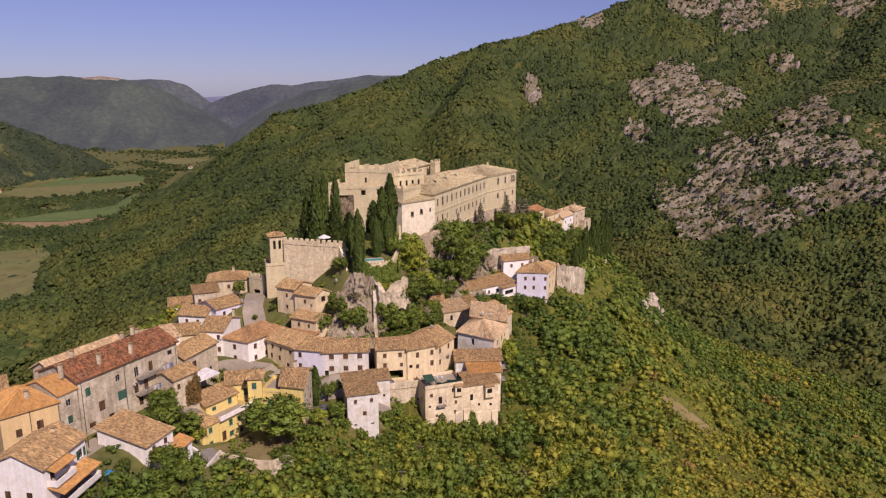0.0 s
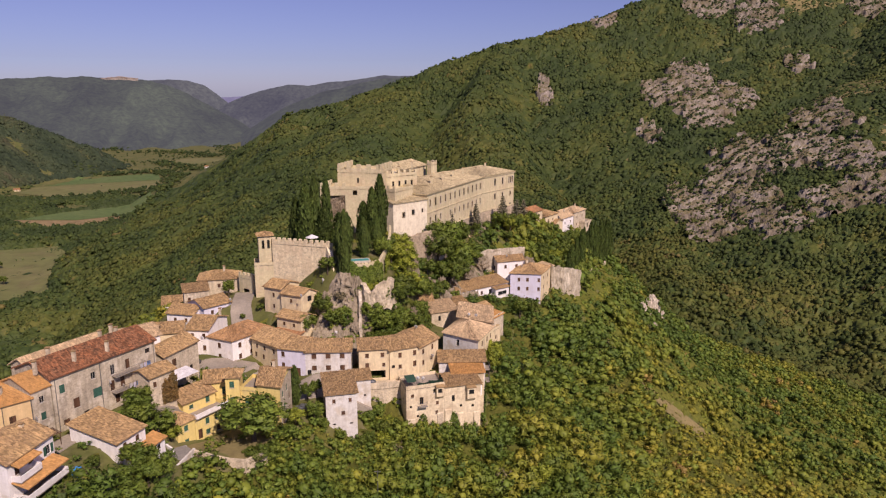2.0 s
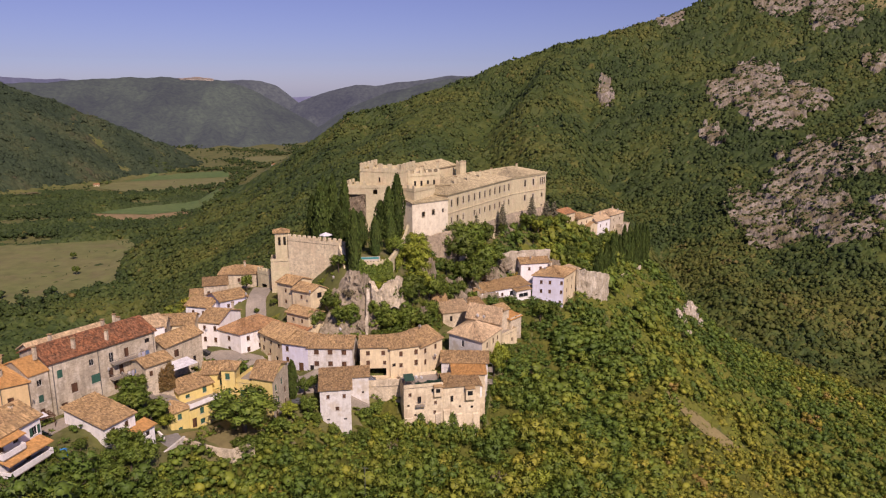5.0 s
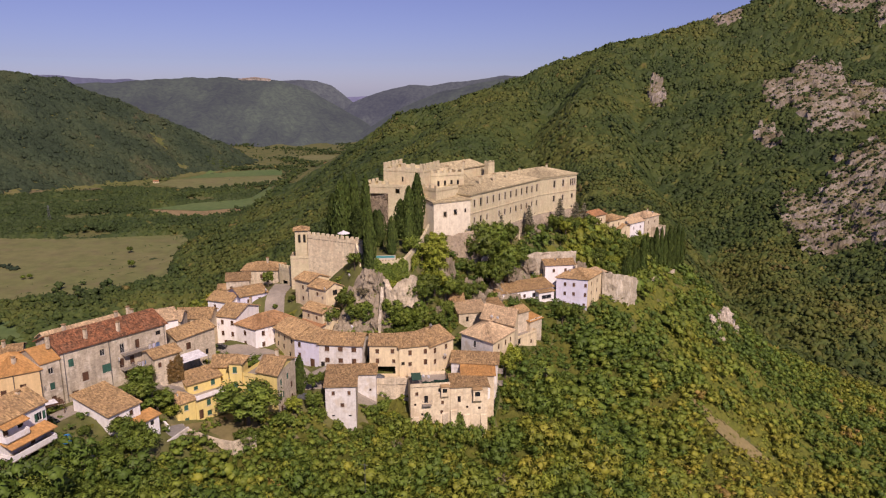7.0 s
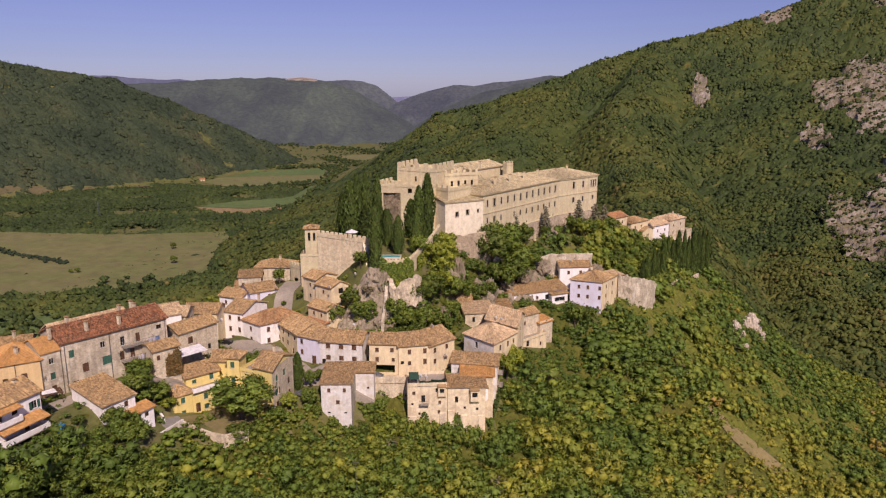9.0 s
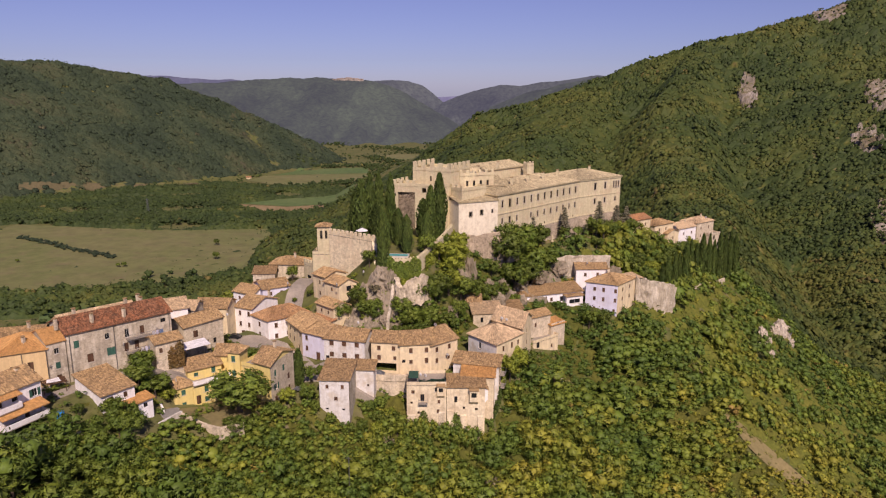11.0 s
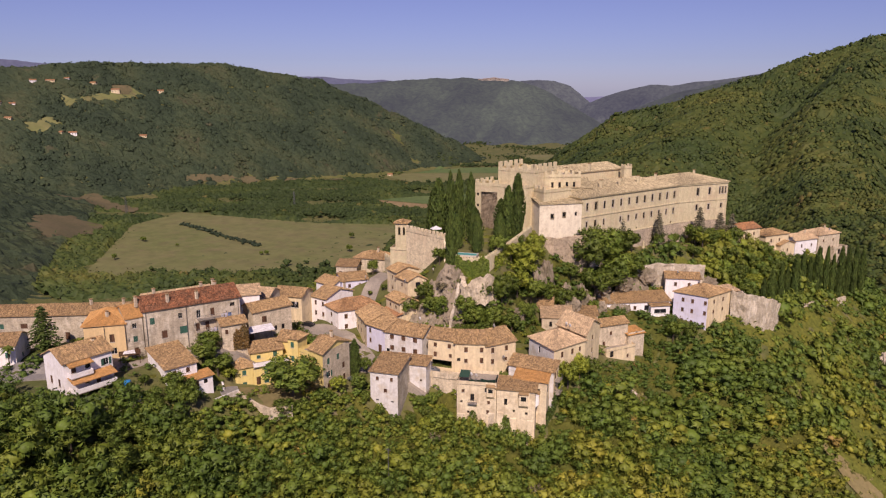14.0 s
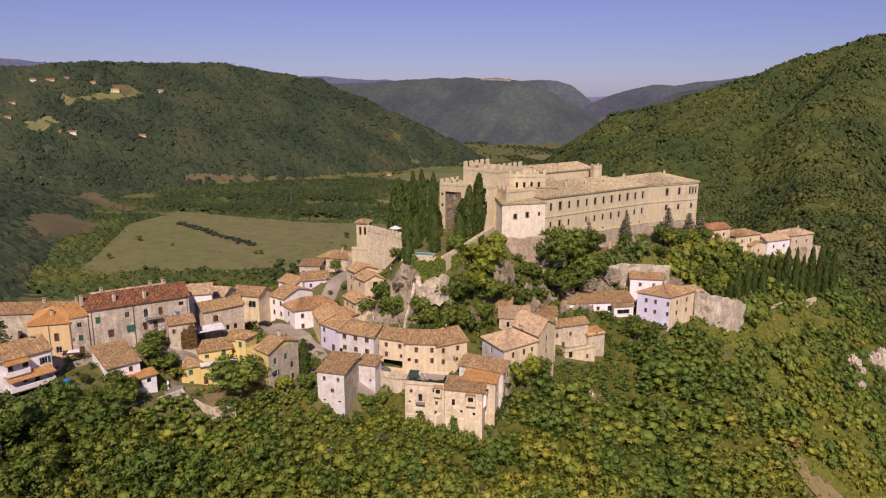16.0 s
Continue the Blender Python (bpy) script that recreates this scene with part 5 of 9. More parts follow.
UP = [0.05 + 0.9 * k / 11 for k in range(12)]
main = block((-3.0, 249.5), (18.4, 299.8), 24, base=158, top=183.0, roof="h", rise=3.2,
             wins=rows(0, UP, (178.2,), 1.15, 2.6, "c") + rows(0, [u for k, u in enumerate(UP) if k not in (3,)], (172.2,), 1.0, 2.1, "c") + [(0, 0.55, 168.6, 0.7, 0.8, "o"), (0, 0.93, 168.4, 0.7, 0.8, "o")])
block((18.4, 299.8), (33.2, 320.5), 22, base=156, top=183.2, roof="h", rise=2.8,
      wins=rows(0, (0.38, 0.62), (178.4,), 1.2, 2.8, "c") + rows(0, (0.38, 0.62), (172.4,), 1.1, 2.2, "c") + [(0, u, 178.4, 0.75, 2.8, "c") for u in (0.83, 0.89, 0.95)] + [(0, 0.88, 172.8, 0.9, 1.6, "c"), (0, 0.88, 168.0, 0.8, 1.2, "c")])
block((-14.0, 238.4), (-3.0, 249.5), 11, base=158, top=181.4, roof="m", rise=2.2, wall=m_castle_plaster, over=0.35,
      wins=[(0, 0.30, 176.2, 0.9, 1.5, "c"), (0, 0.58, 176.6, 0.9, 1.5, "c"), (0, 0.86, 176.8, 0.8, 1.4, "o")])
block((-34.4, 247.7), (-18.9, 244.4), 14, base=166, top=192.0, crenel=(0, 1, 3), wins=[(0, 0.48, 187.4, 0.7, 1.8, "o")], size=(1.5, 2.0))
block((-38.9, 238.6), (-20.0, 240.4), br=(-18.9, 244.2), bl=(-37.0, 248.2), base=160, top=187.2, crenel=(3,), wins=[(0, 5.3, 167.0, 6.2, 17.0, "x"), (0, 0.62, 184.0, 1.5, 1.7, "x"), (0, 0.9, 184.2, 1.4, 1.7, "x"), (0, 1.1, 182.5, 0.8, 1.0, "o"), (0, 1.1, 178.6, 0.8, 1.0, "o")], size=(1.2, 1.2))
merlons(castle, (-38.7, 238.8), (-30.4, 239.5), 187.2, 187.2, 1.1, 1.2, 0.7, m_castle, 1.0)
# broken inner wall in the breach of the west front
bm = bmesh.new()
net = []
for j in range(19):
    row = []
    for i in range(9):
        x, z = -37.2 + 0.82 * i, 166.6 + 0.98 * j
        bite = 0.9 * noise.noise(Vector((x * 0.6, z * 0.45, 3.1))) + 0.4 * noise.noise(Vector((x * 1.7, z * 1.4, 8.0)))
        row.append(bm.verts.new((x, 238.95 + 0.9 * (j / 18) + 0.6 * bite, z + 0.3 * math.sin(i * 2.1))))
    net.append(row)
for lo, hi in zip(net, net[1:]):
    for i in range(8):
        bm.faces.new((lo[i], lo[i + 1], hi[i + 1], hi[i]))
bmesh.ops.solidify(bm, geom=bm.faces[:], thickness=0.6)
bm.transform(c_inv)
part("broken_wall", bm, m_rubble, castle, "brown broken rubble core in the breach")
block((-18.9, 244.2), (-13.6, 240.6), br=(-8.0, 252.0), bl=(-14.0, 256.0), base=165, top=186.0, crenel=(0,), wins=[(0, 0.5, 180.6, 0.8, 1.5, "o"), (0, 0.5, 176.0, 0.8, 1.4, "o")], size=(1.0, 1.1))
block((-17.5, 250.5), (-7.0, 258.5), 14, base=170, top=190.0, crenel=(0, 3), wins=rows(0, (0.22, 0.42, 0.62, 0.82), (185.2,), 0.9, 2.0, "o"), size=(1.0, 1.1))
block((-13.0, 254.5), (-3.6, 261.0), 8, base=176, top=185.2, roof="m", rise=2.6)
block((-26.0, 262.0), (-6.0, 306.0), 9, base=168, top=187.6, roof="h", rise=2.6)
block((-3.4, 299.6), (-1.2, 302.6), 2.4, base=180, top=189.2, crenel=(0, 1, 3), size=(0.6, 0.7))
# battered plinth below the long front
bm = bmesh.new()
for a, b, z1 in (((-3.0, 249.5), (18.4, 299.8), 168.2), ((18.4, 299.8), (33.2, 320.5), 168.2)):
    a, b = Vector(a), Vector(b)
    d = (b - a).normalized()
    n = Vector((d.y, -d.x))
    vs = [bm.verts.new((*(p + n * o), z)) for p, o, z in ((a, 1.6, 154), (b, 1.6, 154), (b, 0.12, z1), (a, 0.12, z1), (b, -0.2, z1), (a, -0.2, z1))]
    bm.faces.new(vs[:4])
    bm.faces.new((vs[3], vs[2], vs[4], vs[5]))
bm.transform(c_inv)
part("plinth", bm, m_plinth, castle, "grey battered stone plinth")
# string courses and cornice of the long front
for z, out, high in ((175.9, 0.22, 0.35), (182.5, 0.35, 0.5), (168.0, 0.30, 0.4)):
    bm = bmesh.new()
    for a, b in (((-3.0, 249.5), (18.4, 299.8)), ((18.4, 299.8), (33.2, 320.5))):
        a, b = Vector(a), Vector(b)
        d = (b - a).normalized()
        n = Vector((d.y, -d.x))
        p = [a, b, b + n * out, a + n * out]
        slab(bm, [Vector((*v, z + high)) for v in (p[0], p[3], p[2], p[1])], high)
    bm.transform(c_inv)
    part("string_course", bm, m_castle, castle)
for x, y, z in ((-2, 266, 185.8), (2, 276, 185.8), (6, 286, 185.8), (10, 296, 185.8), (-14, 262, 190), (20, 318, 185.6), (-10, 276, 190.4)):
    chimney(castle, x, y, z, 1.4, 0.9, m_castle)


def wall_run(name, pts, thick, m, label, category="wall", battlement=None, drop=6.0, rough=0.0):
    """A free-standing wall through (x, y, top) points, reaching well into the ground. rough: how far its ruined faces and top are broken."""
    x0, y0, z0 = pts[0]
    home = thing(name, x0, y0, z0 - drop, 0, label, category, kind="")
    inv = home.matrix_basis.inverted()
    bm = bmesh.new()
    left, right = [], []
    for k, (x, y, z) in enumerate(pts):
        a, b = Vector(pts[max(0, k - 1)][:2]), Vector(pts[min(len(pts) - 1, k + 1)][:2])
        d = (b - a).normalized() * thick / 2
        left.append((x - d.y, y + d.x, z))
        right.append((x + d.y, y - d.x, z))
    rings = [[bm.verts.new((*l[:2], l[2])), bm.verts.new((*r[:2], r[2])), bm.verts.new((*r[:2], r[2] - drop)), bm.verts.new((*l[:2], l[2] - drop))] for l, r in zip(left, right)]
    for p, q in zip(rings, rings[1:]):
        for k in range(4):
            bm.faces.new((p[k], p[(k + 1) % 4], q[(k + 1) % 4], q[k]))
    bm.faces.new(rings[0])
    bm.faces.new(rings[-1][::-1])
    bmesh.ops.recalc_face_normals(bm, faces=bm.faces)
    if rough:
        for reach in (2.4, 1.2, 0.6):
            bmesh.ops.subdivide_edges(bm, edges=[e for e in bm.edges if e.calc_length() > reach], cuts=1, use_grid_fill=True)
        bmesh.ops.triangulate(bm, faces=bm.faces)
        for v in bm.verts:
            p = v.co
            v.co = p + rough * (noise.noise_vector(p * 0.35) * 1.0 + noise.noise_vector(p * 1.1) * 0.7 + noise.noise_vector(p * 2.9) * 0.4)
    bm.transform(inv)
    part("wall", bm, m, home)
    if battlement:
        for (ax, ay, az), (bx, by, bz) in zip(pts, pts[1:]):
            merlons(home, (ax, ay), (bx, by), az, bz, battlement[0], battlement[1], 0.5, m)
    return home


# church tower and battlemented wall below the castle garden
tower = house("square bell tower with twin arched openings", (-51.9, 207.0), (-48.1, 208.4), 3.9, base=155, eave=176.6, roof="p", rise=0.9, wall=m_castle, over=0.6, name="bell_tower", category="tower", group="church",
              wins=[(0, 0.33, 172.4, 0.75, 2.6, "x"), (0, 0.72, 172.4, 0.75, 2.6, "x"), (1, 0.5, 172.4, 0.9, 2.6, "x"), (3, 0.35, 172.4, 0.75, 2.6, "x"), (3, 0.7, 172.4, 0.75, 2.6, "x")])
house("tall weathered curtain wall with battlements", (-47.9, 207.4), (-29.6, 201.9), 2.4, base=153, eave=175.0, roof="t", wall=m_curtain, name="curtain_wall", category="wall", group="castle walls", crenel=((0,), 1.0, 1.1, 0.6))
wall_run("curtain_wall", [(-30.0, 202.4, 174.6), (-28.0, 199.5, 170.5), (-26.4, 196.6, 166.0)], 1.2, m_curtain, "weathered curtain wall stepping down to the rock", drop=16, rough=0.3)
house("massive stone foot of the bell tower", (-53.2, 205.8), (-47.2, 207.6), 6.0, base=154, eave=168.4, roof="t", wall=m_castle, name="church", category="church", group="church")
house("stone gatehouse with an open arch", (-60.4, 212.6), (-55.0, 209.4), 3.0, base=154.5, eave=163.0, roof="t", wall=m_castle, name="gatehouse", category="gate", group="castle walls", wins=[(0, 0.5, 154.6, 2.6, 4.2, "x")], crenel=((0,), 0.9, 1.0, 0.5))
wall_run("garden_wall", [(-23.0, 196.6, 170.6), (-18.0, 197.0, 170.6), (-14.6, 200.0, 170.8), (-13.5, 208.0, 172.2), (-13.5, 220.0, 173.6), (-14.5, 233.0, 174.6)], 0.5, m_castle, "low battlemented garden wall curving up to the castle", battlement=(0.5, 0.4), drop=7)
wall_run("ruin", [(-18.4, 192.6, 166.4), (-17.4, 191.0, 164.9), (-16.0, 190.9, 163.6), (-14.8, 191.1, 165.6), (-13.4, 191.4, 166.6), (-12.2, 191.7, 167.2), (-11.2, 192.2, 166.6), (-10.9, 194.4, 167.4), (-10.7, 196.6, 166.2)], 1.4, m_stone, "broken tower stump of pale stone", "ruin", drop=8, rough=0.4)
wall_run("retaining_wall", [(-15.0, 236.0, 170.2), (-9.0, 239.0, 170.0), (-1.0, 247.0, 170.4), (4.0, 253.0, 168.0)], 1.0, m_rubble, "rough rubble wall under the white castle wing", drop=20, rough=0.55)

# ---- trees ----
rng = np.random.default_rng(11)


def ball(sub, seed, rough=0.28, squash=1.0):
    """A lumpy crown core of radius about 1: points and triangles."""
    bm = bmesh.new()
    bmesh.ops.create_icosphere(bm, subdivisions=sub, radius=1.0)
    off = Vector((seed * 3.7, seed * 1.9, seed * 5.1))
    for v in bm.verts:
        n = noise.noise(v.co * 1.7 + off) + 0.5 * noise.noise(v.co * 3.9 + off)
        v.co *= 1 + rough * n
        v.co.z *= squash
    V = np.array([v.co[:] for v in bm.verts])
    F = np.array([[v.index for v in f.verts] for f in bm.faces])
    bm.free()
    return V, F


def sprays(V, F, count, size, seed, out=(0.88, 1.16), up=0.25):
    """Small leaf clumps, as bent diamonds, strewn over a crown core."""
    r = np.random.default_rng(seed)
    tri = V[F[r.integers(0, len(F), count)]]
    w = r.dirichlet((1, 1, 1), count)
    p = (tri * w[:, :, None]).sum(1) * r.uniform(*out, count)[:, None]
    n = p / np.linalg.norm(p, axis=1)[:, None] + r.normal(0, 0.8, (count, 3)) + np.array([0, 0, up])
    n /= np.linalg.norm(n, axis=1)[:, None]
    t = np.cross(n, r.normal(0, 1, (count, 3)))
    t /= np.linalg.norm(t, axis=1)[:, None]
    b = np.cross(n, t)
    s = (size * r.uniform(0.6, 1.4, count))[:, None]
    pts = np.stack([p - t * s, p - b * s * 0.7 - n * s * 0.25, p + t * s, p + b * s * 0.7 - n * s * 0.25], 1).reshape(-1, 3)
    i = np.arange(count) * 4
    return pts, np.concatenate([np.stack([i, i + 1, i + 2], -1), np.stack([i, i + 2, i + 3], -1)])


def flecks(V, F, count, size, seed, out=(0.82, 1.25), up=0.25):
    """Leaf clumps as single triangles, strewn over a crown core."""
    P, T = sprays(V, F, count, size, seed, out, up)
    P = P.reshape(-1, 4, 3)[:, :3]
    return P.reshape(-1, 3), np.arange(count * 3).reshape(-1, 3)


def lump(seed):
    """The plainest crown core: an uneven octahedron."""
    r = np.random.default_rng(seed)
    V = np.array([(1, 0, 0), (0, 1, 0), (-1, 0, 0), (0, -1, 0), (0, 0, 0.9), (0, 0, -0.8)], float)
    V *= r.uniform(0.8, 1.25, 6)[:, None]
    V += r.normal(0, 0.12, V.shape)
    return V, np.array([(0, 1, 4), (1, 2, 4), (2, 3, 4), (3, 0, 4), (1, 0, 5), (2, 1, 5), (3, 2, 5), (0, 3, 5)])


def crown_kit(seed, lumps, per, size, spread=0.70, core=0.74, wide=(0.26, 0.40), flat=False, coarse=False):
    """A crown of many lumps, each a small core under loose leaf clumps: points, triangles, soft outward normals and a tone for each lump.
    flat: a group of low crowns side by side instead of one round crown."""
    r = np.random.default_rng(seed)
    V, F, N, T, n0 = [], [], [], [], 0
    for k in range(lumps):
        a = k * 2.4 + r.uniform(-0.5, 0.5)
        if flat:
            rad = spread * math.sqrt((k + 0.3) / lumps) * r.uniform(0.8, 1.2)
            h = r.uniform(-0.25, 0.25)
        elif k == 0:
            rad, h = 0.0, 0.05
        else:
            h = -0.35 + 1.02 * (k + 0.3) / lumps
            rad = spread * math.sqrt(max(0.02, 1 - max(0.0, h) ** 2)) * r.uniform(0.6, 1.1)
        c = np.array([math.cos(a) * rad, math.sin(a) * rad, h])
        s = r.uniform(*wide) * (1.7 if k == 0 and not flat else 1)
        cv, cf = lump(seed * 17 + k) if coarse else ball(1, seed * 17 + k, 0.5, 0.85)
        pv, pf = flecks(cv, cf, per, size / s, seed * 19 + k, (0.68, 1.42))
        soft = cv / np.linalg.norm(cv, axis=1)[:, None]
        tri = pv.reshape(-1, 3, 3)
        out = tri.mean(1)
        out /= np.linalg.norm(out, axis=1)[:, None]
        own = np.cross(tri[:, 1] - tri[:, 0], tri[:, 2] - tri[:, 0])
        own /= np.linalg.norm(own, axis=1)[:, None] + 1e-9
        side = np.sign((own * out).sum(1))
        own *= side[:, None]
        pf = np.where(side[:, None] < 0, pf[:, [0, 2, 1]], pf)
        mixed = out * 0.72 + own * 0.46 + c * 0.42
        tone = r.normal(0, 0.07)
        for v, f, n in ((cv * core, cf, soft + c * 0.5), (pv, pf, np.repeat(mixed, 3, 0))):
            V.append(v * s + c)
            F.append(f + n0)
            N.append(n / np.linalg.norm(n, axis=1)[:, None])
            T.append(np.full(len(v), tone))
            n0 += len(v)
    return np.concatenate(V), np.concatenate(F), np.concatenate(N), np.concatenate(T)


LEAFY = [crown_kit(k + 1, 13, 54, 0.092, 0.72, 0.56, (0.25, 0.39)) for k in range(8)]
MIDDLE = [crown_kit(k + 10, 9, 26, 0.122, 0.76, 0.62, (0.23, 0.42)) for k in range(8)]
SMALL = [crown_kit(k + 30, 6, 15, 0.162, 0.70, 0.68, (0.26, 0.46)) for k in range(6)]
FAR = [crown_kit(k + 50, 6, 5, 0.17, 0.80, 0.85, (0.22, 0.42), True, True) for k in range(10)]
DISTANT = [crown_kit(k + 70, 5, 4, 0.19, 0.80, 0.90, (0.24, 0.44), True, True) for k in range(8)]
TINY = [crown_kit(k + 90, 3, 3, 0.24, 0.55, 1.0, (0.42, 0.60), True, True) for k in range(8)]


def built_clear(x, y):
    """Metres to the nearest house wall, roughly."""
    d = np.full(x.shape, 1e3)
    for (bx, by, br), q in zip(BUILT, FOOT):
        near = np.nonzero(np.hypot(x - bx, y - by) < br + 22)[0]
        if len(near):
            px, py = x[near], y[near]
            out, inn = np.full(px.shape, 1e3), np.ones(px.shape, bool)
            for k in range(4):
                a, c = q[k], q[(k + 1) % 4]
                e = c - a
                s = np.clip(((px - a.x) * e.x + (py - a.y) * e.y) / e.length_squared, 0, 1)
                out = np.minimum(out, np.hypot(px - a.x - s * e.x, py - a.y - s * e.y))
                inn &= e.x * (py - a.y) - e.y * (px - a.x) > 0
            d[near] = np.minimum(d[near], np.where(inn, -out, out))
    return d


def blocked(x, y):
    """Where no wood grows: meadows, the garden, rock faces."""
    out = (ground(x, y) < 3.0) & (x < -380)
    rock = crest(x, y, ROCCA, 1.5, 14, 0.75)
    garden = (x > -48) & (x < 38) & (y > 190) & (y < 330) & ((rock > 163) | (rock > 150) & (x < -12) | (crest(x, y, LEDGE, 1.5, 10, 0.8) > 160.6))
    return out | garden


def grid_points(x0, x1, y0, y1, step):
    X, Y = np.meshgrid(np.arange(x0, x1, step), np.arange(y0, y1, step))
    X, Y = X.ravel() + rng.uniform(-0.5, 0.5, X.size) * step, Y.ravel() + rng.uniform(-0.5, 0.5, Y.size) * step
    return X, Y


def species_at(x, y):
    """0 to 1, in drifts, with single trees that differ: deep green in the hollows and round the houses, olive on the dry open slope."""
    a = 0.16 * np.sin(x / 31 + 2 * np.sin(y / 47)) + 0.12 * np.sin(y / 23 - x / 61) + 0.10 * np.sin(x / 83 + y / 117)
    near = np.hypot(x - 40, y - 10) < 440
    dry = np.clip((x - 48 - 0.10 * (y - 180)) / 45, 0, 1) * np.clip((360 - y) / 60, 0, 1)
    deep = np.clip((18 - x) / 30, 0, 1)
    lush = np.clip(1.2 - np.hypot(x - 32, y - 215) / 80, 0, 1)
    base = np.where(near, 0.29 + 0.17 * dry - 0.15 * lush - 0.03 * deep, 0.36 + 0.02 * np.clip((105 - ground(x, y)) / 60, 0, 1) - 0.10 * np.clip((x - 120) / 200, 0, 1) + 0.15 * np.clip((760 - y) / 160, 0, 1) * np.clip((x - 90) / 60, 0, 1) - 0.30 * (x < -330) * (ground(x, y) < 6) * np.clip((y - 640) / 100, 0, 1))
    single = rng.normal(0, 1, np.shape(x)) * np.where(near, 0.13, np.where(x > 60, 0.12, 0.08))
    odd = rng.random(np.shape(x))
    sp = base + a * np.where(near, 0.95, np.where((x < -600) & (ground(x, y) > 6), 1.3, 0.75)) + single
    sp = np.where(odd < np.where(dry > 0.3, 0.02, 0.006), 0.97, np.where(odd < 0.03, sp + 0.25, sp))
    return np.clip(sp, 0, 1)


def strew(name, templates, x, y, radius, tall, m, label, sink=0.45, lift=0.0, fall=0.0):
    """Crowns at the given places, joined into one object. fall: how far a crown leans with the slope it stands on."""
    z = ground(x, y) + lift
    gx, gy = (np.clip((ground(x + dx, y + dy) - ground(x - dx, y - dy)) / 8.0, -1.2, 1.2) * fall for dx, dy in ((4.0, 0.0), (0.0, 4.0)))
    pick = rng.integers(0, len(templates), len(x))
    turn = rng.uniform(0, math.tau, len(x))
    sp = species_at(x, y)
    V, F, S, N, n0 = [], [], [], [], 0
    for k, (tv, tf, tn, tt) in enumerate(templates):
        w = np.nonzero(pick == k)[0]
        if not len(w):
            continue
        c, s = np.cos(turn[w])[:, None], np.sin(turn[w])[:, None]
        r, h = radius[w][:, None], tall[w][:, None]
        px = tv[:, 0] * c - tv[:, 1] * s
        py = tv[:, 0] * s + tv[:, 1] * c
        P = np.stack([px * r + x[w][:, None], py * r + y[w][:, None], tv[:, 2] * h * 0.5 + (z[w] + tall[w] * sink)[:, None] + (px * gx[w][:, None] + py * gy[w][:, None]) * r], -1)
        V.append(P.reshape(-1, 3))
        n = np.stack([tn[:, 0] * c - tn[:, 1] * s - 0.6 * gx[w][:, None], tn[:, 0] * s + tn[:, 1] * c - 0.6 * gy[w][:, None], np.repeat(tn[None, :, 2], len(w), 0)], -1).reshape(-1, 3)
        N.append(n / (np.linalg.norm(n, axis=1)[:, None] + 1e-6))
        F.append((tf[None] + (n0 + np.arange(len(w)) * len(tv))[:, None, None]).reshape(-1, 3))
        S.append(np.clip(sp[w][:, None] + tt[None], 0, 1).ravel())
        n0 += len(w) * len(tv)
    me = mesh_np(name, np.concatenate(V), np.concatenate(F), True)
    me.attributes.new("species", "FLOAT", "POINT").data.foreach_set("value", np.concatenate(S).astype(np.float32))
    me.attributes.new("custom_normal", "FLOAT_VECTOR", "POINT").data.foreach_set("vector", np.concatenate(N).astype(np.float32).ravel())
    ob = part(name, me, m)
    return tagged(ob, label, "woods", kind="stuff")


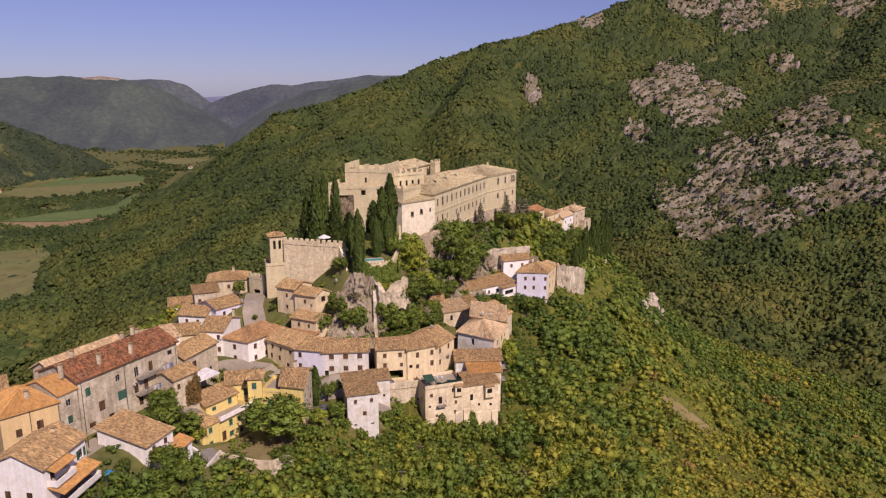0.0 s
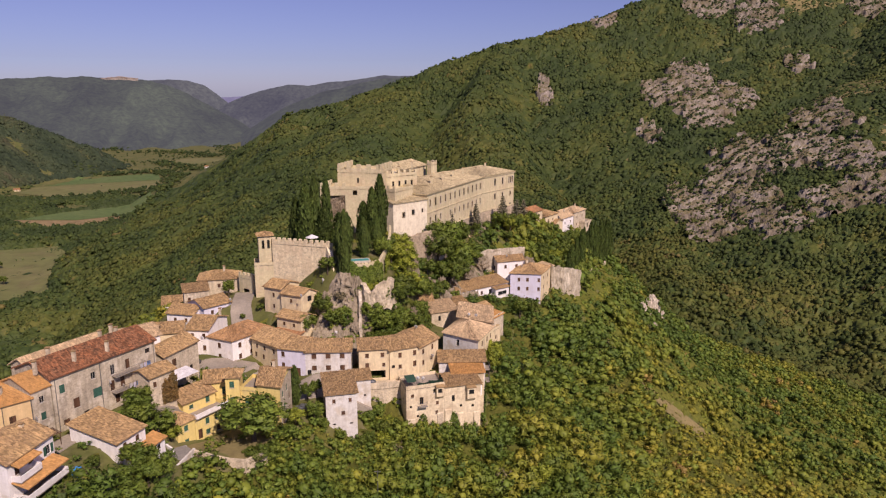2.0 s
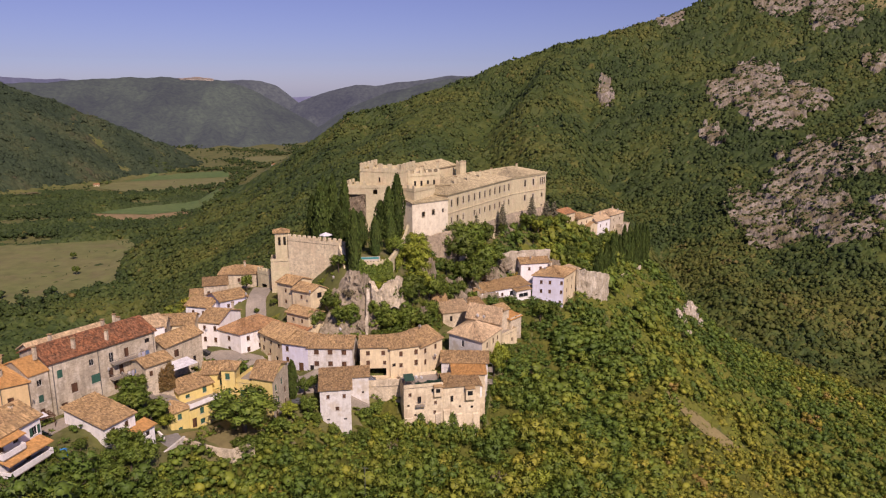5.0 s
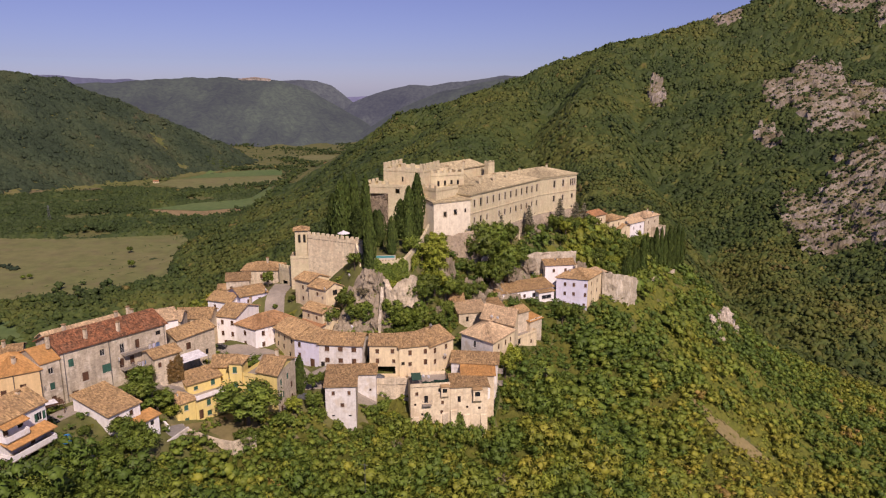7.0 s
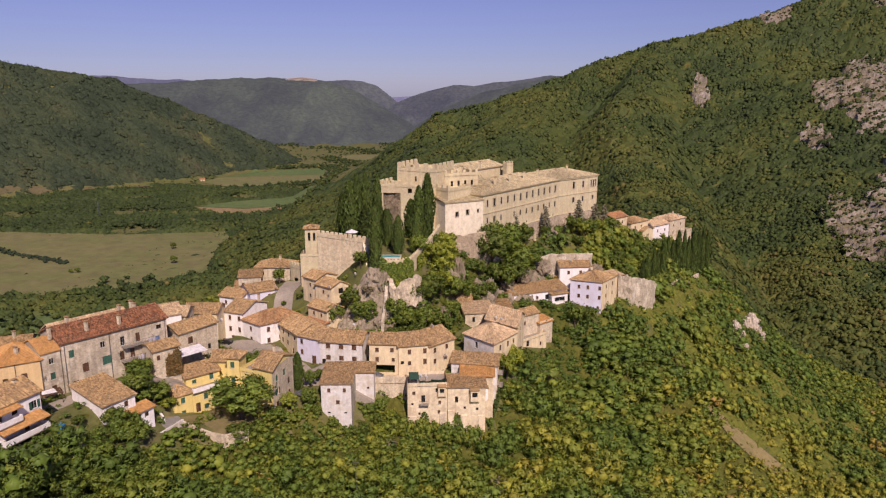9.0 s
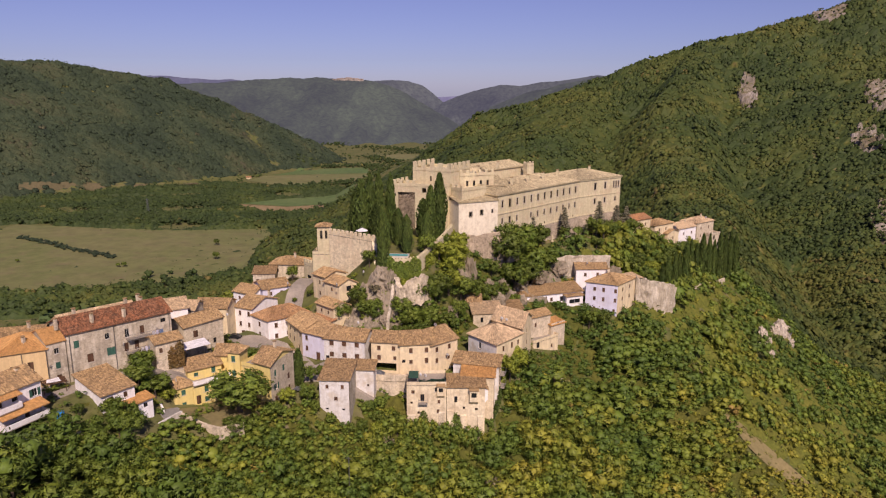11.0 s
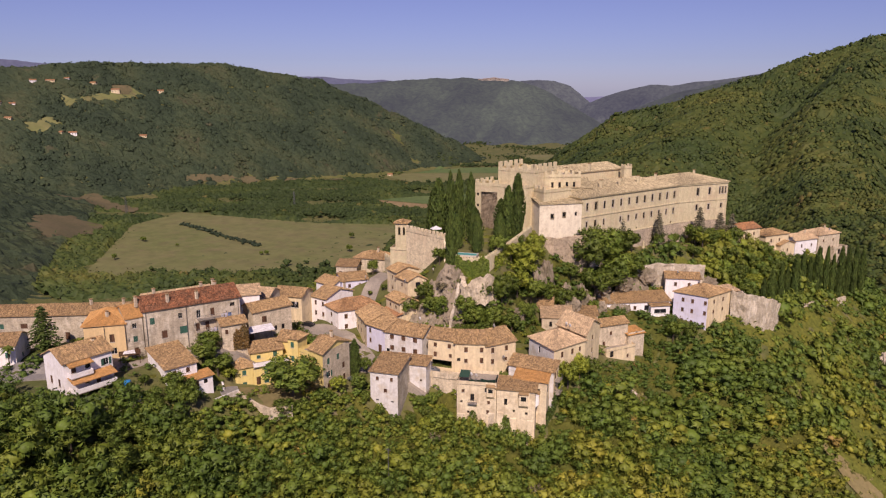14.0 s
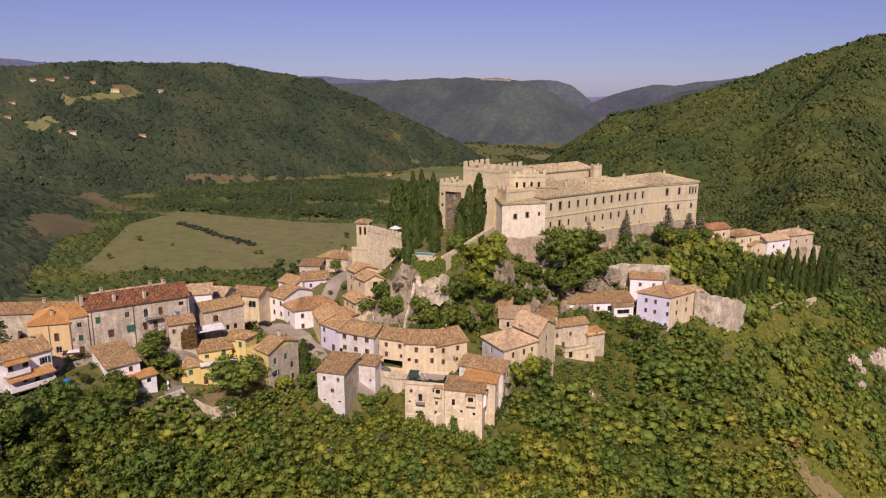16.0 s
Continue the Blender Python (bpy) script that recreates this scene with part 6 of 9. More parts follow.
def canopy(name, box, cell, gap, tall, allowed, m, label, leaf=0.0, share=0.0, seed=1):
    """A closed roof of crowns: a fine sheet that swells over each crown, with loose leaf clumps on it.
    allowed(x, y) gives 0 to 1, by which crowns shrink and, at 0, are missing."""
    r = np.random.default_rng(seed)
    x0, x1, y0, y1 = box
    nx, ny = int((x1 - x0) / cell), int((y1 - y0) / cell)
    X, Y = np.meshgrid(x0 + np.arange(nx) * cell, y0 + np.arange(ny) * cell)
    X, Y = X + r.uniform(-0.35, 0.35, X.shape) * cell, Y + r.uniform(-0.35, 0.35, Y.shape) * cell
    kx, ky = int((x1 - x0) / gap) + 5, int((y1 - y0) / gap) + 5
    I, J = np.meshgrid(np.arange(kx), np.arange(ky))
    CX = x0 + (I - 2 + r.uniform(-0.1, 1.1, I.shape)) * gap
    CY = y0 + (J - 2 + r.uniform(-0.1, 1.1, I.shape)) * gap
    ok = allowed(CX.ravel(), CY.ravel()).reshape(CX.shape)
    big = r.uniform(0.45, 1.2, CX.shape)
    top = np.where(ok > 0, tall * big * ok * r.uniform(0.85, 1.15, CX.shape), -tall)
    rad = gap * (0.34 + 0.42 * big)
    sp = species_at(CX, CY)
    H, S = np.full(X.shape, -2.0 * tall), np.zeros(X.shape)
    ci, cj = ((X - x0) / gap).astype(int) + 2, ((Y - y0) / gap).astype(int) + 2
    for dj in (-1, 0, 1):
        for di in (-1, 0, 1):
            a, b = np.clip(cj + dj, 0, ky - 1), np.clip(ci + di, 0, kx - 1)
            q = ((X - CX[b * 0 + a, b]) ** 2 + (Y - CY[a, b]) ** 2) / rad[a, b] ** 2
            h = top[a, b] * (0.15 + 0.85 * np.sqrt(np.clip(1.0 - 0.85 * q, 0, 1)))
            h = np.where(top[a, b] < 0, -tall * 0.6, h)
            win = h > H
            H, S = np.where(win, h, H), np.where(win, sp[a, b], S)
    inside = allowed(X.ravel(), Y.ravel()).reshape(X.shape) > 0
    H = np.where(inside, H, np.minimum(H, -0.5)) + r.normal(0, 0.24 * cell, X.shape)
    Z = ground(X, Y) + H
    i = np.arange(nx * ny).reshape(ny, nx)
    F = np.stack([i[:-1, :-1], i[:-1, 1:], i[1:, 1:], i[1:, :-1]], -1).reshape(-1, 4)
    F = F[(H.ravel()[F] > -0.4).any(1)]
    used = np.zeros(nx * ny, bool)
    used[F.ravel()] = True
    to = np.cumsum(used) - 1
    V, F, SV = np.stack([X, Y, Z], -1).reshape(-1, 3)[used], to[F], S.ravel()[used]
    SV = np.clip(SV + r.normal(0, 0.07, len(SV)), 0, 1)
    F = np.concatenate([F[:, [0, 1, 2]], F[:, [0, 2, 3]]])
    if share:
        w = np.nonzero(H.ravel()[used] > 0.25)[0]
        w = r.choice(w, int(len(w) * share))
        n = r.normal(0, 0.7, (len(w), 3)) + np.array([0, -0.2, 0.9])
        n /= np.linalg.norm(n, axis=1)[:, None]
        t = np.cross(n, r.normal(0, 1, (len(w), 3)))
        t /= np.linalg.norm(t, axis=1)[:, None]
        b = np.cross(n, t)
        s = (leaf * r.uniform(0.5, 1.4, len(w)))[:, None]
        p = V[w] + r.normal(0, cell * 0.5, (len(w), 3))
        p[:, 2] = V[w, 2] + s[:, 0] * r.uniform(-0.6, 1.8, len(w))
        P = np.stack([p - t * s, p - b * s * 0.75, p + t * s * 0.9 + b * s * 0.5], 1).reshape(-1, 3)
        F = np.concatenate([F, np.arange(len(w) * 3).reshape(-1, 3) + len(V)])
        SV = np.concatenate([SV, np.repeat(np.clip(SV[w] + r.normal(0, 0.10, len(w)), 0, 1), 3)])
        V = np.concatenate([V, P])
    me = mesh_np(name, V, F)
    me.attributes.new("species", "FLOAT", "POINT").data.foreach_set("value", SV.astype(np.float32))
    return tagged(part(name, me, m), label, "woods", kind="stuff")


def village(x, y):
    """The level ground that the houses and lanes take up."""
    top = ((crest(x, y, SPUR, 0.6, 99, 0.6) > 152) & (y > 92)) | ((crest(x, y, STREET, 0.7, 99, 0.6) > 144) & (x < 10)) | (crest(x, y, YARD, 0.9, 99, 0.6) > 145.5) | ((crest(x, y, CHURCH, 0.7, 200, 0.4) > 150) & (x < -42) & (y < 214)) | (crest(x, y, WEST_YARD, 0.8, 40, 0.6) > 151)
    return top & ~((x > -24) & (x < 4) & (y > 143) & (y < 166))


# stretches where the growth stays low: x, y, reach
LOWS = [(25, 219, 11), (30, 232, 8), (40, 251, 6), (52, 268, 5), (57, 276, 5), (63, 285, 5), (67, 293, 5), (71, 302, 5), (76, 313, 5), (81, 325, 5), (87, 338, 5), (20, 205, 5), (-22, 148, 6), (-14, 152, 6), (0, 160, 4), (9, 164, 3.2), (-74, 92, 11), (-66, 87, 9), (-82, 97, 9), (-41, 120, 8), (21, 241, 8), (27, 247, 7), (33, 250, 6), (-34, 122, 7), (-46, 114, 6)]


def low(x, y):
    f = np.ones(x.shape)
    for cx, cy, reach in LOWS:
        f = np.minimum(f, np.clip(np.hypot(x - cx, y - cy) / reach - 0.30, 0.3 if cx < -30 and cy > 110 else 0.5, 1))
    rock = crest(x, y, ROCCA, 1.5, 14, 0.75)
    return np.where((rock > 148) & (y < 330) & (x < 28), np.minimum(f, 0.45), f)


# bare ground on the slope: x, y, half width, half depth
CLEAR = [(93, 252, 12, 4.5), (101, 254, 6, 4), (95, 318, 4.5, 6), (98, 310, 3, 5), (104, 338, 6, 7), (92, 305, 3, 3), (70, 262, 4, 5), (27, 217, 4, 3)]


def cleared(x, y):
    out = np.zeros(x.shape, bool)
    for cx, cy, rx, ry in CLEAR:
        out |= ((x - cx) / rx) ** 2 + ((y - cy) / ry) ** 2 + 0.8 * np.sin(x * 1.3 + y * 0.4) * np.sin(y * 1.1 - x * 0.3) < 1
    return out


def open_side(x, y):
    """The foot of the slope, where a plain wood stands."""
    return y < 62 + 0.62 * np.maximum(0, x + 60)


def near_slope(x, y):
    d, b = np.hypot(x - 40, y - 10), built_clear(x, y)
    ok = (d > 70) & (d <= 250) & (b > 0.8) & ~blocked(x, y) & (x < 0.75 * y + 70) & ~village(x, y) & ~cleared(x, y) & ~open_side(x, y)
    edge = np.where((x < -14) & (y > 84), np.clip(0.20 + b / 19, 0, 0.9), np.clip(0.34 + b / 13, 0, 1))
    return np.where(ok, edge * low(x, y), 0)


def middle_slope(x, y):
    d, b = np.hypot(x - 40, y - 10), built_clear(x, y)
    ok = (d > 245) & (d <= 435) & (b > 0.8) & ~blocked(x, y) & (x < 0.72 * y + 40) & ~village(x, y) & ~cleared(x, y)
    return np.where(ok, np.clip(0.34 + b / 13, 0, 1) * low(x, y), 0)


# woods on the near slope: undergrowth with trees and shrubs standing in it
def dry_side(x, y):
    """1 on the open slope, where only shrubs grow, 0 in the full wood."""
    return np.clip((x - 52 - 0.12 * (y - 180)) / 40, 0, 1)


canopy("near_woods", (-100, 205, 40, 262), 1.8, 3.6, 1.1, near_slope, m_under, "green and yellowing undergrowth on the slope", 0.42, 2.2, 5)
x, y = grid_points(-100, 205, 40, 262, 3.4)
ok, b, dry = near_slope(x, y), built_clear(x, y), dry_side(x, y)
keep = (ok > 0) & (b > 1.5) & (x < y - 92) & (rng.random(x.shape) < 0.94 - 0.16 * dry)
x, y, ok, dry = x[keep], y[keep], ok[keep], dry[keep]
size = (0.25 + 0.75 * ok) * rng.choice([0.55, 0.75, 1.0, 1.3], len(x), p=[0.28, 0.32, 0.26, 0.14]) * rng.uniform(0.85, 1.2, len(x)) * (1 - 0.30 * dry)
large = (size > 0.6) & (np.hypot(x - 40, y - 10) < 178)
size = np.where(large, size * 1.12, size)
strew("slope_trees", LEAFY, x[large], y[large], 4.4 * size[large], 7.6 * size[large], m_woods_near, "broadleaf trees standing out of the thicket", 0.34)
strew("slope_shrubs", MIDDLE, x[~large], y[~large], 4.9 * size[~large], 6.8 * size[~large], m_woods_near, "green and yellowing shrubs between the trees", 0.24)
# low scrub on the banks round the houses
x, y = grid_points(-90, 75, 85, 300, 2.5)
b = built_clear(x, y)
z = ground(x, y)
bank = (crest(x, y, STREET, 0.9, 72, 0.36) < 144.5) & (crest(x, y, SPUR, 1.5, 6, 0.56) < 149) & (crest(x, y, YARD, 0.9, 60, 0.6) < 144.5) & (crest(x, y, CHURCH, 0.7, 200, 0.4) < 147)
cliff = (crest(x, y, ROCCA, 1.5, 14, 0.75) > 150) & (crest(x, y, ROCCA, 1.5, 14, 0.75) < 169) & (x > -48) & (y > 184) & (y < 250)
keep = (b > 0.7) & ((b < 9) & bank | cliff | (b < 14) & (y > 143) & (x > -24) & (x < 4) & (y < 166)) & (rng.random(x.shape) < 0.75) & (z > 110)
x, y = x[keep], y[keep]
size = rng.uniform(0.5, 1.2, len(x))
strew("scrub", SMALL, x, y, 1.7 * size, 2.6 * size, m_woods_near, "low green scrub on the banks below the houses", 0.4)
# shrubs against the tall walls over the drop
u = rng.uniform(0, 1, 46)
x, y = -4.6 + 20.0 * u, 163.6 + 6.6 * u - rng.uniform(0.5, 2.8, 46)
size = rng.uniform(0.6, 1.3, 46)
strew("wall_shrubs", MIDDLE, x, y, 1.5 * size, 4.6 * size, m_woods_near, "green shrubs at the foot of the stone houses", 0.5)
# woods beyond
canopy("middle_woods", (-260, 330, 60, 450), 2.6, 4.8, 1.3, middle_slope, m_under, "green undergrowth of the wood below the castle", 0.60, 1.2, 6)
x, y = grid_points(-260, 330, 60, 450, 4.0)
ok, dry = middle_slope(x, y), dry_side(x, y)
keep = (ok > 0.25) & (x > 14) & (x < 0.95 * y - 45) & (rng.random(x.shape) < 0.95 - 0.15 * dry)
x, y, ok, dry = x[keep], y[keep], ok[keep], dry[keep]
size = ok * rng.choice([0.65, 0.85, 1.1, 1.4], len(x), p=[0.25, 0.35, 0.27, 0.13]) * rng.uniform(0.85, 1.15, len(x)) * (1 - 0.22 * dry)
large = size > 0.8
strew("hillside_trees", MIDDLE, x[large], y[large], 4.5 * size[large], 7.8 * size[large], m_woods_near, "round green broadleaf trees on the steep hillside", 0.28, 0.0, 0.4)
strew("hillside_shrubs", SMALL, x[~large], y[~large], 4.3 * size[~large], 6.6 * size[~large], m_woods_near, "green shrubs on the steep hillside", 0.2, 0.0, 0.5)


def under_path(x, y):
    d = np.hypot(x - 40, y - 10)
    return np.where((d <= 76) | (y < 42) | open_side(x, y), 1.0, 0) * (built_clear(x, y) > 6) * ~village(x, y)


canopy("slope_woods", (-150, 230, -90, 206), 2.2, 6.0, 6.5, under_path, m_woods_near, "green wood below the open side of the hill", 0.9, 0.6, 12)

# shrubs in the gardens between the houses
x, y = grid_points(-68, -26, 92, 150, 2.1)
b = built_clear(x, y)
keep = (b > 0.9) & (b < 7) & village(x, y) & (rng.random(x.shape) < 0.42) & ~((x < -50) & (y > 108) & (x + y * 0.52 < 8.0) & (x + y * 0.52 > 1.0))
x, y = x[keep], y[keep]
size = rng.uniform(0.45, 1.1, len(x))
strew("garden_shrubs", SMALL, x, y, 1.35 * size, 1.9 * size, m_woods_near, "low garden shrubs between the houses", 0.4)

# scrub on the bank below the garden walls
x, y = grid_points(-56, -10, 100, 150, 2.1)
b = built_clear(x, y)
keep = (b > 1.2) & (b < 24) & (ground(x, y) < 148.4) & ((y < 119.0) | (x > -43.5)) & ~((x < -30.5) & (y > 126.5)) & ~((x < -22) & (y > 147)) & (rng.random(x.shape) < 0.85)
x, y, b = x[keep], y[keep], b[keep]
size = rng.uniform(0.55, 1.25, len(x)) * np.clip(0.7 + b / 16, 0.7, 1.5)
strew("bank_shrubs", SMALL, x, y, 1.7 * size, 2.9 * size, m_woods_near, "low green and brownish scrub below the garden walls", 0.35)

# ---- rock faces on the mountain ----
# x, y, half width, half depth
CRAGS = [(264, 778, 24, 46), (268, 718, 22, 20), (309, 799, 25, 46), (348, 846, 27, 58), (316, 731, 23, 42), (396, 830, 26, 50), (453, 891, 28, 46), (430, 780, 29, 43), (385, 702, 30, 24), (425, 699, 20, 35), (323, 684, 22, 18),
         (300, 1070, 20, 38), (352, 1093, 31, 54), (342, 998, 33, 42), (397, 1038, 25, 42), (263, 971, 13, 28), (510, 1098, 16, 20), (433, 1274, 40, 28), (494, 1222, 34, 32), (254, 1284, 22, 16), (138, 1122, 11, 28), (668, 1200, 30, 30)]
BARE = [(520, 960, 46, 50), (575, 1240, 62, 26), (94, 252, 15, 5.5), (27, 217, 5, 4), (500, 800, 26, 40), (70, 262, 4, 5)]


def rugged(x, y, s):
    """Ridged noise between 0 and 1."""
    a = np.abs(np.sin(x / (5.1 * s) + 1.7 * np.sin(y / (7.3 * s)))) * np.abs(np.sin(y / (6.1 * s) + 1.3 * np.sin(x / (4.7 * s))))
    b = np.abs(np.sin(x / (2.3 * s) - y / (1.9 * s))) * np.abs(np.sin(x / (1.7 * s) + y / (2.9 * s)))
    return 0.65 * (1 - a) + 0.35 * (1 - b)


def rock_lift(X, Y, cx, cy, rx, ry):
    """How far a rock face stands out of the ground: stepped bands that face downhill, split by upright cracks."""
    U, W = (X - cx) / (rx * 1.2), (Y - cy) / (ry * 1.2)
    edge = U * U + W * W + 0.5 * np.sin(U * 5 + cx) * np.sin(W * 4 + cy) + 0.4 * np.sin(U * 11 + cy) * np.sin(W * 13 + cx)
    body = np.clip(1.1 - edge, -0.8, 0.40) / 0.40
    crack = np.abs(np.sin(X / 5.3 + 1.1 * np.sin(Y / 9.1) + cx)) ** 0.5 * 1.6 + np.abs(np.sin(X / 2.3 + 0.8 * np.sin(Y / 5.0))) ** 0.6 * 0.6
    buttress = 8.0 * np.sin(X / 14.3 + cy) + 4.5 * np.sin(X / 7.1 + Y / 19.0)
    step = ((Y + buttress - crack) / 27.0 + 0.13 * np.sin(X / 23.0)) % 1.0
    band = np.where(step < 0.42, step / 0.42, (1 - step) / 0.58)
    step2 = ((Y + 0.6 * buttress - 1.2 * crack) / 8.3 + 0.2 * np.sin(X / 8.0)) % 1.0
    small = np.where(step2 < 0.40, step2 / 0.40, (1 - step2) / 0.60)
    return np.where(body > 0, np.minimum(body, 1) * (0.4 + 7.0 * band + 1.9 * small + 1.8 * rugged(X, Y, 0.9) - 0.3 * crack), body * 6)


def crag(cx, cy, rx, ry):
    nu, nw = int(np.clip(rx * 2.4 / 1.3, 16, 70)), int(np.clip(ry * 2.4 / 1.2, 16, 100))
    U, W = np.meshgrid(np.linspace(-1, 1, nu), np.linspace(-1, 1, nw))
    X, Y = cx + U * rx * 1.2 + rng_rock.normal(0, 0.3, U.shape), cy + W * ry * 1.2 + rng_rock.normal(0, 0.3, U.shape)
    Z = ground(X, Y) + rock_lift(X, Y, cx, cy, rx, ry) + rng_rock.normal(0, 0.20, U.shape)
    i = np.arange(nu * nw).reshape(nw, nu)
    F = np.stack([i[:-1, :-1], i[:-1, 1:], i[1:, 1:], i[1:, :-1]], -1).reshape(-1, 4)
    ob = part("crag", mesh_np("crag", np.stack([X, Y, Z], -1).reshape(-1, 3), F), m_crag)
    return tagged(ob, "grey limestone crag breaking through the wood", "rock", "mountain crags")


rng_rock = np.random.default_rng(3)
for c in CRAGS:
    crag(*c)
for cx, cy, rx, ry in BARE:
    ang = np.linspace(0, math.tau, 18)[:-1]
    patch("bare_slope", [(cx + rx * math.cos(a) * (1 + 0.25 * math.sin(3 * a + cx)), cy + ry * math.sin(a) * (1 + 0.2 * math.cos(2 * a))) for a in ang], m_dry_grass, "dry grass slope between the trees", 0.6)


def on_rock(x, y, grow=1.0):
    out = np.zeros(x.shape, bool)
    for cx, cy, rx, ry, *_ in CRAGS + BARE:
        out |= ((x - cx) / rx) ** 2 + ((y - cy) / ry) ** 2 < grow
    return out


# dry tufts on the bare patches of the near slope
x, y = np.concatenate([cx + rx * 1.1 * rng.normal(0, 0.55, 70) for cx, cy, rx, ry in BARE if cy < 300]), np.concatenate([cy + ry * 1.1 * rng.normal(0, 0.55, 70) for cx, cy, rx, ry in BARE if cy < 300])
size = rng.uniform(0.4, 1.3, len(x))
strew("dry_tufts", TINY, x, y, 0.95 * size, 1.3 * size, m_tuft, "dry tufts and low scrub on the bare slope", 0.3)
# woods of the mountain and of the flank below the castle
def stony(x, y, share):
    """Thins the wood where rock or dry grass shows."""
    n = 0.5 + 0.5 * np.sin(x / 4.1 + 2 * np.sin(y / 6.1)) * np.sin(y / 5.7 + 1.5 * np.sin(x / 7.3))
    n = n + 0.14 * np.clip((x - 360) / 60, 0, 1)
    gully = np.abs(x - 332 - 0.38 * (y - 705)) < 8 + 3 * np.sin(y / 9)
    return np.where(on_rock(x, y) & ~gully, np.where(n > share + 0.22, 0.5, 0), np.where(on_rock(x, y, 1.5), 0.75, 1))


def on_ledge(x, y):
    """How far the rock lifts what grows on it."""
    raised = np.zeros(len(x))
    for c in CRAGS:
        raised = np.maximum(raised, np.where(((x - c[0]) / c[2]) ** 2 + ((y - c[1]) / c[3]) ** 2 < 1.6, rock_lift(x, y, *c), 0))
    return raised


def lower_slope(x, y):
    d = np.hypot(x - 40, y - 10)
    ok = (d > 428) & (d <= 860) & ~blocked(x, y) & (x < 0.70 * y + 30) & ~((x > 205) & (x < 300) & (y > 345) & (y < 405)) & (ground(x, y) > 2.5)
    return np.where(ok, stony(x, y, 0.40), 0)


def upper_slope(x, y):
    d = np.hypot(x - 40, y - 10)
    ok = (d > 850) & ~blocked(x, y) & (x < 0.70 * y + 30) & (ground(x, y) > 3) & (x > -0.62 * y - 10) & (y < 1310 + 0.12 * x)
    return np.where(ok, stony(x, y, 0.40), 0)


def valley_side(x, y):
    ok = (ground(x, y) > 4) & (y > 0.33 * -x - 60) & (y < -1.02 * x + 1100) & (crest(x, y, FLANK, 0.5, 150, 0.36) < 3) & ~inside(x, y, OPEN_SIDE, 6.0)
    return np.where(ok, 1.0, 0)


def hollow(x, y):
    """The dip behind the castle hill."""
    return (x > -60) & (x < 70) & (y < 600) | (x > -140) & (x < 20) & (y < 700) | (x < 40) & (y < 480)


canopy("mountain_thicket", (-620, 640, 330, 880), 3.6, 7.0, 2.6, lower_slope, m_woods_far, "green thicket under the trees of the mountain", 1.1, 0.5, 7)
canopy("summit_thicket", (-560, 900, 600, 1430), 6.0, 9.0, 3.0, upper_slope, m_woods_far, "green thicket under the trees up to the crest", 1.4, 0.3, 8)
x, y = grid_points(-620, 640, 330, 880, 6.6)
ok = lower_slope(x, y)
keep = (ok > 0) & ~hollow(x, y) & (x < 0.5 * y + 135)
x, y, ok = x[keep], y[keep], ok[keep]
size = ok * rng.choice([0.7, 0.9, 1.15, 1.4], len(x), p=[0.25, 0.35, 0.27, 0.13]) * rng.uniform(0.85, 1.15, len(x))
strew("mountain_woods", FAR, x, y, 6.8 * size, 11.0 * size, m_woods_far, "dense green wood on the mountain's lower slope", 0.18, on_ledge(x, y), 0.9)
x, y = grid_points(-560, 900, 600, 1430, 8.2)
ok = upper_slope(x, y)
keep = (ok > 0) & (x < 0.6 * y + 90) & (y < np.interp(x, [p[0] for p in MOUNT], [p[1] for p in MOUNT]) + 14)
x, y, ok = x[keep], y[keep], ok[keep]
size = ok * rng.choice([0.75, 0.95, 1.2, 1.5], len(x), p=[0.27, 0.35, 0.26, 0.12]) * rng.uniform(0.85, 1.15, len(x))
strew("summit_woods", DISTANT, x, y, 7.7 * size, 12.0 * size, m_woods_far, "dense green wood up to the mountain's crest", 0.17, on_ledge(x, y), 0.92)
# bushes on the ledges of the rock faces
x, y = grid_points(220, 700, 660, 1330, 4.6)
n = 0.5 + 0.35 * np.sin(x / 13 + 1.6 * np.sin(y / 17)) + 0.3 * np.sin(y / 11 - x / 29)
keep = on_rock(x, y, 1.3) & (rng.random(x.shape) < 0.46 + 0.60 * n * n)
x, y = x[keep], y[keep]
size = rng.uniform(0.45, 1.3, len(x))
strew("ledge_bushes", TINY, x, y, 2.6 * size, 4.4 * size, m_woods_far, "dark bushes on the ledges of the rock faces", 0.25, on_ledge(x, y))
canopy("valley_side_woods", (-2000, -600, 250, 2050), 6.4, 13.0, 6.0, valley_side, m_woods_hazed, "dark green wood on the hills across the valley", 2.4, 0.3, 9)


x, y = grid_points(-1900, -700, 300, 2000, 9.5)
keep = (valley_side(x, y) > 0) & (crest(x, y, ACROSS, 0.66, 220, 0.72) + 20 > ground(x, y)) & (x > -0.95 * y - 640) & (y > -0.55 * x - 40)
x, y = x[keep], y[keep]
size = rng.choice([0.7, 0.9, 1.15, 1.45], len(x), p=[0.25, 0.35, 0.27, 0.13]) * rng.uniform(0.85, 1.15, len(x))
strew("hillside_crowns", TINY, x, y, 6.6 * size, 10.5 * size, m_woods_hazed, "dark green crowns of the woods across the valley", 0.30, 0.0, 0.9)


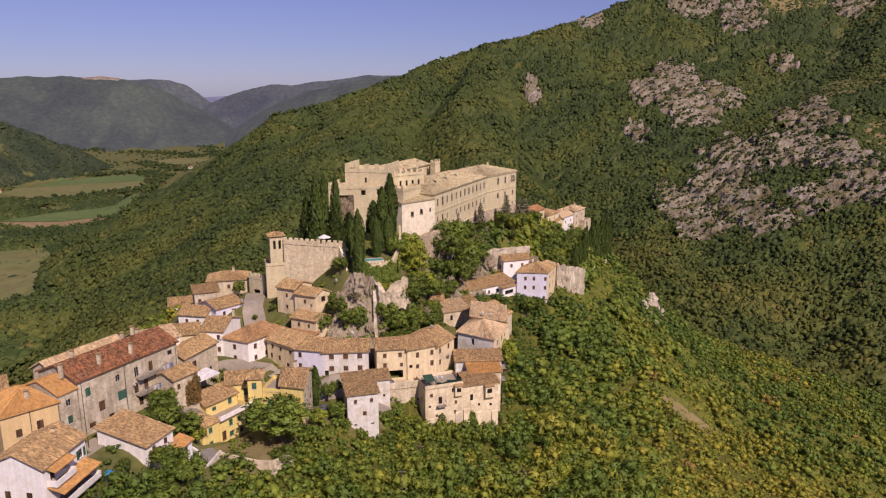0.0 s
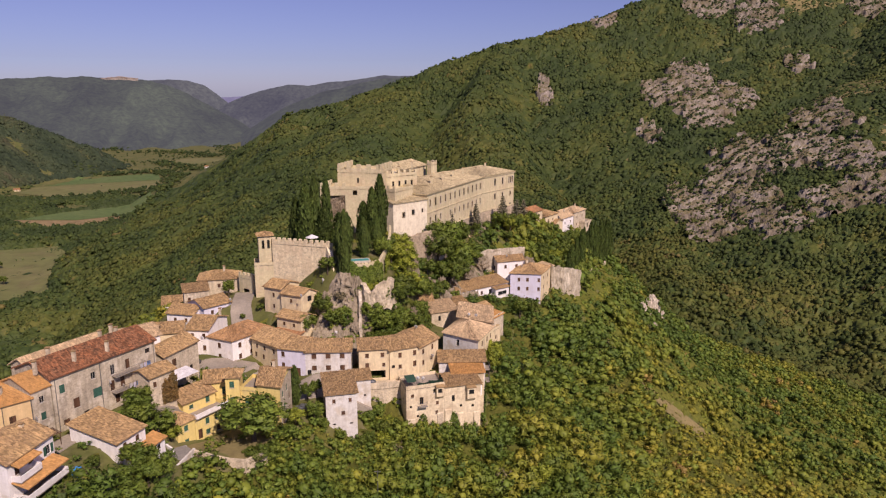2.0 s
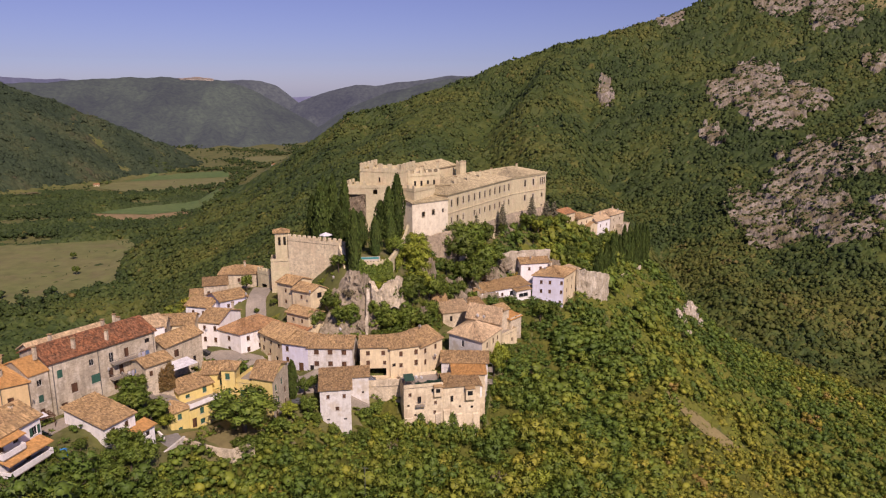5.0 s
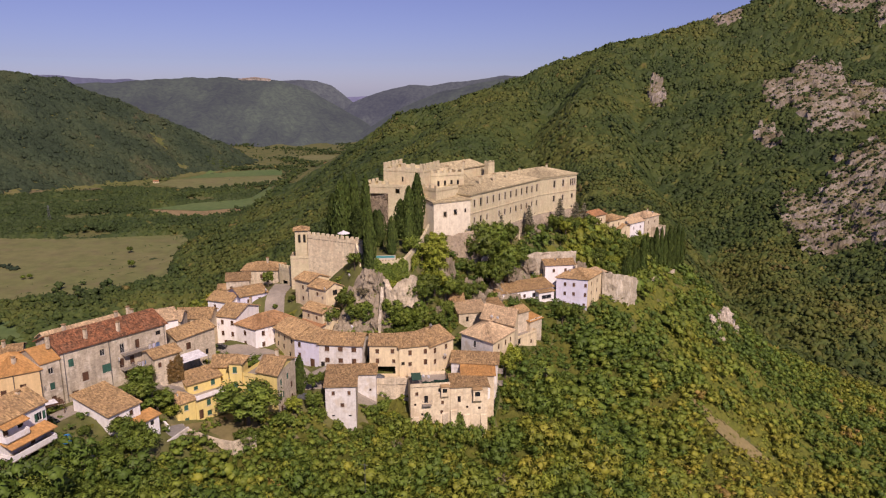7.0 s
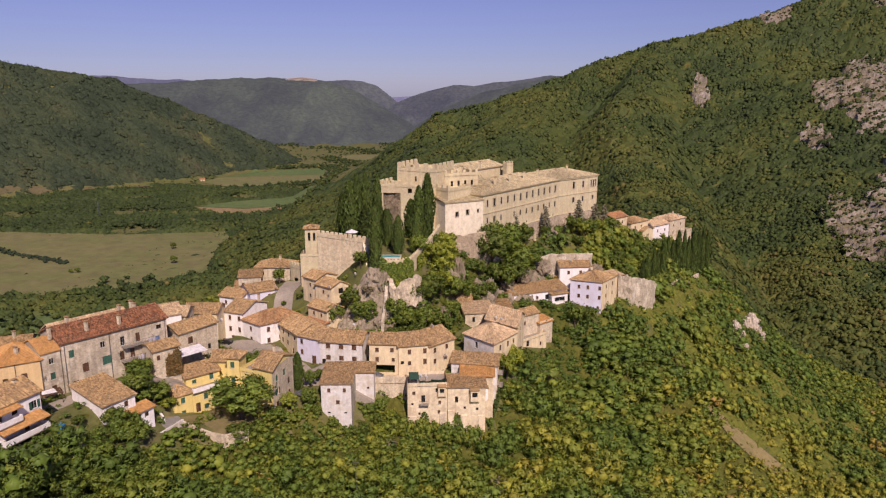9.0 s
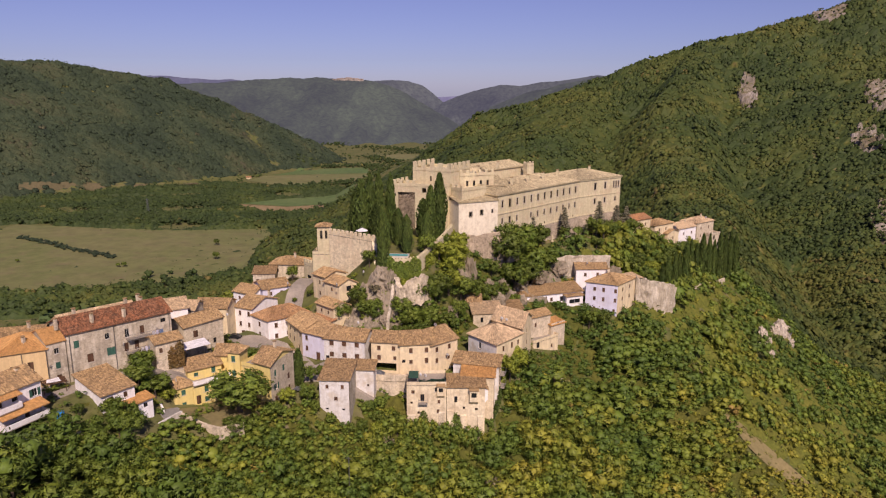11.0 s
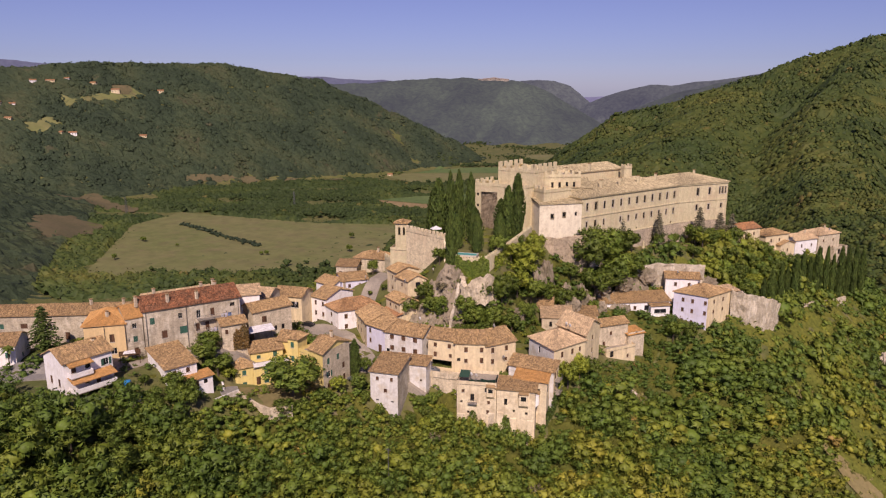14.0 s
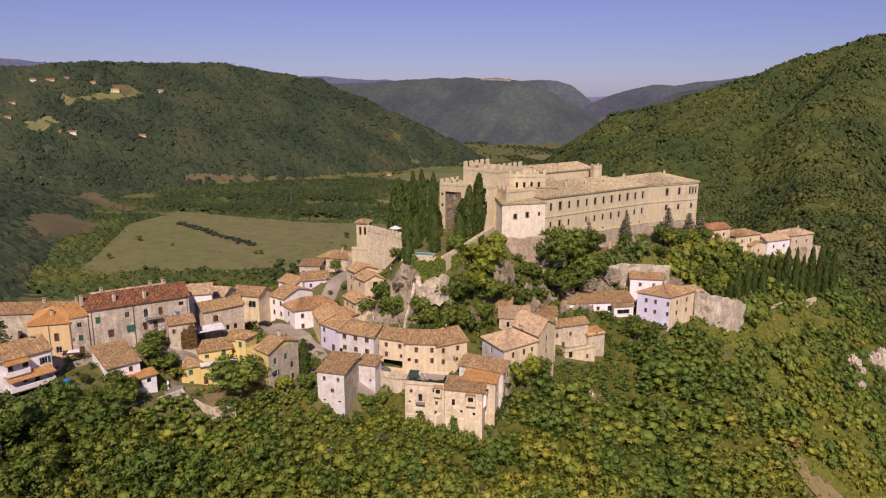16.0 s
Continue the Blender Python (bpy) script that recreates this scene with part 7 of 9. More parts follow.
# river woods, hedges and field trees
def belt(pts, wide, step, seed):
    r = np.random.default_rng(seed)
    X, Y = [], []
    for (ax, ay), (bx, by) in zip(pts, pts[1:]):
        n = int(math.hypot(bx - ax, by - ay) * wide / (step * step)) + 1
        s, w = r.random(n), r.normal(0, wide / 2.6, n)
        L = math.hypot(bx - ax, by - ay)
        X.append(ax + (bx - ax) * s - (by - ay) / L * w)
        Y.append(ay + (by - ay) * s + (bx - ax) / L * w)
    return np.concatenate(X), np.concatenate(Y)


BELTS = [([(-500, 590), (-430, 645), (-385, 665), (-330, 640)], 70, 6.5), ([(-560, 560), (-460, 660), (-420, 760), (-430, 860)], 26, 7), ([(-640, 520), (-560, 570), (-470, 480), (-380, 470), (-330, 520)], 40, 7), ([(-1010, 880), (-800, 935), (-640, 985), (-520, 1000), (-460, 900)], 34, 7),
         ([(-560, 1010), (-700, 1090), (-860, 1120), (-1000, 1010)], 46, 8), ([(-500, 1060), (-560, 1140), (-520, 1240), (-560, 1380), (-640, 1500)], 40, 8), ([(-780, 1180), (-760, 1320), (-700, 1380), (-640, 1400), (-590, 1370)], 30, 8),
         ([(-960, 1300), (-800, 1370), (-700, 1480), (-640, 1580)], 34, 8), ([(-640, 1600), (-700, 1760), (-790, 1860), (-960, 1740)], 46, 9), ([(-700, 1900), (-800, 2000), (-900, 2100)], 50, 10), ([(-760, 2260), (-900, 2400), (-1100, 2450)], 60, 13), ([(-600, 1900), (-720, 2300), (-900, 2700)], 50, 13), ([(-1200, 2480), (-1400, 2760), (-1300, 2950), (-1050, 2920)], 90, 14)]
X, Y = [], []
for k, (pts, wide, step) in enumerate(BELTS):
    px, py = belt(pts, wide, step, k)
    X.append(px)
    Y.append(py)
x, y = np.concatenate(X), np.concatenate(Y)
keep = ground(x, y) < 60
x, y = x[keep], y[keep]
size = rng.uniform(0.6, 1.4, len(x))
strew("river_woods", TINY, x, y, 5.2 * size, 10.5 * size, m_woods_far, "belts of dark trees along the river and fields", 0.42)
x, y = belt([(-874, 786), (-760, 757), (-640, 727)], 9, 3.4, 40)
size = rng.uniform(0.7, 1.2, len(x))
ob = strew("hedge", TINY, x, y, 3.4 * size, 5.6 * size, m_woods_hazed, "long dark hedge across the meadow", 0.4)
# scattered trees on the valley floor, off the fields
FIELDS = [[(-700, 495), (-935, 735), (-965, 862), (-694, 905), (-560, 965), (-470, 870), (-430, 720), (-560, 590)], [(-755, 1150), (-704, 1245), (-585, 1350), (-515, 1190), (-640, 1078)], [(-935, 1460), (-965, 1695), (-780, 1835), (-655, 1560), (-769, 1385)], [(-460, 440), (-540, 520), (-500, 560), (-400, 480)], [(-900, 2150), (-820, 2250), (-700, 2200), (-760, 2050)]]


def valley_floor(x, y):
    n = 0.5 + 0.3 * np.sin(x / 37 + 1.7 * np.sin(y / 53)) + 0.25 * np.sin(y / 29 - x / 71)
    ok = (ground(x, y) <= 5) & ~inside(x, y, FIELDS) & ~inside(x, y, OPEN_SIDE, 5.0) & (n > 0.15)
    return np.where(ok, np.clip(0.45 + n * 0.5, 0, 1), 0)


canopy("valley_woods", (-1250, -330, 430, 1400), 3.4, 7.5, 9.5, valley_floor, m_woods_far, "dark woods round the meadow on the valley floor", 1.7, 0.9, 21)
x, y = rng.uniform(-1250, -330, 3600), rng.uniform(1380, 2500, 3600)
keep = (ground(x, y) <= 5) & ~inside(x, y, FIELDS) & (rng.random(x.shape) < 0.35 + 0.4 * np.sin(x / 60) * np.sin(y / 75))
x, y = x[keep], y[keep]
size = rng.uniform(0.5, 1.4, len(x))
strew("valley_trees", TINY, x, y, 4.8 * size, 8.5 * size, m_woods_far, "scattered dark trees on the valley floor", 0.3)

# ---- rocks of the castle hill ----
def rock_mesh(seed, sub=4):
    bm = bmesh.new()
    bmesh.ops.create_icosphere(bm, subdivisions=sub, radius=1.0)
    off = Vector((seed * 7.3, seed * 2.9, seed))
    for v in bm.verts:
        p = v.co.copy()
        ridge = 1 - abs(noise.noise(Vector((p.x * 2.2, p.y * 2.2, p.z * 0.9)) + off)) * 2
        v.co *= 0.78 + 0.24 * ridge + 0.26 * noise.noise(p * 3.1 + off) + 0.12 * noise.noise(p * 8 + off)
    me = bpy.data.meshes.new("rock")
    bm.to_mesh(me)
    bm.free()
    me.materials.append(m_rock)
    return me


ROCKS = [rock_mesh(k) for k in range(4)]


def rock(x, y, z, rx, ry, rz, turn=0, k=0, label="grey limestone outcrop under the castle"):
    ob = tagged(new("rock", ROCKS[k % 4]), label, "rock", "castle rocks")
    ob.matrix_basis = pose(x, y, z, 0, 0, turn) @ Matrix.Diagonal((rx, ry, rz, 1))
    return ob


for k, (x, y, z, rx, ry, rz, turn) in enumerate([(-29, 194.5, 161, 5, 3.5, 6, 20), (-23, 192.5, 162, 4, 3.5, 6.5, -10), (-17.5, 193.5, 163, 4, 3, 6, 10), (-20, 187, 156, 3, 2.5, 4.5, 40), (-26, 184, 152, 4, 3, 4.5, 15), (-22, 182.5, 150.5, 3.5, 2.5, 4, 70), (-31, 183, 151, 3.2, 2.6, 4, 0),
                                             (-1, 232, 153, 2.4, 2.4, 7, 0), (3, 238, 151, 2.2, 2.2, 7, 30), (6, 249, 153, 3.5, 3, 5, 60), (11, 256, 153.5, 4, 3, 5, 50), (17, 264, 155, 4, 3, 4.5, 40), (26, 275, 154, 4, 3, 4.5, 30), (-7, 226, 156, 2.2, 2.5, 6, 0), (3.5, 226, 152, 3, 3, 5, 0), (36, 277, 151, 3.5, 3, 5, 20),
                                             (-40, 118, 139, 3, 2.5, 4, 0), (-32, 133, 140, 3, 2.5, 5, 0), (24, 173, 121, 2.5, 2, 4, 0)]):
    f = 0.5 if k < 7 else 0.85
    rock(x, y, z - (0.12 if k > 6 else 0.3) * rz, rx * 1.1 * f, ry * 1.1 * f, rz * 0.8 * f, turn, k)


def scarp(cx, cy, rx, ry, high=1.0, label="grey-brown bedrock face below the castle"):
    """A broken sheet of bedrock that stands out of a steep bank."""
    nu, nw = int(rx * 2 / 0.42), int(ry * 2 / 0.42)
    U, W = np.meshgrid(np.linspace(-1, 1, nu), np.linspace(-1, 1, nw))
    X, Y = cx + U * rx + rng_rock.normal(0, 0.08, U.shape), cy + W * ry + rng_rock.normal(0, 0.08, U.shape)
    edge = U * U + W * W + 0.35 * np.sin(U * 6 + cx) * np.sin(W * 5 + cy) + 0.2 * np.sin(U * 15 + cy) * np.sin(W * 13 + cx)
    body = np.clip(1.0 - edge, -0.6, 0.3) / 0.3
    Z = ground(X, Y) + np.where(body > 0, np.minimum(body, 1) * high * (0.3 + 1.3 * rugged(X, Y, 0.30) + 0.9 * rugged(X + 7, Y * 1.4, 0.13)), body * 1.2) + rng_rock.normal(0, 0.07, U.shape)
    i = np.arange(nu * nw).reshape(nw, nu)
    F = np.stack([i[:-1, :-1], i[:-1, 1:], i[1:, 1:], i[1:, :-1]], -1).reshape(-1, 4)
    return tagged(part("scarp", mesh_np("scarp", np.stack([X, Y, Z], -1).reshape(-1, 3), F), m_rock), label, "rock", "castle rocks")


for place in [(-24, 190.5, 8.5, 6.0), (-27.5, 185.5, 6, 4, 0.7), (-19.5, 187.0, 4, 4.5), (-6.5, 226, 3.6, 6, 1.2), (2.5, 236, 4.5, 5, 1.5), (10.5, 250, 6, 5, 1.2), (16, 259.5, 6.5, 5, 1.2), (24, 268, 6, 4, 1.0), (-20, 181.0, 8, 3.0, 0.6)]:
    scarp(*place)
# spires and broken faces between the houses and the garden wall
for k, (x, y, rx, ry, rz, turn) in enumerate([(-23.6, 194.4, 3.2, 2.4, 4.6, 15), (-20.6, 193.6, 2.0, 1.8, 5.6, 60), (-14.4, 194.6, 3.4, 2.0, 5.2, 10), (-11.4, 196.4, 2.2, 1.8, 4.4, 40), (-31.0, 186.0, 1.8, 1.5, 2.8, 0), (-28.2, 185.6, 1.5, 1.3, 2.4, 50), (-24.3, 185.8, 1.8, 1.4, 3.2, 20), (-21.6, 184.8, 1.4, 1.2, 2.4, 70),
                                              (-6.6, 228.6, 2.2, 1.8, 7.0, 30), (2.8, 235.6, 2.6, 2.2, 8.5, 0), (5.4, 237.4, 2.4, 2.0, 5.0, 45), (-1.8, 230.6, 2.2, 1.8, 4.2, 20), (8.4, 241.0, 2.2, 1.8, 3.6, 80), (-4.6, 202.0, 1.8, 1.6, 3.4, 0), (13.0, 252.6, 3.0, 1.8, 2.2, 30)]):
    rock(x, y, float(ground(x, y)) + 0.20 * rz, rx, ry, rz * 0.82, turn, k + 1)


PALE = []
for me in ROCKS:
    me = me.copy()
    me.materials[0] = m_pale_rock
    PALE.append(me)
for k, (x, y, rx, rz, turn) in enumerate([(94.3, 317.6, 1.9, 4.2, 0), (96.2, 321.0, 1.5, 3.0, 40), (98.0, 319.4, 1.4, 2.4, 80), (91.7, 305.0, 1.5, 2.4, 20), (98.1, 310.2, 1.6, 2.0, 60), (95.6, 313.4, 1.2, 2.2, 10), (104.0, 338.0, 3.0, 5.5, 0), (107.4, 341.0, 2.2, 4.4, 50), (101.0, 334.0, 1.8, 3.4, 30), (109.0, 336.0, 1.6, 3.0, 70), (26.6, 217.4, 1.4, 1.4, 0)]):
    ob = tagged(new("rock", PALE[k % 4]), "pale limestone rock standing out of the scrub", "rock", "slope rocks")
    ob.matrix_basis = pose(x, y, float(ground(x, y)) + 0.2 * rz, 0, 0, turn) @ Matrix.Diagonal((rx, rx * 0.8, rz, 1))


# ---- single trees ----
def tree_data(seed, blobs, leaves, leaf_size, tall, m):
    """Meshes of a broad tree: a tapered trunk with limbs, and an uneven crown of many leafy lumps."""
    r = np.random.default_rng(seed + 300)
    V, F, N, _ = crown_kit(seed + 200, blobs, leaves // blobs, leaf_size / (tall * 0.36), 0.76, 0.52, (0.22, 0.38))
    scale = np.array([tall * 0.37, tall * 0.37, tall * 0.36])
    V = V * scale + np.array([0, 0, tall * 0.60])
    crown = mesh_np("crown", V, F, True)
    crown.attributes.new("custom_normal", "FLOAT_VECTOR", "POINT").data.foreach_set("vector", N.astype(np.float32).ravel())
    crown.materials.append(m)
    centres = [(math.cos(k * 2.4) * tall * 0.2, math.sin(k * 2.4) * tall * 0.2, tall * r.uniform(0.5, 0.72)) for k in range(6)]
    bm = bmesh.new()

    def limb(p, q, r0, r1):
        p, q = Vector(p), Vector(q)
        d = (q - p).normalized()
        s = d.orthogonal().normalized()
        t = d.cross(s)
        a = [bm.verts.new(p + (s * math.cos(u) + t * math.sin(u)) * r0) for u in [k * math.tau / 6 for k in range(6)]]
        b = [bm.verts.new(q + (s * math.cos(u) + t * math.sin(u)) * r1) for u in [k * math.tau / 6 for k in range(6)]]
        for k in range(6):
            bm.faces.new((a[k], a[(k + 1) % 6], b[(k + 1) % 6], b[k]))

    limb((0, 0, -1.0), (0, 0, tall * 0.4), tall * 0.035, tall * 0.024)
    for c in centres[:6]:
        limb((0, 0, tall * 0.36), c, tall * 0.02, tall * 0.006)
    trunk = bpy.data.meshes.new("trunk")
    bm.to_mesh(trunk)
    bm.free()
    trunk.materials.append(m_bark)
    return trunk, crown


def cypress_data(seed, slim, m, leaves=1050, small=0.75):
    """A spire of upright sprays on a short trunk, 10 m tall."""
    r = np.random.default_rng(seed)
    h = r.random(leaves) ** 0.85
    rad = slim * np.clip(np.sin(np.pi * np.clip(h * 0.90 + 0.10, 0, 1)) ** 0.6, 0.02, 1) * (1 - 0.25 * h)
    a = r.uniform(0, math.tau, leaves)
    rad *= 1 + 0.18 * np.sin(a * 3 + h * 9 + seed)
    p = np.stack([np.cos(a) * rad, np.sin(a) * rad, 0.5 + h * 9.5], -1)
    out = np.stack([np.cos(a), np.sin(a), np.full(leaves, 0.2)], -1) + r.normal(0, 0.35, (leaves, 3))
    out /= np.linalg.norm(out, axis=1)[:, None]
    up = np.stack([np.cos(a) * 0.3, np.sin(a) * 0.3, np.ones(leaves)], -1) + r.normal(0, 0.2, (leaves, 3))
    side = np.cross(out, up)
    side /= np.linalg.norm(side, axis=1)[:, None]
    s = r.uniform(0.22, 0.5, leaves)[:, None] * small
    V = np.stack([p - up * s, p - side * s * 0.6 + out * s * 0.2, p + up * s * 1.2, p + side * s * 0.6 + out * s * 0.2], 1).reshape(-1, 3)
    i = np.arange(leaves) * 4
    F = np.concatenate([np.stack([i, i + 1, i + 2], -1), np.stack([i, i + 2, i + 3], -1)])
    hs = np.linspace(0, 1, 12)
    rr = slim * 0.8 * np.clip(np.sin(np.pi * np.clip(hs * 0.90 + 0.10, 0, 1)) ** 0.6, 0.02, 1) * (1 - 0.25 * hs)
    an = np.arange(10) * math.tau / 10
    C = np.stack([np.outer(rr, np.cos(an)), np.outer(rr, np.sin(an)), np.repeat((0.4 + hs * 9.4)[:, None], 10, 1)], -1).reshape(-1, 3)
    g = np.arange(120).reshape(12, 10)
    Q = np.stack([g[:-1], np.roll(g[:-1], -1, 1), np.roll(g[1:], -1, 1), g[1:]], -1).reshape(-1, 4)
    T = np.concatenate([Q[:, [0, 1, 2]], Q[:, [0, 2, 3]]]) + len(V)
    crown = mesh_np("crown", np.concatenate([V, C]), np.concatenate([F, T]))
    crown.materials.append(m)
    bm = bmesh.new()
    bmesh.ops.create_cone(bm, segments=7, radius1=0.22, radius2=0.14, depth=2.2, matrix=Matrix.Translation((0, 0, 0.3)))
    trunk = bpy.data.meshes.new("trunk")
    bm.to_mesh(trunk)
    bm.free()
    trunk.materials.append(m_bark)
    return trunk, crown


def fir_data(seed, m, reach_most=3.3, full=1.0):
    """A broad conifer of drooping branch tiers, 10 m tall."""
    r = np.random.default_rng(seed)
    V, F, n0 = [], [], 0
    for k in range(15):
        h = 1.3 + 8.4 * (k / 14) ** 0.92
        reach = reach_most * (1 - (h / 10.6)) ** 0.75 * r.uniform(0.85, 1.1)
        arms = max(5, int(13 - 0.5 * k))
        for j in range(arms):
            a = math.tau * (j + r.uniform(-0.3, 0.3)) / arms + k * 0.7
            L = reach * r.uniform(0.7, 1.12)
            n = int((10 + 5 * L) * full)
            u = r.uniform(0.15, 1, n)
            side = r.normal(0, 0.16, n) * (0.3 + L * 0.45)
            p = np.stack([np.cos(a) * u * L - np.sin(a) * side, np.sin(a) * u * L + np.cos(a) * side, h - 0.42 * L * u ** 1.6 + 0.10 * L * u ** 4 + r.normal(0, 0.06, n)], -1)
            out = np.stack([np.cos(a) + r.normal(0, 0.5, n), np.sin(a) + r.normal(0, 0.5, n), r.normal(-0.35, 0.25, n)], -1)
            out /= np.linalg.norm(out, axis=1)[:, None]
            w = np.cross(out, np.array([0, 0, 1.0]) + r.normal(0, 0.35, (n, 3)))
            w /= np.linalg.norm(w, axis=1)[:, None]
            q = r.uniform(0.20, 0.38, n)[:, None]
            V.append(np.stack([p - out * q * 0.6, p + w * q * 0.55, p + out * q * 1.2, p - w * q * 0.55], 1).reshape(-1, 3))
            i = n0 + np.arange(n) * 4
            F += [np.stack([i, i + 1, i + 2], -1), np.stack([i, i + 2, i + 3], -1)]
            n0 += 4 * n
    crown = mesh_np("crown", np.concatenate(V), np.concatenate(F))
    crown.materials.append(m)
    bm = bmesh.new()
    bmesh.ops.create_cone(bm, segments=8, radius1=0.30, radius2=0.03, depth=10.0, matrix=Matrix.Translation((0, 0, 4.9)))
    trunk = bpy.data.meshes.new("trunk")
    bm.to_mesh(trunk)
    bm.free()
    trunk.materials.append(m_bark)
    return trunk, crown


def palm(x, y, tall):
    """A small palm: ringed trunk and a head of arching fronds."""
    home = thing("palm", x, y, float(ground(x, y)) - 0.2, 0, "small green palm before the white house", "palm", "village trees")
    bm = bmesh.new()
    for k in range(8):
        bmesh.ops.create_cone(bm, segments=8, radius1=0.17, radius2=0.13, depth=tall / 8, matrix=Matrix.Translation((0, 0, tall * (k + 0.5) / 8)))
    part("trunk", bm, m_bark, home)
    for k in range(16):
        a, up = k * 2.4, 0.9 - 0.11 * k
        bm = bmesh.new()
        spine = [(u * 1.7 * math.cos(a), u * 1.7 * math.sin(a), tall + u * up - 1.0 * u * u) for u in (0, 0.3, 0.6, 0.85, 1.0)]
        rows = []
        for (px, py, pz), w in zip(spine, (0.06, 0.26, 0.32, 0.22, 0.02)):
            rows.append([bm.verts.new((px - math.sin(a) * w * e, py + math.cos(a) * w * e, pz - abs(e) * w * 0.5)) for e in (-1, 0, 1)])
        for p, q in zip(rows, rows[1:]):
            for e in (0, 1):
                bm.faces.new((p[e], p[e + 1], q[e + 1], q[e]))
        part("frond", bm, m_leaf, home)
    return home


TREES = {"broad": [tree_data(k, 20, 2500, 0.31, 10, m_leaf) for k in range(6)], "lime": [tree_data(k + 6, 18, 2200, 0.31, 10, m_leaf_lime) for k in range(3)], "dry": [tree_data(k + 10, 12, 900, 0.36, 10, m_leaf_dry) for k in range(2)],
         "cypress": [cypress_data(k, 1.25, m_cypress) for k in range(3)], "grey": [fir_data(k + 5, m_needle_grey, 2.8, 1.25) for k in range(2)], "conifer": [cypress_data(9, 2.9, m_cypress, 1500, 0.7)], "fir": [fir_data(3, m_cypress)]}
WORDS = {"broad": ("leafy green broadleaf tree", "tree"), "lime": ("yellow-green leafy bush tree in sunlight", "tree"), "dry": ("brownish half-dry tree with thin leaves", "tree"), "cypress": ("tall slim dark green cypress", "tree"), "grey": ("grey-brown withered conifer below the castle front", "tree"), "conifer": ("broad dark green conifer beside the houses", "tree"), "fir": ("tall dark green conifer with drooping branch tiers", "tree")}
tree_rng = random.Random(4)


def tree(kind, x, y, tall, wide=1.0, z=None, sink=0.3, label="", group=""):
    """A single tree, so many metres tall, wide times its usual width."""
    z = float(ground(x, y)) - sink if z is None else z
    trunk, crown = tree_rng.choice(TREES[kind])
    words, cat = WORDS[kind]
    home = thing("cypress" if kind == "cypress" else "tree", x, y, z, tree_rng.uniform(0, 360), label or words, cat, group or {"cypress": "castle cypresses"}.get(kind, "village trees"))
    s = tall / 10
    home.matrix_basis = home.matrix_basis @ Matrix.Diagonal((s * wide, s * wide, s, 1))
    part("trunk", trunk, None, home)
    part("crown", crown, None, home)
    return home


# castle garden
for x, y, tall, wide in [(-38.4, 212.5, 0, 1.5), (-42.0, 215, 0, 1.2), (-38.5, 226, 0, 1.05), (-41.0, 224.5, 0, 1.0), (-35.0, 228, 0, 0.95), (-17.2, 227.4, 0, 1.25), (-19.6, 225.4, 0, 1.15), (-24.0, 195.6, 0, 0.9), (-22.5, 226, 0, 1.3), (-33.0, 212, 0, 1.4), (-30.0, 222, 0, 1.1)]:
    top = {(-38.4, 212.5): 191.0, (-42.0, 215): 187, (-38.5, 226): 192.2, (-41.0, 224.5): 191.8, (-35.0, 228): 191.5, (-17.2, 227.4): 192.4, (-19.6, 225.4): 188.6, (-24.0, 195.6): 186.2, (-22.5, 226): 184, (-33.0, 212): 184, (-30.0, 222): 181}[(x, y)]
    g = float(ground(x, y)) - 0.3
    tree("cypress", x, y, top - g, wide * 10 / (top - g) * 1.55, g)
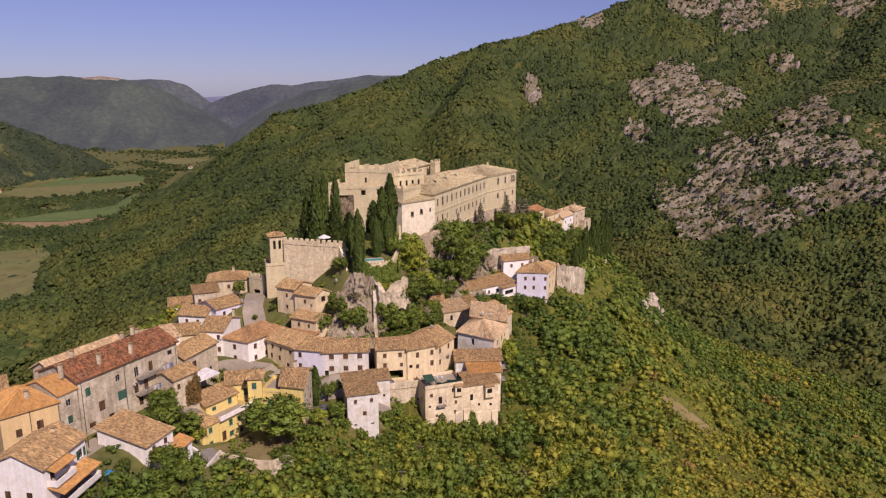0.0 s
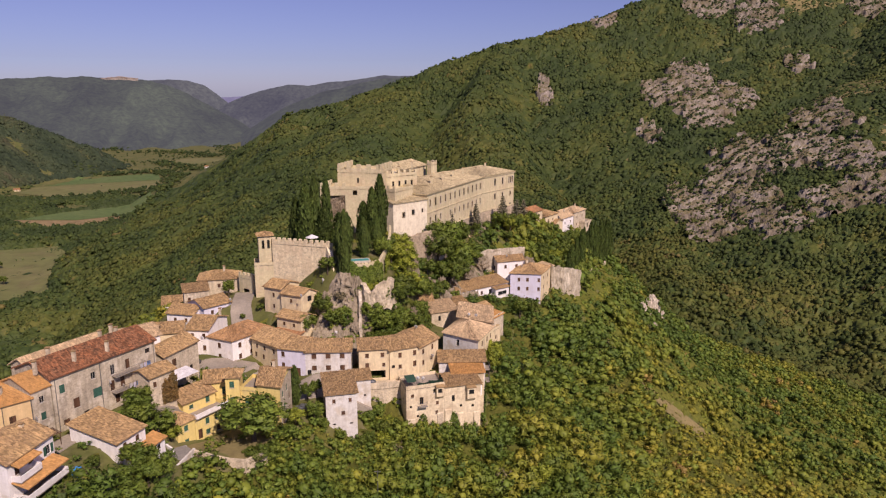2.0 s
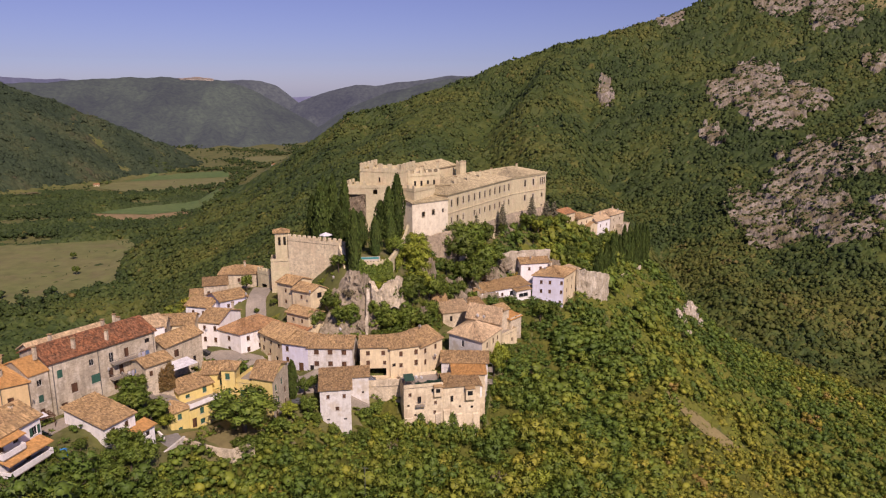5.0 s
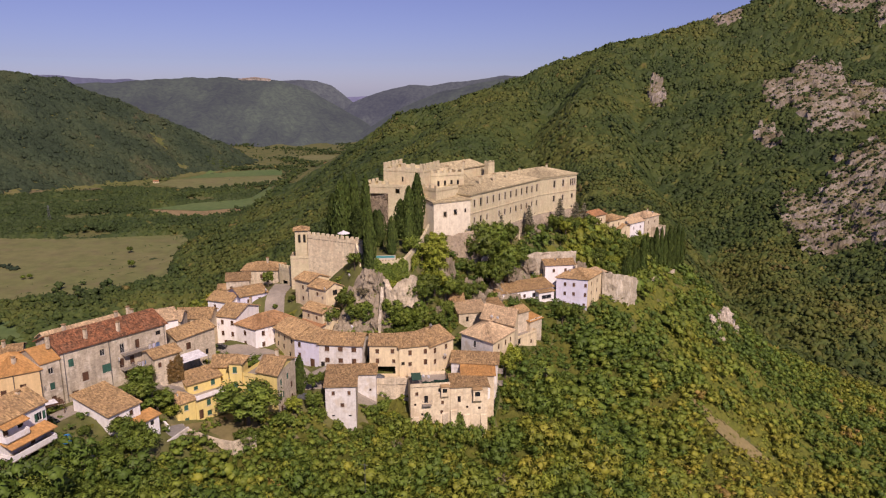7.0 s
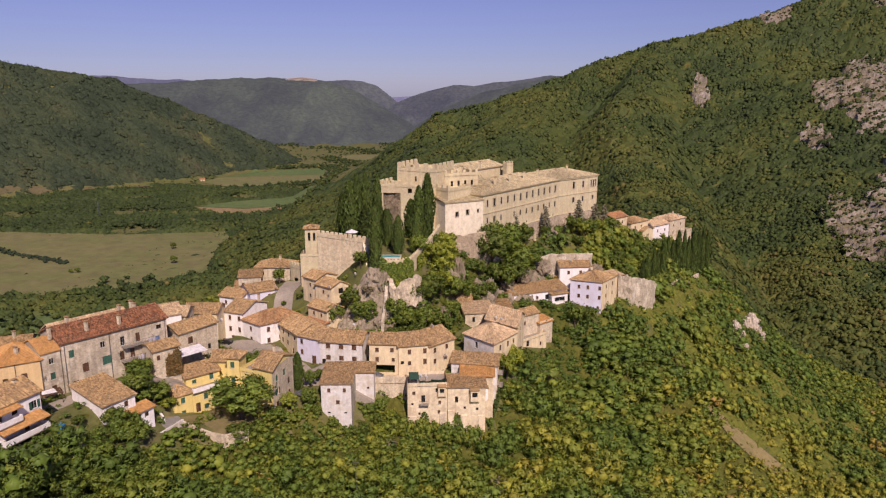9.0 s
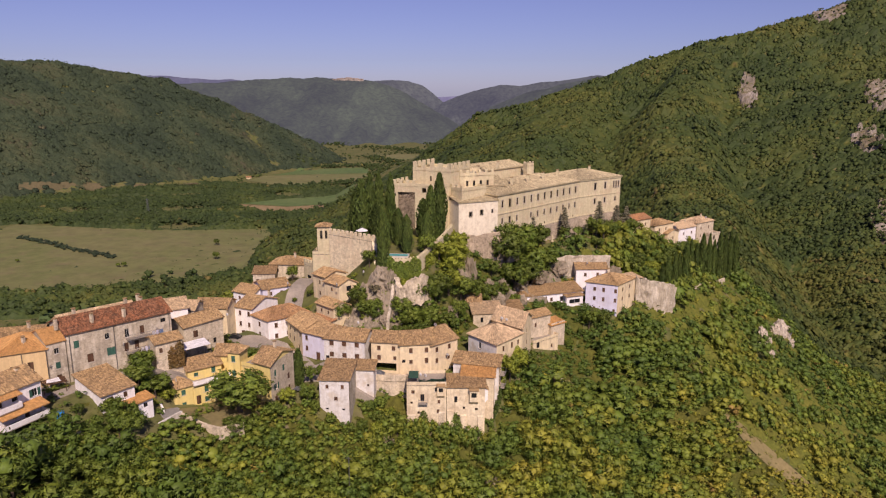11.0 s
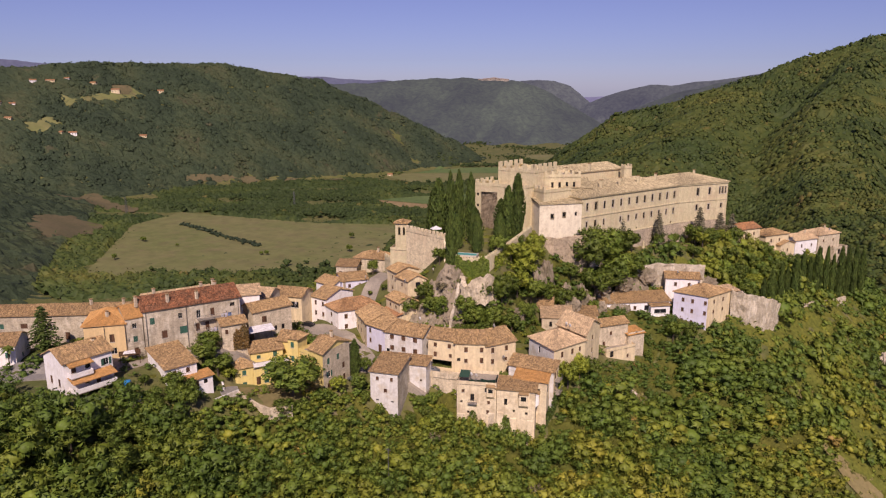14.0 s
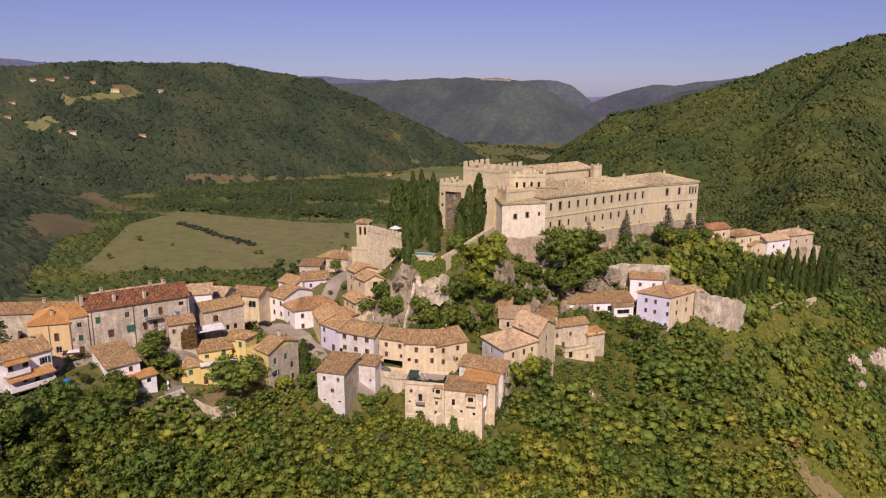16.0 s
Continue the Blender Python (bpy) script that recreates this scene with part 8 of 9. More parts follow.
for kind, x, y, tall, wide in [("conifer", -19.5, 203.5, 12, 0.62), ("conifer", -27, 205, 11, 0.62), ("broad", -14.5, 207, 8.5, 1), ("conifer", -26, 213, 12, 0.62), ("conifer", -17, 214, 11, 0.62), ("conifer", -32, 214, 10, 0.62), ("broad", -29.5, 198, 6, 1.1), ("broad", -14, 221, 6, 1.1),
                               ("lime", -11.5, 228, 9, 1.2), ("lime", -10.0, 221, 11, 1.15), ("lime", -8.5, 214, 11, 1.1), ("lime", -7.0, 206, 10, 1.2), ("lime", -12.5, 213, 8, 1.2), ("broad", -8.0, 200, 11, 1.1), ("broad", -11.5, 195.0, 10, 1.1), ("broad", -4.5, 211, 10, 1.1), ("broad", -15.5, 190, 8, 1.2), ("broad", -3, 218, 10, 1.1), ("broad", 0.5, 225, 10, 1.1),
                               ("broad", 3.5, 255.5, 18, 1.2), ("broad", 8.6, 256.5, 15, 1.2), ("broad", 7.0, 250.0, 13, 1.25), ("broad", 12.5, 261.0, 12, 1.2), ("broad", -1.0, 250.5, 15, 1.0), ("broad", -2.4, 239.6, 7, 1.2), ("broad", 12.4, 263.0, 8.5, 1.1), ("broad", -8.6, 198.6, 8, 1.0), ("broad", 6.0, 262.5, 15, 1.2), ("broad", 1.0, 247, 17, 1.1), ("broad", 10, 268, 8, 1.1), ("broad", 5.0, 244, 13, 1.1), ("broad", -5, 223, 4, 1.2), ("broad", -20, 193.6, 4, 1.4), ("lime", -16, 195.2, 4.5, 1.4), ("broad", -12.6, 198.6, 5, 1.3), ("broad", -22.6, 195.0, 4, 1.2), ("broad", 7.5, 251, 10, 1.1), ("broad", 2, 233, 9, 1.1), ("broad", 12, 260, 7, 1.1),
                               ("grey", 4.8, 270.0, 15.5, 0.85), ("grey", 15.3, 284.8, 13, 1.0), ("broad", 15.8, 283.5, 6, 1.1), ("grey", 27.1, 299.4, 15, 1.0), ("grey", 33.5, 306, 13, 1.2), ("grey", 37, 312, 12, 1.1), ("broad", 25.5, 297.0, 9, 1.1), ("broad", 20, 292, 5, 1.2), ("broad", 30, 300, 8, 1.1),
                               ("broad", 33, 296, 8, 1.1), ("lime", 36, 301, 8, 1.0), ("broad", 40, 304, 9, 1.0), ("broad", 28, 287, 6, 1.2), ("broad", 38, 290, 8, 1.1), ("broad", 44, 296, 9, 1.0), ("broad", 47, 304, 9, 1.0), ("lime", 42, 286, 7, 1.1), ("broad", 50, 312, 9, 1), ("broad", 46, 288, 9, 1.1), ("lime", 49, 293, 9, 1.0), ("broad", 43, 292, 10, 1.1), ("broad", 39, 297, 9, 1.2), ("lime", 34, 289, 7, 1.2), ("broad", 53, 300, 10, 1.1), ("broad", 55, 308, 10, 1.0), ("broad", 59, 318, 9, 1.1), ("lime", 30, 293, 7, 1.1), ("broad", 45, 279, 7, 1.2), ("broad", 49, 284, 8, 1.2), ("broad", 40, 283, 6, 1.2), ("broad", 62, 326, 9, 1.1), ("broad", 66, 334, 9, 1.1)]:
    tree(kind, x, y, tall, wide, group="castle slope trees")
# cypress row by the hamlet
for k, (x, y, top) in enumerate([(53.0, 291, 156), (55.5, 296, 157.5), (57.0, 301, 155.5), (59.5, 305.5, 159.5), (61.3, 310.5, 159.7), (63.5, 315, 157), (66.0, 320, 160.4), (68.8, 325, 159.8), (71.0, 330, 156), (73.5, 335.5, 158.5), (76.0, 341, 157), (78.5, 346, 158), (81.0, 351, 155), (51.0, 286, 154)]):
    x, y = x + 2.6, y - 2.2
    g = float(ground(x, y)) - 0.3
    tree("cypress", x, y, top - g, (1.05 if k % 3 else 1.45) * 10 / (top - g), g, group="hamlet cypresses")
# between the houses
for kind, x, y, tall, wide in [("broad", -34.6, 136.4, 11.0, 1.85), ("broad", -33.0, 131.6, 5.0, 1.5), ("broad", -51.6, 129.0, 6.4, 1.6), ("broad", -53.8, 127.0, 6.2, 1.6), ("broad", -56.0, 130.4, 6.0, 1.5), ("broad", -49.6, 114.8, 6.0, 1.3), ("lime", -50.2, 131.0, 4.4, 1.4), ("broad", -46.5, 112.5, 6, 1.2), ("broad", -48.6, 117.4, 5, 1.2), ("broad", -49.0, 108.5, 5, 1.2), ("broad", -55.5, 111.5, 3, 1.2),
                               ("broad", -46.6, 106.8, 6, 1.3), ("broad", -45.4, 114.4, 6.5, 1.3), ("broad", -46.3, 87.8, 9, 1.2), ("broad", -44.6, 95.8, 8, 1.2), ("broad", -43, 101.9, 7, 1.3), ("broad", -40, 92, 9, 1.3), ("broad", -41, 108, 7, 1.3), ("broad", -30.6, 135.0, 4.6, 1.3), ("broad", -28.6, 140.4, 5, 1.3), ("lime", -27.8, 145.6, 4.6, 1.3), ("dry", -33.0, 130.6, 4.6, 1.2), ("broad", -22.4, 149.4, 3.4, 1.3), ("broad", -18.6, 150.0, 3.0, 1.4), ("broad", -14.6, 151.6, 3.6, 1.3), ("broad", -12.6, 155.0, 4.0, 1.3), ("lime", -8.6, 163.0, 4.0, 1.3), ("broad", -53, 188, 2.4, 1.2), ("broad", -49.5, 197, 2.6, 1.2), ("broad", -54.6, 196, 2.2, 1.2), ("cypress", -30.2, 155.6, 10, 1.2), ("broad", -27.6, 157.0, 5.5, 0.9), ("broad", -26.2, 160.2, 4.5, 1.0), ("broad", -24.5, 149.5, 6, 1.1), ("broad", -33.5, 186.5, 8, 1.0), ("broad", -30.0, 190.0, 8, 1.0), ("broad", -26.5, 187.5, 7.5, 1.0), ("broad", -28.0, 180.8, 6, 1.1), ("broad", -23.5, 188, 7, 1.0),
                               ("broad", -12.5, 187.4, 5, 1.3), ("broad", -15.6, 186.6, 4.5, 1.3), ("broad", -22.8, 187.6, 4.6, 1.3), ("broad", -21.5, 184.4, 4, 1.3), ("broad", -26.2, 188.2, 4, 1.3), ("broad", -9.4, 190.0, 6, 1.2), ("broad", -11.6, 163.4, 4.5, 1.3), ("broad", -8.0, 162.0, 5, 1.3), ("broad", -3.0, 158.6, 5, 1.3), ("lime", -9.5, 157.6, 4.5, 1.3), ("broad", -11.0, 185.2, 6, 1.0), ("broad", -12.5, 189.0, 9, 1.0), ("broad", -8.0, 192.5, 9, 1.0), ("broad", -15.2, 189.5, 4.2, 1.2), ("broad", -4.0, 196.0, 8, 1.0), ("broad", -3.0, 203.0, 8, 1.0), ("lime", -9.5, 183.5, 5, 1.1), ("broad", -1.5, 206.0, 4, 1.0), ("broad", -27.0, 188.6, 4.2, 1.2), ("dry", -25, 191.5, 5, 1.0),
                               ("broad", -62.5, 208.5, 6.5, 1.0), ("broad", -46.5, 189, 3.5, 1.0), ("broad", 20.5, 195.5, 8, 0.9), ("lime", 17.2, 186.5, 9.5, 0.9), ("lime", 19.0, 190.5, 8.5, 0.9), ("broad", -49.5, 133, 3, 1.0), ("lime", -5.5, 160.5, 5, 1.1), ("broad", -13.6, 161.4, 3.6, 1.4), ("broad", -10.5, 160, 4.5, 1.2), ("dry", -6.5, 156, 5, 1.0), ("lime", 29.5, 165, 9, 1.1), ("lime", 33, 171, 8, 1.2), ("dry", 20, 160, 8, 1.0),
                               ("broad", 31, 248, 8, 1.0), ("broad", 29, 244, 4, 1.1), ("broad", 36, 251, 7, 1.0), ("broad", 26, 237, 4, 1.1), ("broad", 7, 236, 6, 1)]:
    tree(kind, x, y, tall, wide)
tree("fir", -95.0, 112.3, 167.0 - float(ground(-95, 112.3)), 1.3)
palm(-90.6, 101.0, 6.0)
# trees of the meadow
for k, (x, y, tall) in enumerate([(-562, 838, 11), (-510, 765, 12), (-594, 694, 8), (-600, 690, 7), (-807, 665, 9), (-815, 668, 8), (-745, 573, 10), (-740, 668, 6)]):
    tree("broad", x, y, tall, 1.1, label="round dark tree standing alone in the meadow", group="meadow trees")

# ---- streets and yards ----
def ribbon(name, pts, wide, m, label, lift=0.15):
    """A paved way through (x, y) points that follows the ground."""
    P = []
    for (ax, ay), (bx, by) in zip(pts, pts[1:]):
        n = max(2, int(math.hypot(bx - ax, by - ay) / 1.5))
        P += [(ax + (bx - ax) * k / n, ay + (by - ay) * k / n) for k in range(n)]
    P.append(pts[-1])
    bm = bmesh.new()
    last = None
    for k, (x, y) in enumerate(P):
        a, b = Vector(P[max(0, k - 1)]), Vector(P[min(len(P) - 1, k + 1)])
        d = (b - a).normalized() * wide / 2
        row = [bm.verts.new((x - d.y * s, y + d.x * s, max(float(ground(x - d.y * s, y + d.x * s)), float(ground(x, y)) - 0.2) + lift - down)) for s, down in ((1, 2.5), (1, 0), (0.5, 0), (0, 0), (-0.5, 0), (-1, 0), (-1, 2.5))]
        if last:
            for j in range(6):
                bm.faces.new((last[j + 1], row[j + 1], row[j], last[j]))
        last = row
    ob = part(name, bm, m)
    return tagged(ob, label, "street", kind="structure")


ribbon("street_1", [(-14, 167.5), (-24, 165), (-33, 162), (-42, 168), (-50, 171), (-58, 170), (-60, 160), (-55, 152)], 10.5, m_road, "pale paved village street and small square")
ribbon("street_2", [(-50, 184), (-53, 191), (-56, 199), (-58, 211)], 6.0, m_road, "pale paved ramp up to the gate", 0.2)
ribbon("street_3", [(-66, 110), (-63.8, 119.0), (-58.6, 129.6)], 4.0, m_road, "pale paved lane before the long house", 0.18)
ribbon("yard", [(-60, 124), (-55.5, 132), (-50.5, 140.5)], 4.6, m_road, "pale paved yard between the houses", 0.22)
m_asphalt = mat("asphalt", (0.260, 0.240, 0.220), (0.215, 0.200, 0.185), 0.9, 0.2, 2.0, 0.2)
ribbon("street_4", [(-100, 92), (-84, 100), (-72, 110), (-66, 114)], 13, m_asphalt, "asphalt yard beside the white house", 0.3)
ribbon("street_5", [(-48, 128), (-41, 139), (-33, 141)], 4.0, m_dry_grass, "dry lawn before the yellow house", 0.2)
ribbon("path", [(6, 270), (13, 277), (20, 286), (30, 298)], 3.5, m_dry_grass, "grassy terrace below the castle front", 0.2)
ribbon("lawn", [(-56.5, 96), (-53.5, 101), (-52.5, 107)], 5.5, m_field_green, "small green lawn before the white house", 0.25)


# ---- loose things ----
def rod(bm, p, q, r, sides=6):
    p, q = Vector(p), Vector(q)
    d = (q - p).normalized()
    s = d.orthogonal().normalized()
    t = d.cross(s)
    a = [bm.verts.new(p + (s * math.cos(k * math.tau / sides) + t * math.sin(k * math.tau / sides)) * r) for k in range(sides)]
    b = [bm.verts.new(q + (s * math.cos(k * math.tau / sides) + t * math.sin(k * math.tau / sides)) * r) for k in range(sides)]
    for k in range(sides):
        bm.faces.new((a[k], a[(k + 1) % sides], b[(k + 1) % sides], b[k]))
    bm.faces.new(a[::-1])
    bm.faces.new(b)


def mesh_of(name, m, fill):
    bm = bmesh.new()
    fill(bm)
    bmesh.ops.recalc_face_normals(bm, faces=bm.faces)
    me = bpy.data.meshes.new(name)
    bm.to_mesh(me)
    bm.free()
    me.materials.append(m)
    return me


def dish_bowl(bm):
    rings = []
    for k in range(4):
        r = 0.45 * k / 3
        rings.append([bm.verts.new((r * math.cos(a * math.tau / 12), r * r * 0.5 - 0.1, r * math.sin(a * math.tau / 12))) for a in range(12)] if k else [bm.verts.new((0, -0.1, 0))])
    for a in range(12):
        bm.faces.new((rings[0][0], rings[1][a], rings[1][(a + 1) % 12]))
    for lo, hi in zip(rings[1:], rings[2:]):
        for a in range(12):
            bm.faces.new((lo[a], hi[a], hi[(a + 1) % 12], lo[(a + 1) % 12]))
    bmesh.ops.solidify(bm, geom=bm.faces[:], thickness=0.03)


DISH = mesh_of("bowl", m_white_wood, dish_bowl)
DISH_ARM = mesh_of("arm", m_metal, lambda bm: (rod(bm, (0, -0.08, 0), (0, -0.2, -0.3), 0.03), rod(bm, (0, -0.2, -0.3), (0, -0.2, -1.1), 0.035), rod(bm, (0, -0.05, -0.3), (0, 0.45, 0), 0.02)))
for k, (x, y, z, turn) in enumerate([(-61.6, 131.6, 162.2, 150), (-60.2, 134.2, 160.2, 150), (-50.0, 134.2, 153.6, 150), (-52.6, 158.6, 161.8, 170), (-35.0, 187.0, 164.0, 150), (-59.2, 199.8, 158.8, 150), (-30.6, 196.0, 166.0, 150), (-1.6, 166.9, 148.6, 160), (-0.4, 167.4, 148.3, 160),
                                         (-3.0, 182.4, 156.8, 170), (-24.0, 177.8, 156.6, 160), (-63.5, 97.4, 164.4, 160), (-68.6, 117.6, 161.0, 150), (32.6, 262.5, 153.8, 150), (27.0, 267.2, 156.6, 150), (11.6, 199.0, 155.0, 160), (13.6, 196.4, 155.6, 160), (-66.5, 217.6, 163.4, 150), (57.0, 341.0, 158.6, 150), (70.0, 357.0, 161.0, 150), (-46.8, 130.6, 148.4, 150), (1.6, 179.2, 149.8, 170)]):
    dish = thing("satellite_dish", x, y, z, turn + 180, "white satellite dish on a short pole", "satellite dish", "satellite dishes")
    part("bowl", DISH, None, dish)
    part("arm", DISH_ARM, None, dish)

# white awning over the cafe yard
awning = thing("awning", -53.2, 145.4, 154.4, 58, "white square fabric awning on thin posts", "awning")
bm = bmesh.new()
slab(bm, [(-3.4, -2.3, 3.55), (3.4, -2.3, 3.75), (3.4, 2.3, 4.05), (-3.4, 2.3, 3.85)], 0.06)
part("canopy", bm, m_fabric, awning)
POST = mesh_of("post", m_metal, lambda bm: rod(bm, (0, 0, -0.5), (0, 0, 3.6), 0.06))
for px, py in ((-3.5, -2.2), (3.5, -2.2), (3.5, 2.2), (-3.5, 2.2)):
    ob = new("post", POST)
    ob.parent, ob.location = awning, (px, py, 0)

# parasol and pool in the castle garden
parasol = thing("parasol", -35.3, 205.6, 174.0, 0, "open white parasol on the castle terrace", "parasol")
bm = bmesh.new()
bmesh.ops.create_cone(bm, segments=8, radius1=2.0, radius2=0.05, depth=0.9, matrix=Matrix.Translation((0, 0, 2.9)))
part("canopy", bm, m_fabric, parasol)
part("pole", mesh_of("pole", m_metal, lambda bm: rod(bm, (0, 0, 0), (0, 0, 3.0), 0.05)), None, parasol)
m_teal = mat("pool_cover", (0.030, 0.260, 0.280), (0.040, 0.300, 0.310), 0.35, 1.0, 4.0, 0.05)
pool = thing("pool", -20.6, 199.0, 171.1, 15, "small pool with teal water and stone rim", "pool")
bm = bmesh.new()
for x0, x1, y0, y1 in ((-3.3, 3.3, -1.7, -1.4), (-3.3, 3.3, 1.4, 1.7), (-3.3, -3.0, -1.4, 1.4), (3.0, 3.3, -1.4, 1.4)):
    box(bm, x0, x1, y0, y1, -0.4, 0.20)
part("rim", bm, m_sill, pool)
bm = bmesh.new()
box(bm, -3.0, 3.0, -1.4, 1.4, -0.4, 0.12)
part("water", bm, m_teal, pool)

# statue on the castle terrace
bm = bmesh.new()
prof = [(0.55, 0), (0.55, 0.8), (0.35, 0.85), (0.38, 1.4), (0.30, 2.0), (0.36, 2.4), (0.16, 2.65), (0.20, 2.85), (0.0, 3.1)]
ringv = [[bm.verts.new((r * math.cos(k * math.tau / 10), r * math.sin(k * math.tau / 10), z)) for k in range(10)] for r, z in prof[:-1]]
tip = bm.verts.new((0, 0, 3.1))
for lo, hi in zip(ringv, ringv[1:]):
    for k in range(10):
        bm.faces.new((lo[k], lo[(k + 1) % 10], hi[(k + 1) % 10], hi[k]))
for k in range(10):
    bm.faces.new((ringv[-1][k], ringv[-1][(k + 1) % 10], tip))
statue = tagged(part("statue", bm, m_castle), "pale stone statue on the castle terrace", "statue")
statue.location = (12.3, 275.4, float(ground(12.3, 275.4)))

# balconies


def balcony(x0, y0, x1, y1, z, out, label="iron-railed balcony on a house front", roof=None, solid=None):
    """A balcony along the wall from (x0, y0) to (x1, y1), floor at z."""
    a, b = Vector((x0, y0)), Vector((x1, y1))
    L = (b - a).length
    d = (b - a) / L
    home = thing("balcony", a.x, a.y, z, math.degrees(math.atan2(d.y, d.x)), label, "balcony", "balconies")
    bm = bmesh.new()
    box(bm, 0, L, -out, 0.05, -0.18, 0)
    part("floor_slab", bm, m_road, home)
    if solid:
        bm = bmesh.new()
        box(bm, 0, L, -out, -out + 0.15, 0.0, 1.0)
        box(bm, 0, 0.15, -out + 0.15, 0, 0.0, 1.0)
        box(bm, L - 0.15, L, -out + 0.15, 0, 0.0, 1.0)
        part("parapet", bm, solid, home)
    else:
        bm = bmesh.new()
        for p, q in (((0, 0, 1.0), (0, -out, 1.0)), ((0, -out, 1.0), (L, -out, 1.0)), ((L, -out, 1.0), (L, 0, 1.0)), ((0, -out, 0.12), (L, -out, 0.12))):
            rod(bm, p, q, 0.035)
        part("rail", bm, m_metal, home)
        bar = mesh_of("bar", m_metal, lambda bm: rod(bm, (0, 0, 0), (0, 0, 1.0), 0.02, 4))
        for k in range(int(L / 0.35) + 1):
            ob = new("bar", bar)
            ob.parent, ob.location = home, (k * 0.35, -out, 0)
    if roof:
        me = tile_sheet([[(-0.2, -out - 0.2, roof[0]), (L + 0.2, -out - 0.2, roof[0]), (L + 0.2, 0.0, roof[0] + roof[1]), (-0.2, 0.0, roof[0] + roof[1])]])
        bm = bmesh.new()
        slab(bm, [(-0.2, -out - 0.2, roof[0]), (L + 0.2, -out - 0.2, roof[0]), (L + 0.2, 0.0, roof[0] + roof[1]), (-0.2, 0.0, roof[0] + roof[1])], 0.12)
        rf = part("canopy", bm, m_tile_orange, home, "orange tiled canopy")
        tagged(part("tiles", me, m_tile_orange, rf), kind="stuff")
    return home


balcony(-61.6, 132.4, -58.4, 138.8, 163.1, 1.5)
balcony(-61.8, 132.0, -59.2, 137.2, 159.8, 1.5)
balcony(-60.2, 97.0, -59.6, 101.6, 160.6, 1.6, "white balcony with an orange tiled canopy", (2.6, 0.5), m_white)
balcony(-60.2, 97.0, -59.0, 106.0, 157.4, 2.6, "long white balcony with an orange tiled canopy", (2.3, 0.8), m_white)
balcony(-46.8, 136.0, -42.2, 143.8, 152.0, 0.6, "white-railed terrace of the yellow house", None, m_white)
balcony(15.9, 180.2, 15.6, 183.4, 145.4, 1.3, "small balcony on the gable over the slope")
balcony(15.9, 180.2, 15.6, 183.4, 141.9, 1.3, "small balcony on the gable over the slope")
balcony(-1.6, 165.4, 0.6, 166.2, 141.6, 1.2, "rust-red balcony on the stone house")
balcony(12.4, 247.2, 15.6, 249.7, 145.0, 1.2)
balcony(20.0, 253.2, 23.2, 255.7, 144.8, 1.2)
balcony(8.2, 171.6 - 1.2, 12.6, 172.6 - 1.2, 144.2, 0.5, "white parapet over an arch", None, m_white)

# roof terrace of the house over the drop: dark green awning, parapets
m_net = mat("green_net", (0.030, 0.075, 0.050), (0.025, 0.060, 0.045), 0.8, 1.0, 4.0, 0.1)
shade = thing("terrace_screen", -4.1, 164.7, 146.3, math.degrees(math.atan2(3.5, 9.5)), "dark green net screen round a roof terrace", "screen")
for k, (x0, y0, x1, y1, up) in enumerate(((2.6, 0.2, 5.6, 0.2, 1.0), (5.6, 0.2, 9.4, 0.2, 1.3), (9.4, 0.2, 9.6, 3.8, 1.5))):
    bm = bmesh.new()
    n = 6
    cols = [[bm.verts.new((x0 + (x1 - x0) * i / n, y0 + (y1 - y0) * i / n - 0.05 * math.sin(i * 2.0), 0.15 + j * (up + 0.12 * math.sin(i * 1.3 + k)))) for i in range(n + 1)] for j in (0, 1)]
    for i in range(n):
        bm.faces.new((cols[0][i], cols[0][i + 1], cols[1][i + 1], cols[1][i]))
    bmesh.ops.solidify(bm, geom=bm.faces[:], thickness=0.04)
    part("net", bm, m_net, shade)
    ob = new("post", mesh_of("post", m_metal, lambda bm: rod(bm, (0, 0, -0.3), (0, 0, 1.6), 0.05)))
    ob.parent, ob.location = shade, (x0, y0, 0)
bm = bmesh.new()
slab(bm, [(0.1, 0.4, 1.7), (2.6, 0.4, 1.7), (2.6, 3.6, 2.3), (0.1, 3.6, 2.3)], 0.08)
part("lean_to_roof", bm, m_net, shade)
for px, py, pz in ((0.2, 0.5, 1.7), (2.5, 0.5, 1.7), (0.2, 3.5, 2.2), (2.5, 3.5, 2.2)):
    ob = new("post", mesh_of("post", m_metal, lambda bm: rod(bm, (0, 0, -0.3), (0, 0, pz), 0.05)))
    ob.parent, ob.location = shade, (px, py, 0)
m_teal_cloth = mat("teal_cloth", (0.020, 0.200, 0.150), None, 0.8, 1.0, 3.0, 0.1)
shade = thing("awning", 14.2, 208.6, 141.6, 60, "teal fabric awning beside the stone house", "awning")
bm = bmesh.new()
slab(bm, [(-1.6, -1.2, 1.2), (1.6, -1.2, 1.2), (1.6, 1.2, 2.4), (-1.6, 1.2, 2.4)], 0.05)
part("cloth", bm, m_teal_cloth, shade)
for px in (-1.5, 1.5):
    ob = new("post", mesh_of("post", m_metal, lambda bm: rod(bm, (0, 0, -3), (0, 0, 1.2), 0.05)))
    ob.parent, ob.location = shade, (px, -1.1, 0)
m_blue = mat("blue_plastic", (0.030, 0.260, 0.620), None, 0.4, 1.0, 3.0, 0.05)
bm = bmesh.new()
